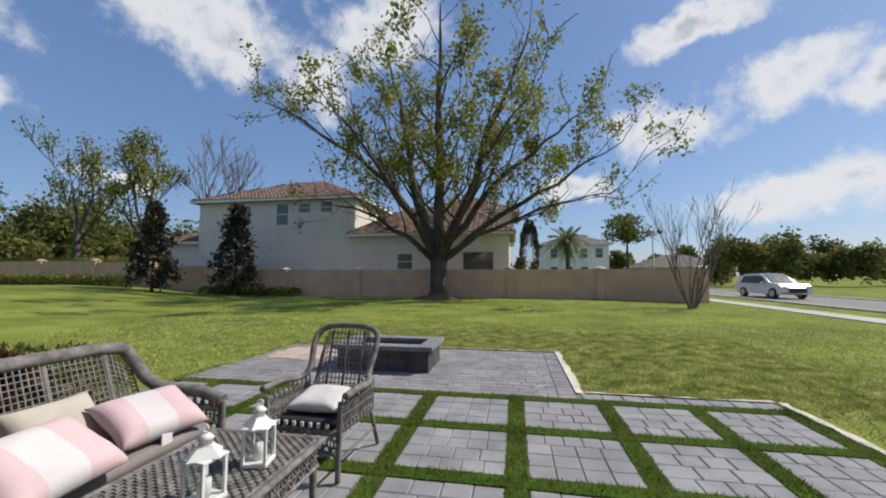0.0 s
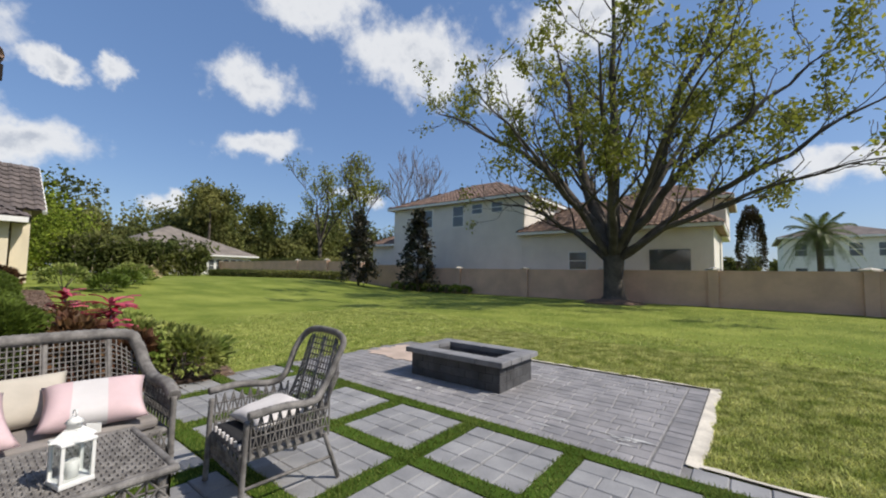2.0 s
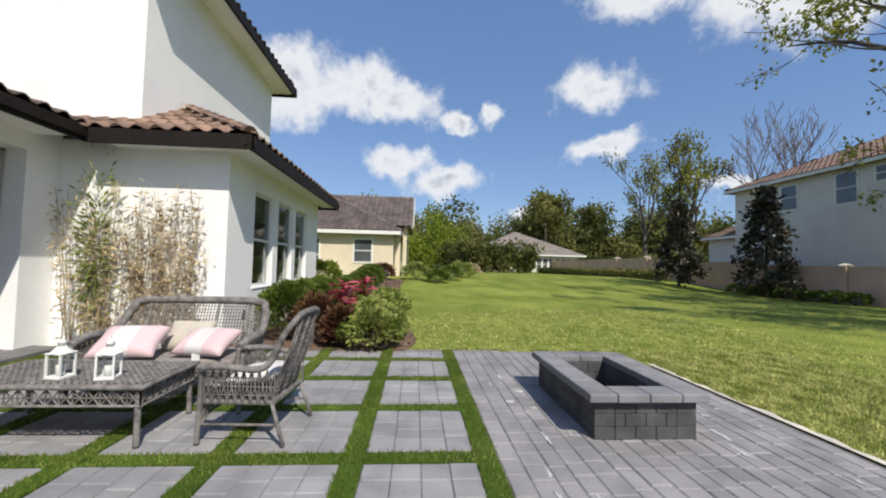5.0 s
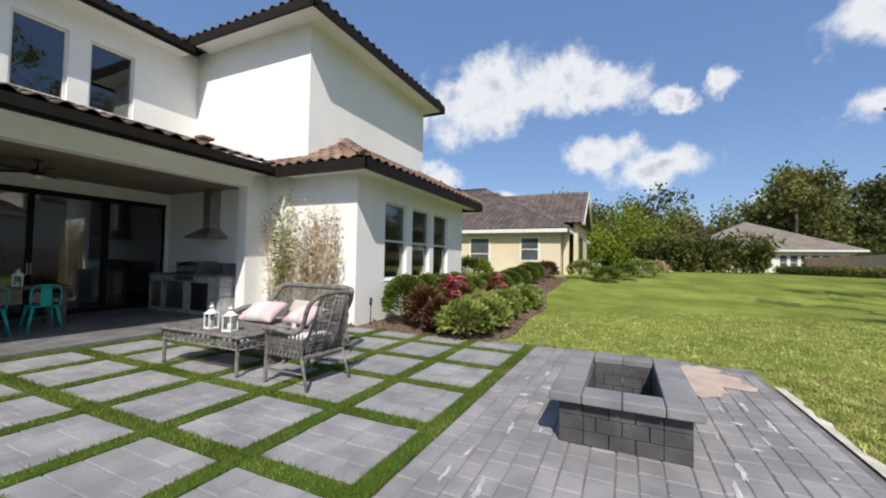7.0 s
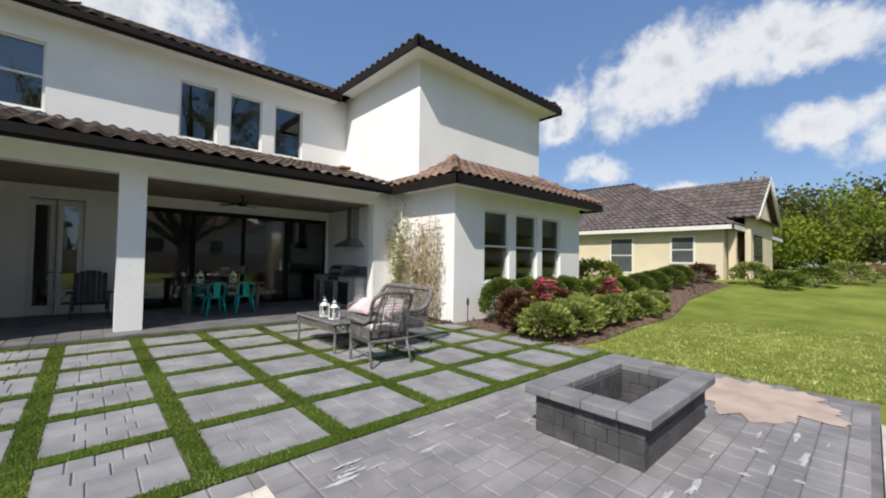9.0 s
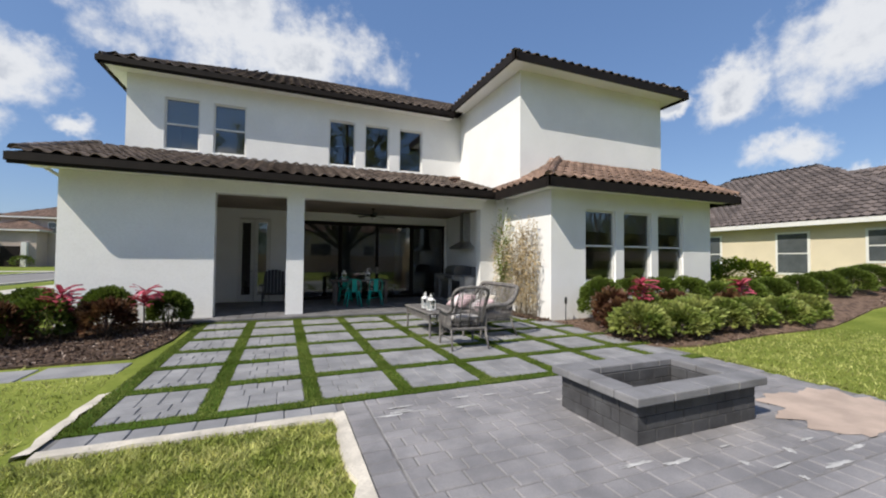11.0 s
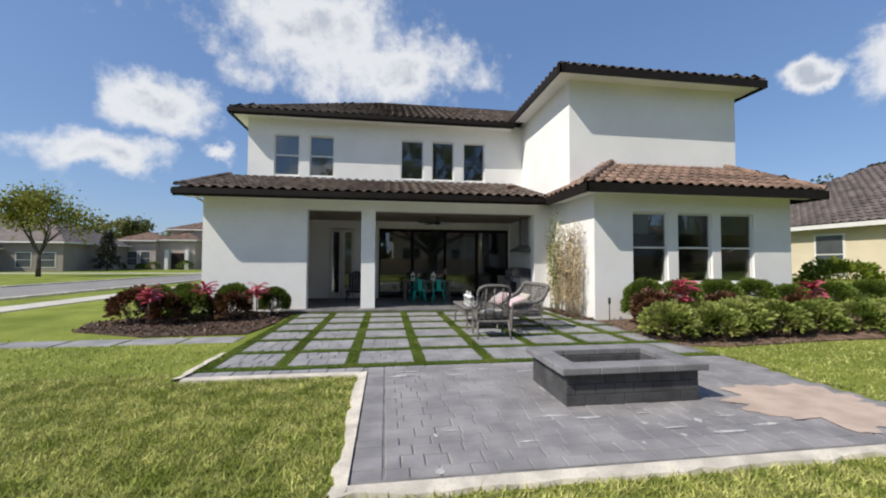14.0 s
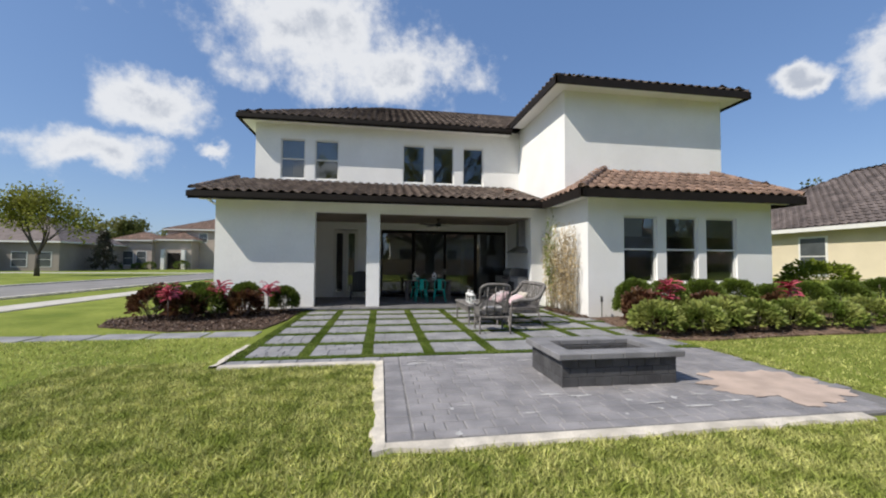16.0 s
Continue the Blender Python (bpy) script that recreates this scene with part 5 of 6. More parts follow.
tree("bare_tree", (-33, 38, 0.6), limbs, ([(0, 0, -0.1), (0.1, 0, 2.5), (0, 0, 5.6)], [0.35, 0.28, 0.2]), 35, TWIG, "tall leafless grey tree behind the house", 0.1, 0, 0.45, 4, TWIG, min_r=0.02, lift=0.2)
tree("street_tree", (33, -31.3, -0.05), [((0, 0, 2), (0.5, 0, 0.9), 2.6, 0.12), ((0, 0, 2), (-0.5, 0.2, 0.9), 2.6, 0.12), ((0, 0, 2.1), (0, -0.5, 1), 2.6, 0.12), ((0, 0, 2.1), (0.1, 0.4, 1.2), 2.8, 0.12)],
     ([(0, 0, -0.1), (0, 0, 1.2), (0, 0, 2.2)], [0.22, 0.17, 0.13]), 41, LEAF_OAK, "young street tree with fresh green leaves", 0.17, 22, 0.5, 3, lift=0.1, spread=0.85, keep=0.7)


def tall_pine(at, h, seed):
    ob = thing("pine_tree", "tall pine with a high flat-topped crown", "tree", at, 0, "pines")
    part("trunk", tube(bmesh.new(), [(0, 0, -0.1), (0.1, 0, h * 0.5), (0, 0, h * 0.95)], [0.3, 0.22, 0.08], 8), BARK, ob)
    r = np.random.default_rng(seed)
    c = np.repeat(np.stack([r.normal(scale=h * 0.13, size=40), r.normal(scale=h * 0.13, size=40), h * r.uniform(0.68, 1.0, 40)], 1), 45, 0)
    part("crown", leaf_cloud("crown", c + r.normal(scale=0.6, size=c.shape), 0.45, LEAF_FAR, 1.6, seed), None, ob)


for i, (x, y, h) in enumerate(((-74, 30, 15), (-82, 44, 15), (24, 90, 14), (56, -84, 10))):
    tall_pine((x, y, 0.7 if x < 0 else 0), h, i)

palm = thing("palm_tree", "palm with a full round head of drooping fronds", "palm", (5.7, 44.5, 0))
part("trunk", tube(bmesh.new(), [(0, 0, -0.1), (0.05, 0, 2.5), (0, 0, 5.2)], [0.3, 0.22, 0.26], 10), BARK, palm)
r = np.random.default_rng(6)
for k in range(42):
    a, e = k * 2.4, -0.5 + 1.7 * ((k * 7) % 42) / 42
    verts, faces = [], []
    spine = []
    for s in range(9):
        t = s / 8
        rad, z = 3.0 * t * math.cos(e) * (1 - 0.15 * t), 5.3 + 3.0 * (t * math.sin(e) - 0.5 * t * t * math.cos(e))
        spine.append(Vector((rad * math.cos(a), rad * math.sin(a), z)))
    for s in range(1, 9):
        for q in range(3):
            b = spine[s - 1].lerp(spine[s], q / 3)
            d = (spine[s] - spine[s - 1]).normalized()
            side = d.cross(Vector((0, 0, 1))).normalized()
            ln = 0.55 * math.sin(math.pi * min(1, (s + q / 3) / 9) * 0.9 + 0.25)
            for e2 in (-1, 1):
                tip = b + side * e2 * ln + d * 0.25 - Vector((0, 0, 0.22))
                i = len(verts)
                verts += [tuple(b), tuple(b + d * 0.09), tuple(tip)]
                faces.append((i, i + 1, i + 2))
    part("frond", raw_mesh("frond", verts, faces, PALM_LEAF), None, palm)

# columnar cypress beside the neighbouring house, far woods, hedges
cyp = thing("cypress_tree", "narrow dark green columnar cypress", "tree", (1.4, 37.5, 0))
p, d = ball_points(3000, 0.8, 0.8, 3.3, 3.4, 9, 0.3, 0.1)
part("crown", leaf_cloud("crown", p, 0.13, LEAF_DARK, 1.6, 9, d), None, cyp)
part("trunk", tube(bmesh.new(), [(0, 0, -0.1), (0, 0, 2)], 0.12, 8), BARK, cyp)


def woods(name, az0, az1, dist, h, n, material, label, seed, size=0.55):
    """A far belt of trees as many leaf clumps with an uneven top."""
    r = np.random.default_rng(seed)
    pts = []
    for k in range(n):
        az = radians(az0 + (az1 - az0) * (k + r.uniform()) / n)
        dd = dist * r.uniform(0.9, 1.25)
        hh = h * r.uniform(0.55, 1.15)
        cx, cy = dd * math.sin(az), dd * math.cos(az)
        m = 1200
        q = r.normal(size=(m, 3))
        q /= np.linalg.norm(q, axis=1, keepdims=True)
        q *= r.uniform(0.3, 1.0, (m, 1))
        lobes = r.normal(scale=0.3, size=(7, 3))
        q = q * 0.55 + lobes[r.integers(0, 7, m)]
        pts.append(q * np.array([hh * 0.36, hh * 0.36, hh * 0.46]) + np.array([cx, cy, hh * 0.5 + 0.5]))
    c = np.concatenate(pts)
    c[:, 2] = np.maximum(c[:, 2], 0.1)
    tagged(part(name, leaf_cloud(name, c, size, material, 1.5, seed)), label, "woods", "", "stuff")


woods("woodland", -150, -40, 98, 18, 130, LEAF_FAR, "mixed green woodland beyond the gardens", 1)
woods("woodland_edge", -140, -44, 90, 8.5, 120, LEAF_FAR, "dense green thicket at the foot of the woods", 2, 0.45)
woods("lime_thicket", -91, -80, 50, 8.5, 10, LEAF_LIME, "bright yellow-green trees behind the lawn", 3, 0.24)
woods("distant_trees", -40, 60, 170, 10, 60, LEAF_FAR, "hazy line of distant trees", 4, 1.2)
woods("distant_trees_south", 100, 215, 125, 11.5, 110, LEAF_FAR, "line of trees beyond the street", 5, 0.55)
woods("roadside_trees", 24, 58, 72, 8, 30, LEAF_FAR, "dark trees beyond the street bend", 6, 0.35)
# bamboo clump
bam = thing("bamboo_clump", "tall feathery olive bamboo clump at the lawn's end", "bamboo", (-47, 13, 0.7))
r = np.random.default_rng(12)
bm = bmesh.new()
pts = []
for k in range(90):
    x, y, h = r.uniform(-1.5, 1.5), r.uniform(-5, 6), r.uniform(2.4, 4.1)
    lx, ly = r.normal(scale=0.7, size=2)
    tube(bm, [(x, y, 0), (x + lx * 0.3, y + ly * 0.3, h * 0.6), (x + lx, y + ly, h)], [0.04, 0.03, 0.01], 4, False)
    for q in range(90):
        s = r.uniform(0.15, 1)
        pts.append((x + lx * s * s + r.normal(scale=0.25), y + ly * s * s + r.normal(scale=0.25), h * s + r.normal(scale=0.15)))
part("canes", bm, CANE, bam)
part("leaves", leaf_cloud("leaves", pts, 0.24, LEAF_FAR, 2.6, 12), None, bam)
for i, (x0, y0, x1, y1, h) in enumerate(((-48, 20.5, -29, 25.0, 1.0), (-60, 31, -33, 29.2, 2.7))):
    n = 14
    hd = thing("hedge", "long clipped dark green hedge" if i == 0 else "tall green hedge behind the garden wall", "hedge", (0, 0, 0), 0, "hedges")
    r = np.random.default_rng(i)
    s = r.uniform(0, 1, 9000)
    c = np.stack([x0 + (x1 - x0) * s + r.normal(scale=0.35, size=9000), y0 + (y1 - y0) * s + r.uniform(-0.5, 0.5, 9000), 0.5 + h * r.uniform(0, 1, 9000) ** 0.6], 1)
    part("foliage", leaf_cloud("foliage", c, 0.12, LEAF_FAR, 1.6, i), None, hd)
# low planting in front of the cream house
for i, (x, y, r0, h, m) in enumerate(((-19.8, 4.4, 0.7, 0.5, LEAF_LIGHT), (-19.0, 5.6, 0.6, 0.35, LEAF_HEDGE), (-20.6, 6.4, 0.7, 0.4, LEAF_HEDGE), (-22.5, 7.2, 0.8, 0.5, LEAF_LIGHT), (-24.5, 8.0, 0.8, 0.45, LEAF_DRY), (-19.2, 2.6, 0.6, 0.45, LEAF_COPPER))):
    shrub("garden_shrub", (x, y, ground_z(x, y) - 0.03), r0, h, m, "low spreading shrub beside the cream house", 900, 0.09, 120 + i, lump=0.3)
for i in range(9):
    x, y = -23 - i * 0.9, 25.6 - 0.1 * i
    shrub("wall_shrub", (x + 7, 26.2, ground_z(x + 7, 26.2) - 0.03), 0.5, 0.32, LEAF_HEDGE, "small clipped shrub at the foot of the wall", 500, 0.09, 140 + i, group="wall shrubs")


# ---- beyond the garden ----
fence = thing("garden_wall", "tan stucco garden wall with capped piers", "wall", kind="structure")
FENCE = [(-62, 27.3), (-40.4, 27), (-34.7, 27), (-29, 27), (-23, 27), (-17.1, 27), (-11.3, 27), (-5.9, 27.1), (-0.3, 27), (5.4, 26.6), (10.4, 24.3)]
for a, b in zip(FENCE, FENCE[1:]):
    za, zb = ground_z(*a), ground_z(*b)
    u = Vector((b[0] - a[0], b[1] - a[1], 0))
    ln = u.length
    m = pose(a[0], a[1], min(za, zb) - 0.05, 0, 0, math.degrees(math.atan2(u.y, u.x)))
    part("wall_panel", box(bmesh.new(), 0.2, ln - 0.2, -0.08, 0.08, 0, 1.88 + abs(za - zb) * 0.5, m), STUCCO_TAN, fence)
    part("coping", box(bmesh.new(), 0.2, ln - 0.2, -0.11, 0.11, 1.88 + abs(za - zb) * 0.5, 1.96 + abs(za - zb) * 0.5, m), STUCCO_TAN, fence)
for x, y in FENCE:
    z = ground_z(x, y) - 0.05
    pier = part("pier", box(bmesh.new(), x - 0.23, x + 0.23, y - 0.23, y + 0.23, z, z + 1.98), STUCCO_TAN, fence)
    bm = bmesh.new()
    tube(bm, [(x, y, z + 1.98), (x, y, z + 2.04), (x, y, z + 2.14)], [0.4, 0.4, 0.05], 4)
    bmesh.ops.rotate(bm, cent=(x, y, 0), verts=bm.verts, matrix=Matrix.Rotation(radians(45), 3, "Z"))
    for f in bm.faces:
        f.smooth = False
    part("pier_cap", bm, CONCRETE, pier)


def far_window(parent, x0, x1, z0, z1, y, face=1, axis="y", trim=None):
    """A framed window on a distant wall; axis tells which way the wall faces."""
    def put(a0, a1, c0, c1, d0, d1):
        lo, hi = sorted((y + face * d0, y + face * d1))
        return box(bmesh.new(), a0, a1, lo, hi, c0, c1) if axis == "y" else box(bmesh.new(), lo, hi, a0, a1, c0, c1)
    win = part("window", put(x0 - 0.1, x1 + 0.1, z0 - 0.1, z1 + 0.1, -0.05, 0.04), trim or TRIM_WHITE, parent)
    zm = (z0 + z1) / 2
    part("pane", put(x0, x1, z0, zm - 0.03, 0.03, 0.05), PANE_DARK, win)
    part("pane", put(x0, x1, zm + 0.03, z1, 0.03, 0.05), PANE_DARK, win)
    return win


PANE_DARK = mat("dark_window_pane", (0.09, 0.1, 0.105), 0.08, 0.2, 1, 5, 0.0, spec=0.8)


def hip_house(name, label, x0, x1, y0, y1, zb, ze, rise, wall_material, tile_material, over=0.5, tiles=True):
    """A block with eaves and a hip roof."""
    ob = thing(name, label, "house")
    part("wall", box(bmesh.new(), x0, x1, y0, y1, zb, ze), wall_material, ob)
    add_hip(ob, x0 - over, x1 + over, y0 - over, y1 + over, ze, rise, tile_material, tiles)
    return ob


def add_hip(ob, x0, x1, y0, y1, ze, rise, tile_material, tiles=True):
    half = min(x1 - x0, y1 - y0) / 2
    cx, cy = (x0 + x1) / 2, (y0 + y1) / 2
    if x1 - x0 > y1 - y0:
        p, q = (x0 + half, cy, ze + rise), (x1 - half, cy, ze + rise)
    else:
        p, q = (cx, y0 + half, ze + rise), (cx, y1 - half, ze + rise)
    a, b, c, d = (x0, y0, ze), (x1, y0, ze), (x1, y1, ze), (x0, y1, ze)
    bm = bmesh.new()
    v = {k: bm.verts.new(k) for k in {a, b, c, d, p, q}}
    low = {k: bm.verts.new((k[0], k[1], k[2] - 0.2)) for k in (a, b, c, d)}
    faces = ([a, b, q, p], [c, d, p, q], [b, c, q], [d, a, p]) if x1 - x0 > y1 - y0 else ([b, c, q, p], [d, a, p, q], [a, b, p], [c, d, q])
    faces = [list(dict.fromkeys(f)) for f in faces]
    for f in faces:
        bm.faces.new([v[k] for k in f])
    for k, l in ((a, b), (b, c), (c, d), (d, a)):
        bm.faces.new((v[k], low[k], low[l], v[l]))
    bm.faces.new([low[k] for k in (d, c, b, a)])
    bmesh.ops.recalc_face_normals(bm, faces=bm.faces)
    ro = part("roof", bm, tile_material, ob)
    verts, fcs = [], []
    if tiles:
        for f in faces[:4]:
            tile_rows(f, verts, fcs)
        tagged(part("roof_tiles", raw_mesh("roof_tiles", verts, fcs, tile_material, True), None, ro), "", "", "", "stuff")
    for k, l in ((a, b), (b, c), (c, d), (d, a)):
        lo, hi = [min(k[i], l[i]) for i in (0, 1)], [max(k[i], l[i]) for i in (0, 1)]
        part("fascia", box(bmesh.new(), lo[0] - 0.04, hi[0] + 0.04, lo[1] - 0.04, hi[1] + 0.04, ze - 0.22, ze - 0.01), TRIM_WHITE, ro)


def tile_rows(f, verts, fcs, width=0.36, step=0.44):
    cs = [Vector(c) for c in f]
    nrm = (cs[1] - cs[0]).cross(cs[2] - cs[0]).normalized()
    if nrm.z < 0:
        nrm = -nrm
    low = sorted(cs, key=lambda c: c.z)[:2]
    u = (low[1] - low[0]).normalized()
    v = nrm.cross(u)
    if v.z < 0:
        u, v = -u, -v
    o = low[0]
    poly = [((c - o).dot(u), (c - o).dot(v)) for c in cs]
    b, top = 0.0, max(p[1] for p in poly)
    while b < top:
        y = b + step * 0.4
        xs = sorted((x2 - x1) * (y - y1) / (y2 - y1) + x1 for (x1, y1), (x2, y2) in zip(poly, poly[1:] + poly[:1]) if (y1 > y) != (y2 > y))
        if len(xs) >= 2:
            a = xs[0]
            while a < xs[-1]:
                i = len(verts)
                for vv, lift in ((b, 0.06), (b + step, 0.02)):
                    for s, h in ((0, 0), (0.3, 0.06), (0.6, 0.0), (1, -0.01)):
                        verts.append(tuple(o + u * (a + s * width) + v * vv + nrm * (h + lift)))
                fcs += [(i + k, i + k + 1, i + k + 5, i + k + 4) for k in range(3)]
                a += width
        b += step


# the cream house
cream = hip_house("cream_house", "single-storey cream stucco house with brown tile hip roof", -36, -21.7, -16, 3.0, -0.2, 3.45, 4.0, STUCCO_CREAM, TILE_GREY, 0.5)
A, B, C, D, P, Q = (-23.3, -7, 3.95), (-23.3, 4.1, 3.95), (-30.7, 4.1, 3.95), (-30.7, -7, 3.95), (-27, -7, 6.5), (-27, 4.1, 6.5)
bm = bmesh.new()
v = {k: bm.verts.new(k) for k in (A, B, C, D, P, Q)}
for f in ((A, B, Q, P), (C, D, P, Q), (D, C, B, A)):
    bm.faces.new([v[k] for k in f])
gab = part("gable_roof", bm, TILE_GREY, cream)
verts, fcs = [], []
tile_rows((A, B, Q, P), verts, fcs), tile_rows((C, D, P, Q), verts, fcs)
tagged(part("roof_tiles", raw_mesh("roof_tiles", verts, fcs, TILE_GREY, True), None, gab), "", "", "", "stuff")
bm = bmesh.new()
front = [bm.verts.new((x, y, z)) for y in (3.5, 3.75) for x, z in ((-23.8, 0.2), (-23.8, 4.0), (-27, 6.3), (-30.2, 4.0), (-30.2, 0.2))]
bm.faces.new(front[:5]), bm.faces.new(front[:4:-1])
for k in range(5):
    bm.faces.new((front[k], front[5 + k], front[5 + (k + 1) % 5], front[(k + 1) % 5]))
bmesh.ops.recalc_face_normals(bm, faces=bm.faces)
part("gable_wall", bm, STUCCO_CREAM, cream)
for s0, e0 in ((A, P), (D, P)):
    a0, b0 = Vector((s0[0], 4.12, s0[2])), Vector((-27, 4.12, 6.5))
    part("barge_board", tube(bmesh.new(), [a0 - Vector((0, 0, 0.08)), b0 - Vector((0, 0, 0.08))], 0.11, 4), TRIM_WHITE, gab)
for y0, y1, z0, z1 in ((0.7, 1.7, 1.6, 2.9), (-2.6, -1.4, 1.0, 2.9), (-6.6, -5.4, 1.0, 2.9), (-9.4, -8.6, 1.6, 2.9)):
    far_window(cream, y0, y1, z0, z1, -21.7, 1, "x")
for x in (-22.4,):
    part("porch_column", box(bmesh.new(), x - 0.15, x + 0.15, 3.1, 3.4, 0.3, 3.3), STUCCO_CREAM, cream)
far_window(cream, -26.6, -24.6, 0.9, 3.0, 3.75, 1, "y", BRONZE)
for x, y in ((-20.8, 2.4),):
    ac = thing("air_conditioner", "brown outdoor air-conditioning unit by the cream house", "air conditioner", (x, y, ground_z(x, y)))
    part("case", bevel_box(-0.4, 0.4, -0.4, 0.4, -0.05, 0.75, 0.03), TILE_GREY, ac)
    part("grille", tube(bmesh.new(), [(0, 0, 0.75), (0, 0, 0.77)], 0.33, 16), BLACK_METAL, ac)

# the two-storey grey house behind the wall
grey = hip_house("grey_house", "two-storey warm grey stucco house with tile roofs behind the garden wall", -27.6, -13, 30, 42, -0.1, 8.05, 2.9, STUCCO_GREY, TILE, 0.5)
part("wing", box(bmesh.new(), -12.998, -0.4, 30.02, 40, -0.1, 4.75), STUCCO_GREY, grey)
add_hip(grey, -13.4, 0.1, 29.5, 37.5, 4.85, 2.6, TILE)
part("rear_block", box(bmesh.new(), -9, 0.0, 36.5, 44, 4.7, 7.5), STUCCO_GREY, grey)
add_hip(grey, -9.5, 0.5, 36, 44.5, 7.55, 1.9, TILE)
part("low_wing", box(bmesh.new(), -33, -27.61, 32, 42, -0.1, 4.6), STUCCO_GREY, grey)
add_hip(grey, -33.5, -27.1, 31.5, 42.5, 4.65, 1.6, TILE)
part("lit_wall", box(bmesh.new(), -13.0, -12.9, 30.05, 38, 4.8, 8.0), STUCCO_GREY, grey)
for x0, x1, z0, z1 in ((-20.0, -18.9, 5.8, 7.6), (-17.9, -16.9, 6.8, 7.6), (-15.9, -14.9, 6.8, 7.6), (-23.6, -22.5, 5.9, 7.5), (-9.2, -8.0, 2.0, 3.2), (-25.9, -25.0, 2.0, 3.4)):
    far_window(grey, x0, x1, z0, z1, 30.0, -1)
# no recess in the wall here: a flat panel's dark colour gives the porch shade
part("porch_opening", box(bmesh.new(), -3.9, -1.6, 29.98, 30.1, 0.5, 3.3), PANE_DARK, grey, "flat dark panel coloured as a shaded porch opening")

# houses far off
h1 = hip_house("taupe_house", "low house with a wide taupe shingle roof beyond the lawn", -80, -62, 14, 32, -0.2, 3.7, 4.6, TRIM_WHITE, SHINGLE, 0.8, False)
for k in range(7):
    far_window(h1, 24.6 + 1.05 * k, 25.3 + 1.05 * k, 1.2, 3.0, -62, 1, "x")
h2 = hip_house("street_house", "two-storey pinkish beige house with tile roofs across the street", 24, 41, -84, -70, -0.2, 7.6, 3.0, STUCCO_PINK, TILE, 0.6)
part("window_wing", box(bmesh.new(), 41.5, 47.4, -74, -66, -0.2, 5.2), STUCCO_PINK, h2)
add_hip(h2, 41.0, 48.0, -74.5, -65.4, 5.25, 1.6, TILE)
part("entry_wing", box(bmesh.new(), 35.4, 41.49, -73, -67, -0.2, 5.4), STUCCO_PINK, h2)
add_hip(h2, 34.8, 41.9, -73.5, -66.4, 5.45, 1.6, TILE)
part("side_wing", box(bmesh.new(), 47.41, 50.5, -76, -68, -0.2, 3.6), STUCCO_PINK, h2)
add_hip(h2, 46.8, 51.1, -76.5, -67.4, 3.65, 1.0, TILE)
for x0, x1 in ((42.4, 43.9), (44.5, 46.0)):
    far_window(h2, x0, x1, 0.8, 3.2, -66, 1)
for x0 in (31.0, 34.0, 37.2):
    far_window(h2, x0, x0 + 1.4, 5.2, 6.8, -70, 1)
part("front_door", bevel_box(37.2, 39.4, -67.01, -66.9, 0.0, 3.0, 0.03), BRONZE, h2, "dark arched front door")
for x in (36.6, 40.0):
    part("porch_column", box(bmesh.new(), x - 0.3, x + 0.3, -66.99, -66.5, -0.2, 3.6), TRIM_WHITE, h2)
h3 = hip_house("dark_street_house", "long dim house across the street", 46, 68, -66, -52, -0.2, 4.2, 4.4, STUCCO_TAUPE, TILE_GREY, 0.6, False)
part("front_wing", box(bmesh.new(), 54, 62, -51.99, -47, -0.2, 3.2), STUCCO_TAUPE, h3)
add_hip(h3, 53.4, 62.6, -56, -46.4, 3.25, 2.2, TILE_GREY, False)
for x0 in (47.0, 50.0, 63.5):
    far_window(h3, x0, x0 + 1.8, 0.6, 2.6, -52, 1)
structure("driveway", box(bmesh.new(), 21.76, 60, -44.5, -41.5, -0.05, -0.015), WALKWAY, "pale concrete drive across the street", "driveway")
for i, (x, y, r0) in enumerate(((41.0, -64.5, 0.9), (43.2, -65, 0.7), (46.6, -65, 0.8), (36.0, -65, 1.1), (49.5, -66, 0.9))):
    shrub("street_shrub", (x, y, -0.04), r0, r0 * 0.8, LEAF_HEDGE, "dark clipped shrub before the house across the street", 500, 0.16, 160 + i, group="street shrubs")
h4 = hip_house("far_house", "pale two-storey house beyond the garden wall", 4.5, 14, 62, 74, -0.2, 6.4, 2.0, TRIM_WHITE, TILE_GREY, 0.6, False)
for k in range(4):
    far_window(h4, 5.5 + 2.2 * k, 6.5 + 2.2 * k, 4.2, 5.6, 62, -1)
    far_window(h4, 5.5 + 2.2 * k, 6.5 + 2.2 * k, 0.9, 2.8, 62, -1)
h5 = hip_house("far_bungalow", "low far house by the street bend", 26, 42, 86, 98, -0.2, 3.4, 2.6, STUCCO_TAN, TILE_GREY, 0.6, False)


def wheel(parent, x, y, r=0.35):
    tyre = part("wheel", tube(bmesh.new(), [(x, y - 0.11, r), (x, y - 0.09, r), (x, y + 0.09, r), (x, y + 0.11, r)], [r - 0.03, r, r, r - 0.03], 20), RUBBER, parent)
    part("rim", tube(bmesh.new(), [(x, y - 0.125, r), (x, y + 0.125, r)], [r * 0.62, r * 0.62], 14), STEEL, tyre)


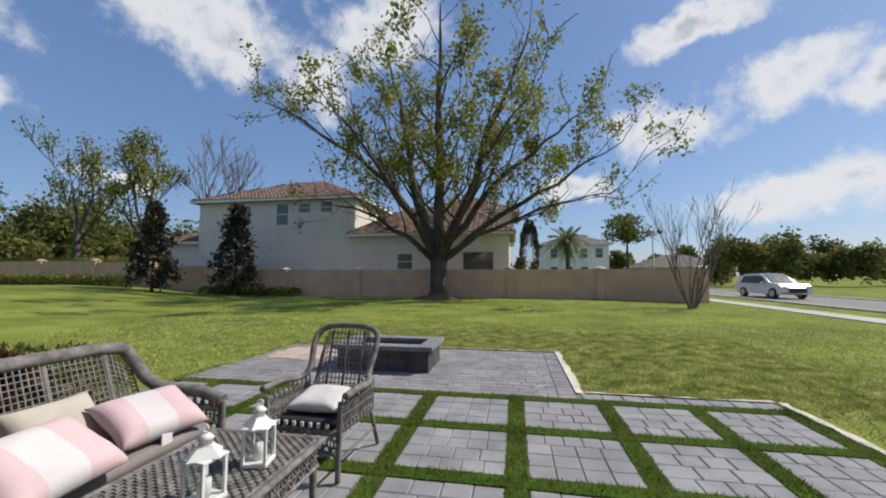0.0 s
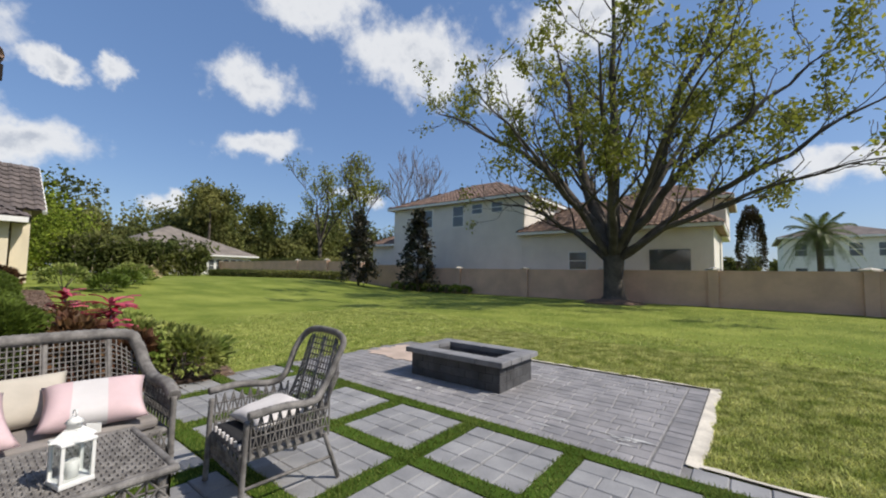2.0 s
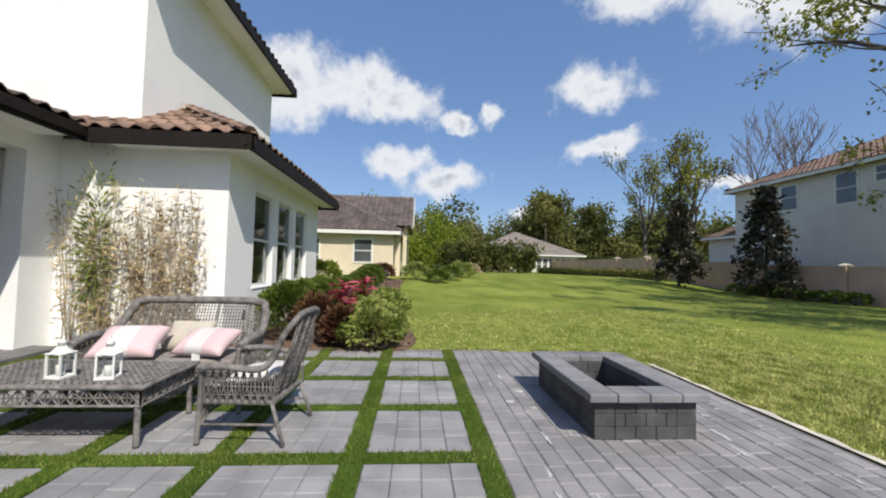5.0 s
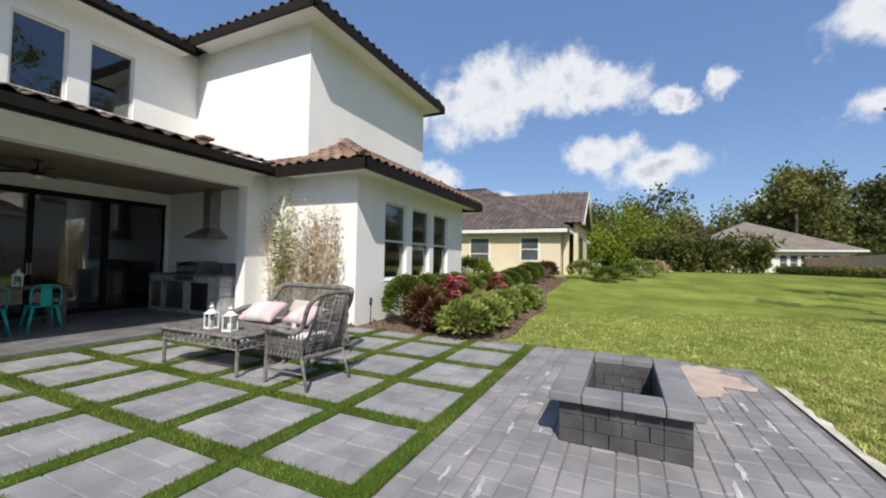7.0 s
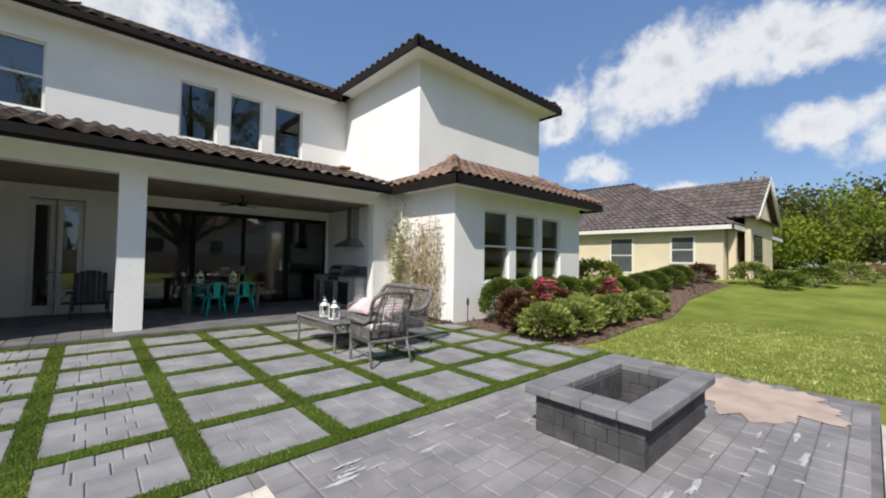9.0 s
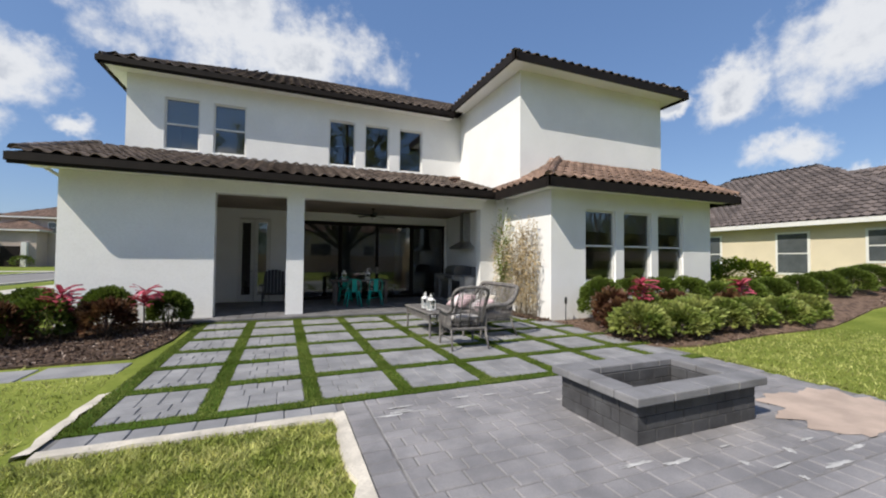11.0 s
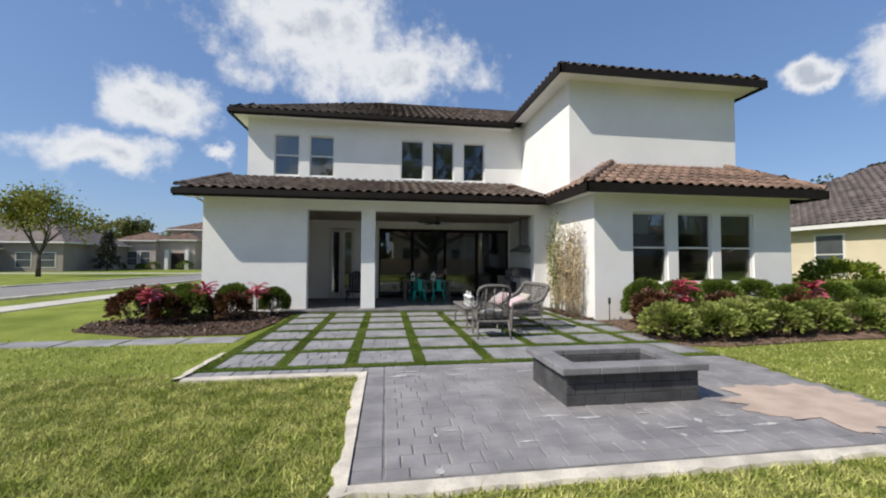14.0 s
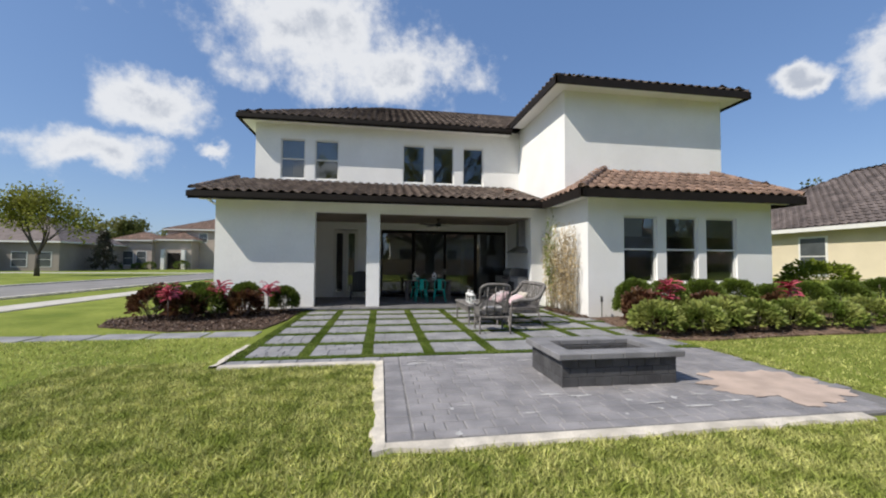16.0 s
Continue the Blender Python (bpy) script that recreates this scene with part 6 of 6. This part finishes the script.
car = thing("car", "white compact SUV on the street", "car", (17.5, 30.8, -0.02), -84)
prof = [(-2.2, 0.42), (-2.28, 0.75), (-2.2, 1.05), (-1.95, 1.45), (-1.5, 1.62), (-0.2, 1.66), (0.35, 1.58), (1.05, 1.08), (1.95, 0.95), (2.2, 0.75), (2.25, 0.45), (2.0, 0.3), (-2.0, 0.3)]
bm = bmesh.new()
rings = []
for y, k in ((-0.92, 0.0), (-0.9, 1), (0.9, 1), (0.92, 0.0)):
    rings.append([bm.verts.new((x * (1 if k else 0.985), y * (1 - 0.22 * max(0, (z - 0.95) / 0.7)), z if k else z * 0.99)) for x, z in prof])
for a, b in zip(rings, rings[1:]):
    for k in range(len(prof)):
        bm.faces.new((a[k], a[(k + 1) % len(prof)], b[(k + 1) % len(prof)], b[k]))
bm.faces.new(rings[0]), bm.faces.new(rings[-1][::-1])
bmesh.ops.recalc_face_normals(bm, faces=bm.faces)
part("body", bm, CAR_PAINT, car)
for s in (-1, 1):
    bm = bmesh.new()
    for x0, x1, t0, t1 in ((-1.7, -0.75, -1.4, -0.75), (-0.65, 0.75, -0.65, 0.25)):
        vs = [bm.verts.new(p) for p in ((x0, s * 0.925, 1.0), (x1, s * 0.925, 1.0), (t1, s * 0.80, 1.5), (t0, s * 0.80, 1.5))]
        vs2 = [bm.verts.new((v.co.x, v.co.y - s * 0.06, v.co.z)) for v in vs]
        bm.faces.new(vs), bm.faces.new(vs2[::-1])
        for k in range(4):
            bm.faces.new((vs[k], vs2[k], vs2[(k + 1) % 4], vs[(k + 1) % 4]))
    bmesh.ops.recalc_face_normals(bm, faces=bm.faces)
    part("side_window", bm, PANE_DARK, car)
    part("headlight", bevel_box(1.98, 2.24, s * 0.72 - 0.14, s * 0.72 + 0.14, 0.72, 0.84, 0.03), STEEL, car)
    part("mirror", bevel_box(0.55, 0.72, s * 1.0 - 0.09, s * 1.0 + 0.09, 1.0, 1.13, 0.03), CAR_PAINT, car)
    for x in (-1.38, 1.4):
        wheel(car, x, s * 0.86)
bm = box(bmesh.new(), -0.46, 0.46, -0.68, 0.68, -0.02, 0.02, pose(0.72, 0, 1.35, 0, 35.5, 0))
part("windscreen", bm, PANE_DARK, car)
part("grille", bevel_box(2.2, 2.27, -0.55, 0.55, 0.42, 0.68, 0.02), BLACK_METAL, car)

lamp = thing("street_lamp", "black street lamp with a lantern head", "street lamp", (13.9, 42.8, 0))
part("pole", tube(bmesh.new(), [(0, 0, -0.1), (0, 0, 0.6), (0, 0, 0.62), (0, 0, 5.8)], [0.14, 0.12, 0.07, 0.05], 10), BLACK_METAL, lamp)
part("arm", tube(bmesh.new(), smooth_path([(0, 0, 5.7), (0.2, 0, 6.2), (0.55, 0, 6.3), (0.7, 0, 6.1)]), 0.03, 6), BLACK_METAL, lamp)
part("head", tube(bmesh.new(), [(0.7, 0, 6.15), (0.7, 0, 6.0), (0.7, 0, 5.75), (0.7, 0, 5.7)], [0.05, 0.28, 0.2, 0.08], 12), BLACK_METAL, lamp)
copy_thing(lamp, pose(13.9, 20 + 47, 0, 0, 0, 0))


# ---- terrace ----
COLS = [2.93, 1.97, 1.0, 0.0, -1.05, -2.08, -3.1, -4.1, -4.75]
ROWS_Y = [4.97, 3.97, 2.98, 2.0, 1.02, 0.03, -0.92]
STRIP = 0.085


def slab_mesh(name, w0, d0, h, material, r=0.008):
    """A paver w0 by d0 with a bevelled top edge, its top at z 0."""
    x, y = w0 / 2, d0 / 2
    vs = [(sx * x, sy * y, -h) for sx, sy in ((-1, -1), (1, -1), (1, 1), (-1, 1))] + [(sx * x, sy * y, -r) for sx, sy in ((-1, -1), (1, -1), (1, 1), (-1, 1))] + \
         [(sx * (x - r), sy * (y - r), 0) for sx, sy in ((-1, -1), (1, -1), (1, 1), (-1, 1))]
    fs = [(8, 9, 10, 11)]
    for a in (0, 4):
        fs += [(a + i, a + (i + 1) % 4, a + 4 + (i + 1) % 4, a + 4 + i) for i in range(4)]
    return vs, fs, raw_mesh(name, vs, fs, material)


PAVERS = {}


class Paving:
    """Pavers of a paved area: the first as parts of their own, the rest joined."""

    def __init__(self, parent, material, limit=300, name="paver"):
        self.parent, self.material, self.limit, self.count, self.name = parent, material, limit, 0, name
        self.verts, self.faces = [], []

    def lay(self, x0, x1, y0, y1, z=0.0, h=0.05, near=True):
        key = (round(x1 - x0, 2), round(y1 - y0, 2), self.material.name)
        if key not in PAVERS:
            PAVERS[key] = slab_mesh("paver", key[0] - 0.007, key[1] - 0.007, h, self.material)
        vs, fs, me = PAVERS[key]
        rnd = random.Random(int(x0 * 977 + y0 * 7919))
        m = pose((x0 + x1) / 2, (y0 + y1) / 2, z + rnd.uniform(-0.003, 0.003), rnd.uniform(-0.2, 0.2), rnd.uniform(-0.2, 0.2), rnd.uniform(-0.4, 0.4))
        if near and self.count < self.limit:
            ob = new(self.name, me)
            ob.matrix_basis, ob.parent = m, self.parent
            self.count += 1
        else:
            k = len(self.verts)
            self.verts += [tuple(m @ Vector(p)) for p in vs]
            self.faces += [tuple(k + i for i in f) for f in fs]

    def finish(self):
        if self.verts:
            tagged(part(self.name + "s", raw_mesh("pavers", self.verts, self.faces, self.material), None, self.parent), "", "", "", "stuff")


terrace = thing("terrace", "grey paver squares set in strips of green turf", "terrace", kind="structure")
part("terrace_base", box(bmesh.new(), -4.85, 3.03, -1.1, 5.3, -0.12, -0.011), SAND, terrace)
grid = Paving(terrace, PAVER_GRID)
rnd = random.Random(4)


def fill(paving, x0, x1, y0, y1, near, courses=4):
    """Random-coursed pavers over one rectangle."""
    dy = (y1 - y0) / courses
    for j in range(courses):
        n = rnd.choice((3, 4, 4, 5)) if x1 - x0 > 0.6 else rnd.choice((1, 2, 2))
        cuts = [x0 + (x1 - x0) * i / n for i in range(n + 1)]
        for a, b in zip(cuts, cuts[1:]):
            paving.lay(a, b, y0 + j * dy, y0 + (j + 1) * dy, near=near)


for j, (ya, yb) in enumerate(zip(ROWS_Y, ROWS_Y[1:])):
    for xa, xb in zip(COLS, COLS[1:]):
        fill(grid, xb + STRIP, xa - STRIP, yb + STRIP, ya - STRIP, j < 4)
fill(grid, 1.95, 2.9, -1.15, -1.0, False, 1), fill(grid, -4.6, 1.9, -1.15, -1.0, False, 1)
for i in range(9):
    grid.lay(0.8 + 0.24 * i, 1.04 + 0.24 * i, 5.06, 5.3, near=False)
grid.finish()


def blades(name, spots, height, material, parent, label, seed=3, width=0.006, lean=0.5):
    """Grass as single bent blades rising from spots (an n by 3 array)."""
    rng = np.random.default_rng(seed)
    n = len(spots)
    ang = rng.uniform(0, 2 * np.pi, n)
    h = height * rng.uniform(0.5, 1.25, n)
    side = np.stack([np.cos(ang), np.sin(ang), np.zeros(n)], 1) * (width * rng.uniform(0.6, 1.4, n))[:, None]
    tip = rng.normal(scale=lean, size=(n, 3)) * h[:, None]
    tip[:, 2] = h
    v = np.stack([spots - side, spots + side, spots + tip], 1).reshape(-1, 3)
    f = np.arange(n * 3).reshape(-1, 3)
    return tagged(part(name, raw_mesh(name, v.tolist(), f.tolist(), material), None, parent), label, "" if parent else "grass", "", "stuff")


rng = np.random.default_rng(11)
strips = [(x - STRIP + 0.004, x + STRIP - 0.004, -1.0, 5.05) for x in COLS[:-1]] + [(-4.8, 3.01, y - STRIP + 0.004, y + STRIP - 0.004) for y in ROWS_Y]
bm = bmesh.new()
pts = []
for i, (x0, x1, y0, y1) in enumerate(strips):
    box(bm, x0, x1, y0, y1, -0.05, 0.002 if i < len(COLS) - 1 else 0.006)
    n = int((x1 - x0) * (y1 - y0) * 5200)
    pts.append(np.stack([rng.uniform(x0 - 0.012, x1 + 0.012, n), rng.uniform(y0 - 0.012, y1 + 0.012, n), np.full(n, 0.0)], 1))
part("turf_strips", bm, TURF_BED, terrace, "bright green turf strips")
blades("turf", np.concatenate(pts), 0.03, TURF, terrace, "short green turf blades", 5, 0.004)

# fire-pit paving, with a chamfered far corner
pad = thing("fire_pit_pad", "charcoal paver pad with worn white scuffs", "paving", kind="structure")
part("pad_base", box(bmesh.new(), -4.75, 0.76, 5.07, 8.0, -0.12, -0.009), SAND, pad)
area = Paving(pad, PAVER)
y = 5.06
row = 0
while y < 7.9:
    d = (0.16, 0.18, 0.14)[row % 3]
    x = 0.51
    area.lay(0.52, 0.74, y, y + d)
    while x > -4.85:
        wdt = rnd.choice((0.18, 0.22, 0.26)) if x < 0.5 or row % 2 else 0.12
        x0 = x - wdt
        if not (x0 < -4.2 and y > 7.2 and (-4.2 - x0) + (y - 7.2) > 0.75):
            if x0 > -4.95 + 0.1:
                area.lay(x0, min(x, 0.51), y, y + d, near=(-2.6 < x < 0.6))
        x = x0
    row += 1
    y += d
area.finish()
# pale haunching along the open edges
for i, (x0, x1, y0, y1) in enumerate(((0.75, 0.85, 5.3, 8.06), (-3.9, 0.85, 8.0, 8.1), (0.85, 3.0, 5.31, 5.39), (3.03, 3.12, 3.9, 5.33))):
    bm = bmesh.new()
    n = max(2, int(max(x1 - x0, y1 - y0) / 0.15))
    rr = random.Random(i)
    lv = []
    for k in range(n + 1):
        s = k / n
        j0, j1 = rr.uniform(-0.025, 0.02), rr.uniform(-0.03, 0.03)
        if y1 - y0 > x1 - x0:
            yy = y0 + (y1 - y0) * s
            lv.append([bm.verts.new((x0 + (j0 if i == 3 else 0), yy, 0.012)), bm.verts.new((x1 + j1, yy, rr.uniform(-0.01, 0.006))), bm.verts.new((x1 + j1 + 0.02, yy, -0.06))])
        else:
            xx = x0 + (x1 - x0) * s
            lv.append([bm.verts.new((xx, y0, 0.012)), bm.verts.new((xx, y1 + j1, rr.uniform(-0.01, 0.006))), bm.verts.new((xx, y1 + j1 + 0.02, -0.06))])
    for a, b in zip(lv, lv[1:]):
        for q in range(2):
            bm.faces.new((a[q], a[q + 1], b[q + 1], b[q]))
    bmesh.ops.recalc_face_normals(bm, faces=bm.faces)
    part("concrete_edge", bm, CONCRETE, pad, "rough pale concrete edging")


def patch(name, cx, cy, rx, ry, z, material, label, category, seed=1, n=48, rough=0.3):
    """A thin spread of loose material with a ragged outline."""
    bm = bmesh.new()
    mid = bm.verts.new((cx, cy, z))
    ring = []
    for k in range(n):
        a = 2 * math.pi * k / n
        q = 1 + rough * (noise.noise((math.cos(a) * 2.2, math.sin(a) * 2.2, seed)) + 0.5 * noise.noise((math.cos(a) * 6, math.sin(a) * 6, seed + 7)))
        ring.append(bm.verts.new((cx + rx * q * math.cos(a), cy + ry * q * math.sin(a), z - 0.004)))
    for k in range(n):
        bm.faces.new((mid, ring[k], ring[(k + 1) % n]))
    return single(name, bm, material, label, category, "", "structure")


patch("sand_spill", -3.9, 7.1, 0.75, 0.62, 0.011, SPILL, "pinkish sand spilled over the pavers", "sand", 3, 80, 0.45)
rs = random.Random(21)
for i in range(34):
    x, y, r = rs.uniform(-3.2, 0.5), rs.choice((rs.uniform(5.3, 5.8), rs.uniform(7.0, 7.9), rs.uniform(7.0, 7.9))), rs.uniform(0.025, 0.06)
    sx, sy = (2.4, 0.35) if i % 3 else (0.6, 0.9)
    patch("mortar_scuff", x, y, r * sx, r * sy, 0.008, SCUFF, "whitish mortar scuff on the pavers", "stain", i, 20, 1.0)

# porch floor pavers
porch = Paving(bpy.data.objects["porch_floor"], PORCH_FLOOR, 0, "floor_paver")
y = PB - 0.02
while y < GY + 0.3:
    x = PX + 0.26 + (0.15 if int(y * 10) % 2 else 0)
    while x < 3.3:
        porch.lay(x, x + 0.3, y, y + 0.2, FLOOR)
        x += 0.3
    y += 0.2
porch.finish()

# fire pit
pit = thing("fire_pit", "low rectangular fire pit of dark stone blocks with a charcoal cap", "fire pit", (-2.07, 6.4, 0))
PW, PD, CH = 0.755, 0.455, 0.11
brick_meshes = {}
for course in range(3):
    z0 = course * CH
    for side in range(4):
        horizontal = side % 2 == 0
        half, off = (PW, PD) if horizontal else (PD, PW)
        off -= 0.09
        n = 7 if horizontal else 3
        lo, hi = (-half, half) if horizontal else (-half + 0.18, half - 0.18)
        cuts = [lo + (hi - lo) * min(1, max(0, (k - (0.5 if course % 2 else 0)) / n)) for k in range(n + 2)]
        for a, b in zip(cuts, cuts[1:]):
            if b - a < 0.03:
                continue
            key = (round(b - a, 3))
            if key not in brick_meshes:
                brick_meshes[key] = mesh_of("stone_block", bevel_box(-(b - a) / 2 + 0.003, (b - a) / 2 - 0.0025, -0.09, 0.09, 0.002, CH - 0.0015, 0.004, 1), PIT_STONE)
            ob = part("stone_block", brick_meshes[key], None, pit)
            c, sgn = (a + b) / 2, (1 if side < 2 else -1)
            ob.matrix_basis = pose(c, sgn * off, z0) if horizontal else pose(sgn * off, c, z0, 0, 0, 90)
CZ = 3 * CH
for side in range(4):
    sgn = 1 if side < 2 else -1
    if side % 2 == 0:
        cuts = [-PW - 0.07 + (2 * PW + 0.14) * k / 4 for k in range(5)]
        for a, b in zip(cuts, cuts[1:]):
            part("cap_stone", bevel_box(a + 0.002, b - 0.002, sgn * (PD - 0.17) if sgn > 0 else -PD - 0.07, PD + 0.07 if sgn > 0 else -(PD - 0.17), CZ, CZ + 0.075, 0.012), PIT_CAP, pit)
    else:
        lo = -(PD - 0.172)
        for a, b in ((lo, 0), (0, -lo)):
            part("cap_stone", bevel_box(PW - 0.17 if sgn > 0 else -PW - 0.07, PW + 0.07 if sgn > 0 else -(PW - 0.17), a + 0.002, b - 0.002, CZ, CZ + 0.075, 0.012), PIT_CAP, pit)
part("pit_floor", box(bmesh.new(), -PW + 0.2, PW - 0.2, -PD + 0.2, PD - 0.2, 0.0, 0.06), ASH, pit, "ash-grey pit floor")

# stepping stones beside the planting bed
steps = []
for i in range(6):
    m = pose(3.75 + 1.0 * i, 2.62 + 0.02 * i, -0.028, 0, 0, rnd.uniform(-4, 4))
    if not steps:
        s0 = tagged(part("stepping_stone", bevel_box(-0.47, 0.47, -0.28, 0.28, -0.06, 0.008, 0.015), PAVER_GRID), "flat grey stepping stone set in the lawn", "stepping stone", "stepping stones")
        s0.matrix_basis = m
        steps.append(s0)
    else:
        steps.append(copy_thing(s0, m))

# lawn grass near the walk
def lawn_spots(n, x0, x1, y0, y1, seed):
    r = np.random.default_rng(seed)
    p = np.stack([r.uniform(x0, x1, n), r.uniform(y0, y1, n), np.full(n, -0.035)], 1)
    x, y = p[:, 0], p[:, 1]
    keep = ~((x > -4.9) & (x < 0.87) & (y > 4.9) & (y < 8.12)) & ~((x > -4.9) & (x < 3.25) & (y < 5.4))
    keep &= ~((x < -4.0) & (y < 4.3)) & ~((x > 3.2) & (y < 2.3)) & ~((x > 3.3) & (x < 9.4) & (y > 2.32) & (y < 2.98)) & (x < 11.3)
    return p[keep]


blades("lawn_grass", np.concatenate([lawn_spots(210000, -5, 5, 5, 11, 1), lawn_spots(110000, -12, 11, 2.2, 13, 2), lawn_spots(60000, -24, 11, 4, 24, 3)]), 0.045, BLADE, None, "short sunlit lawn grass", 9, 0.007, 0.65)
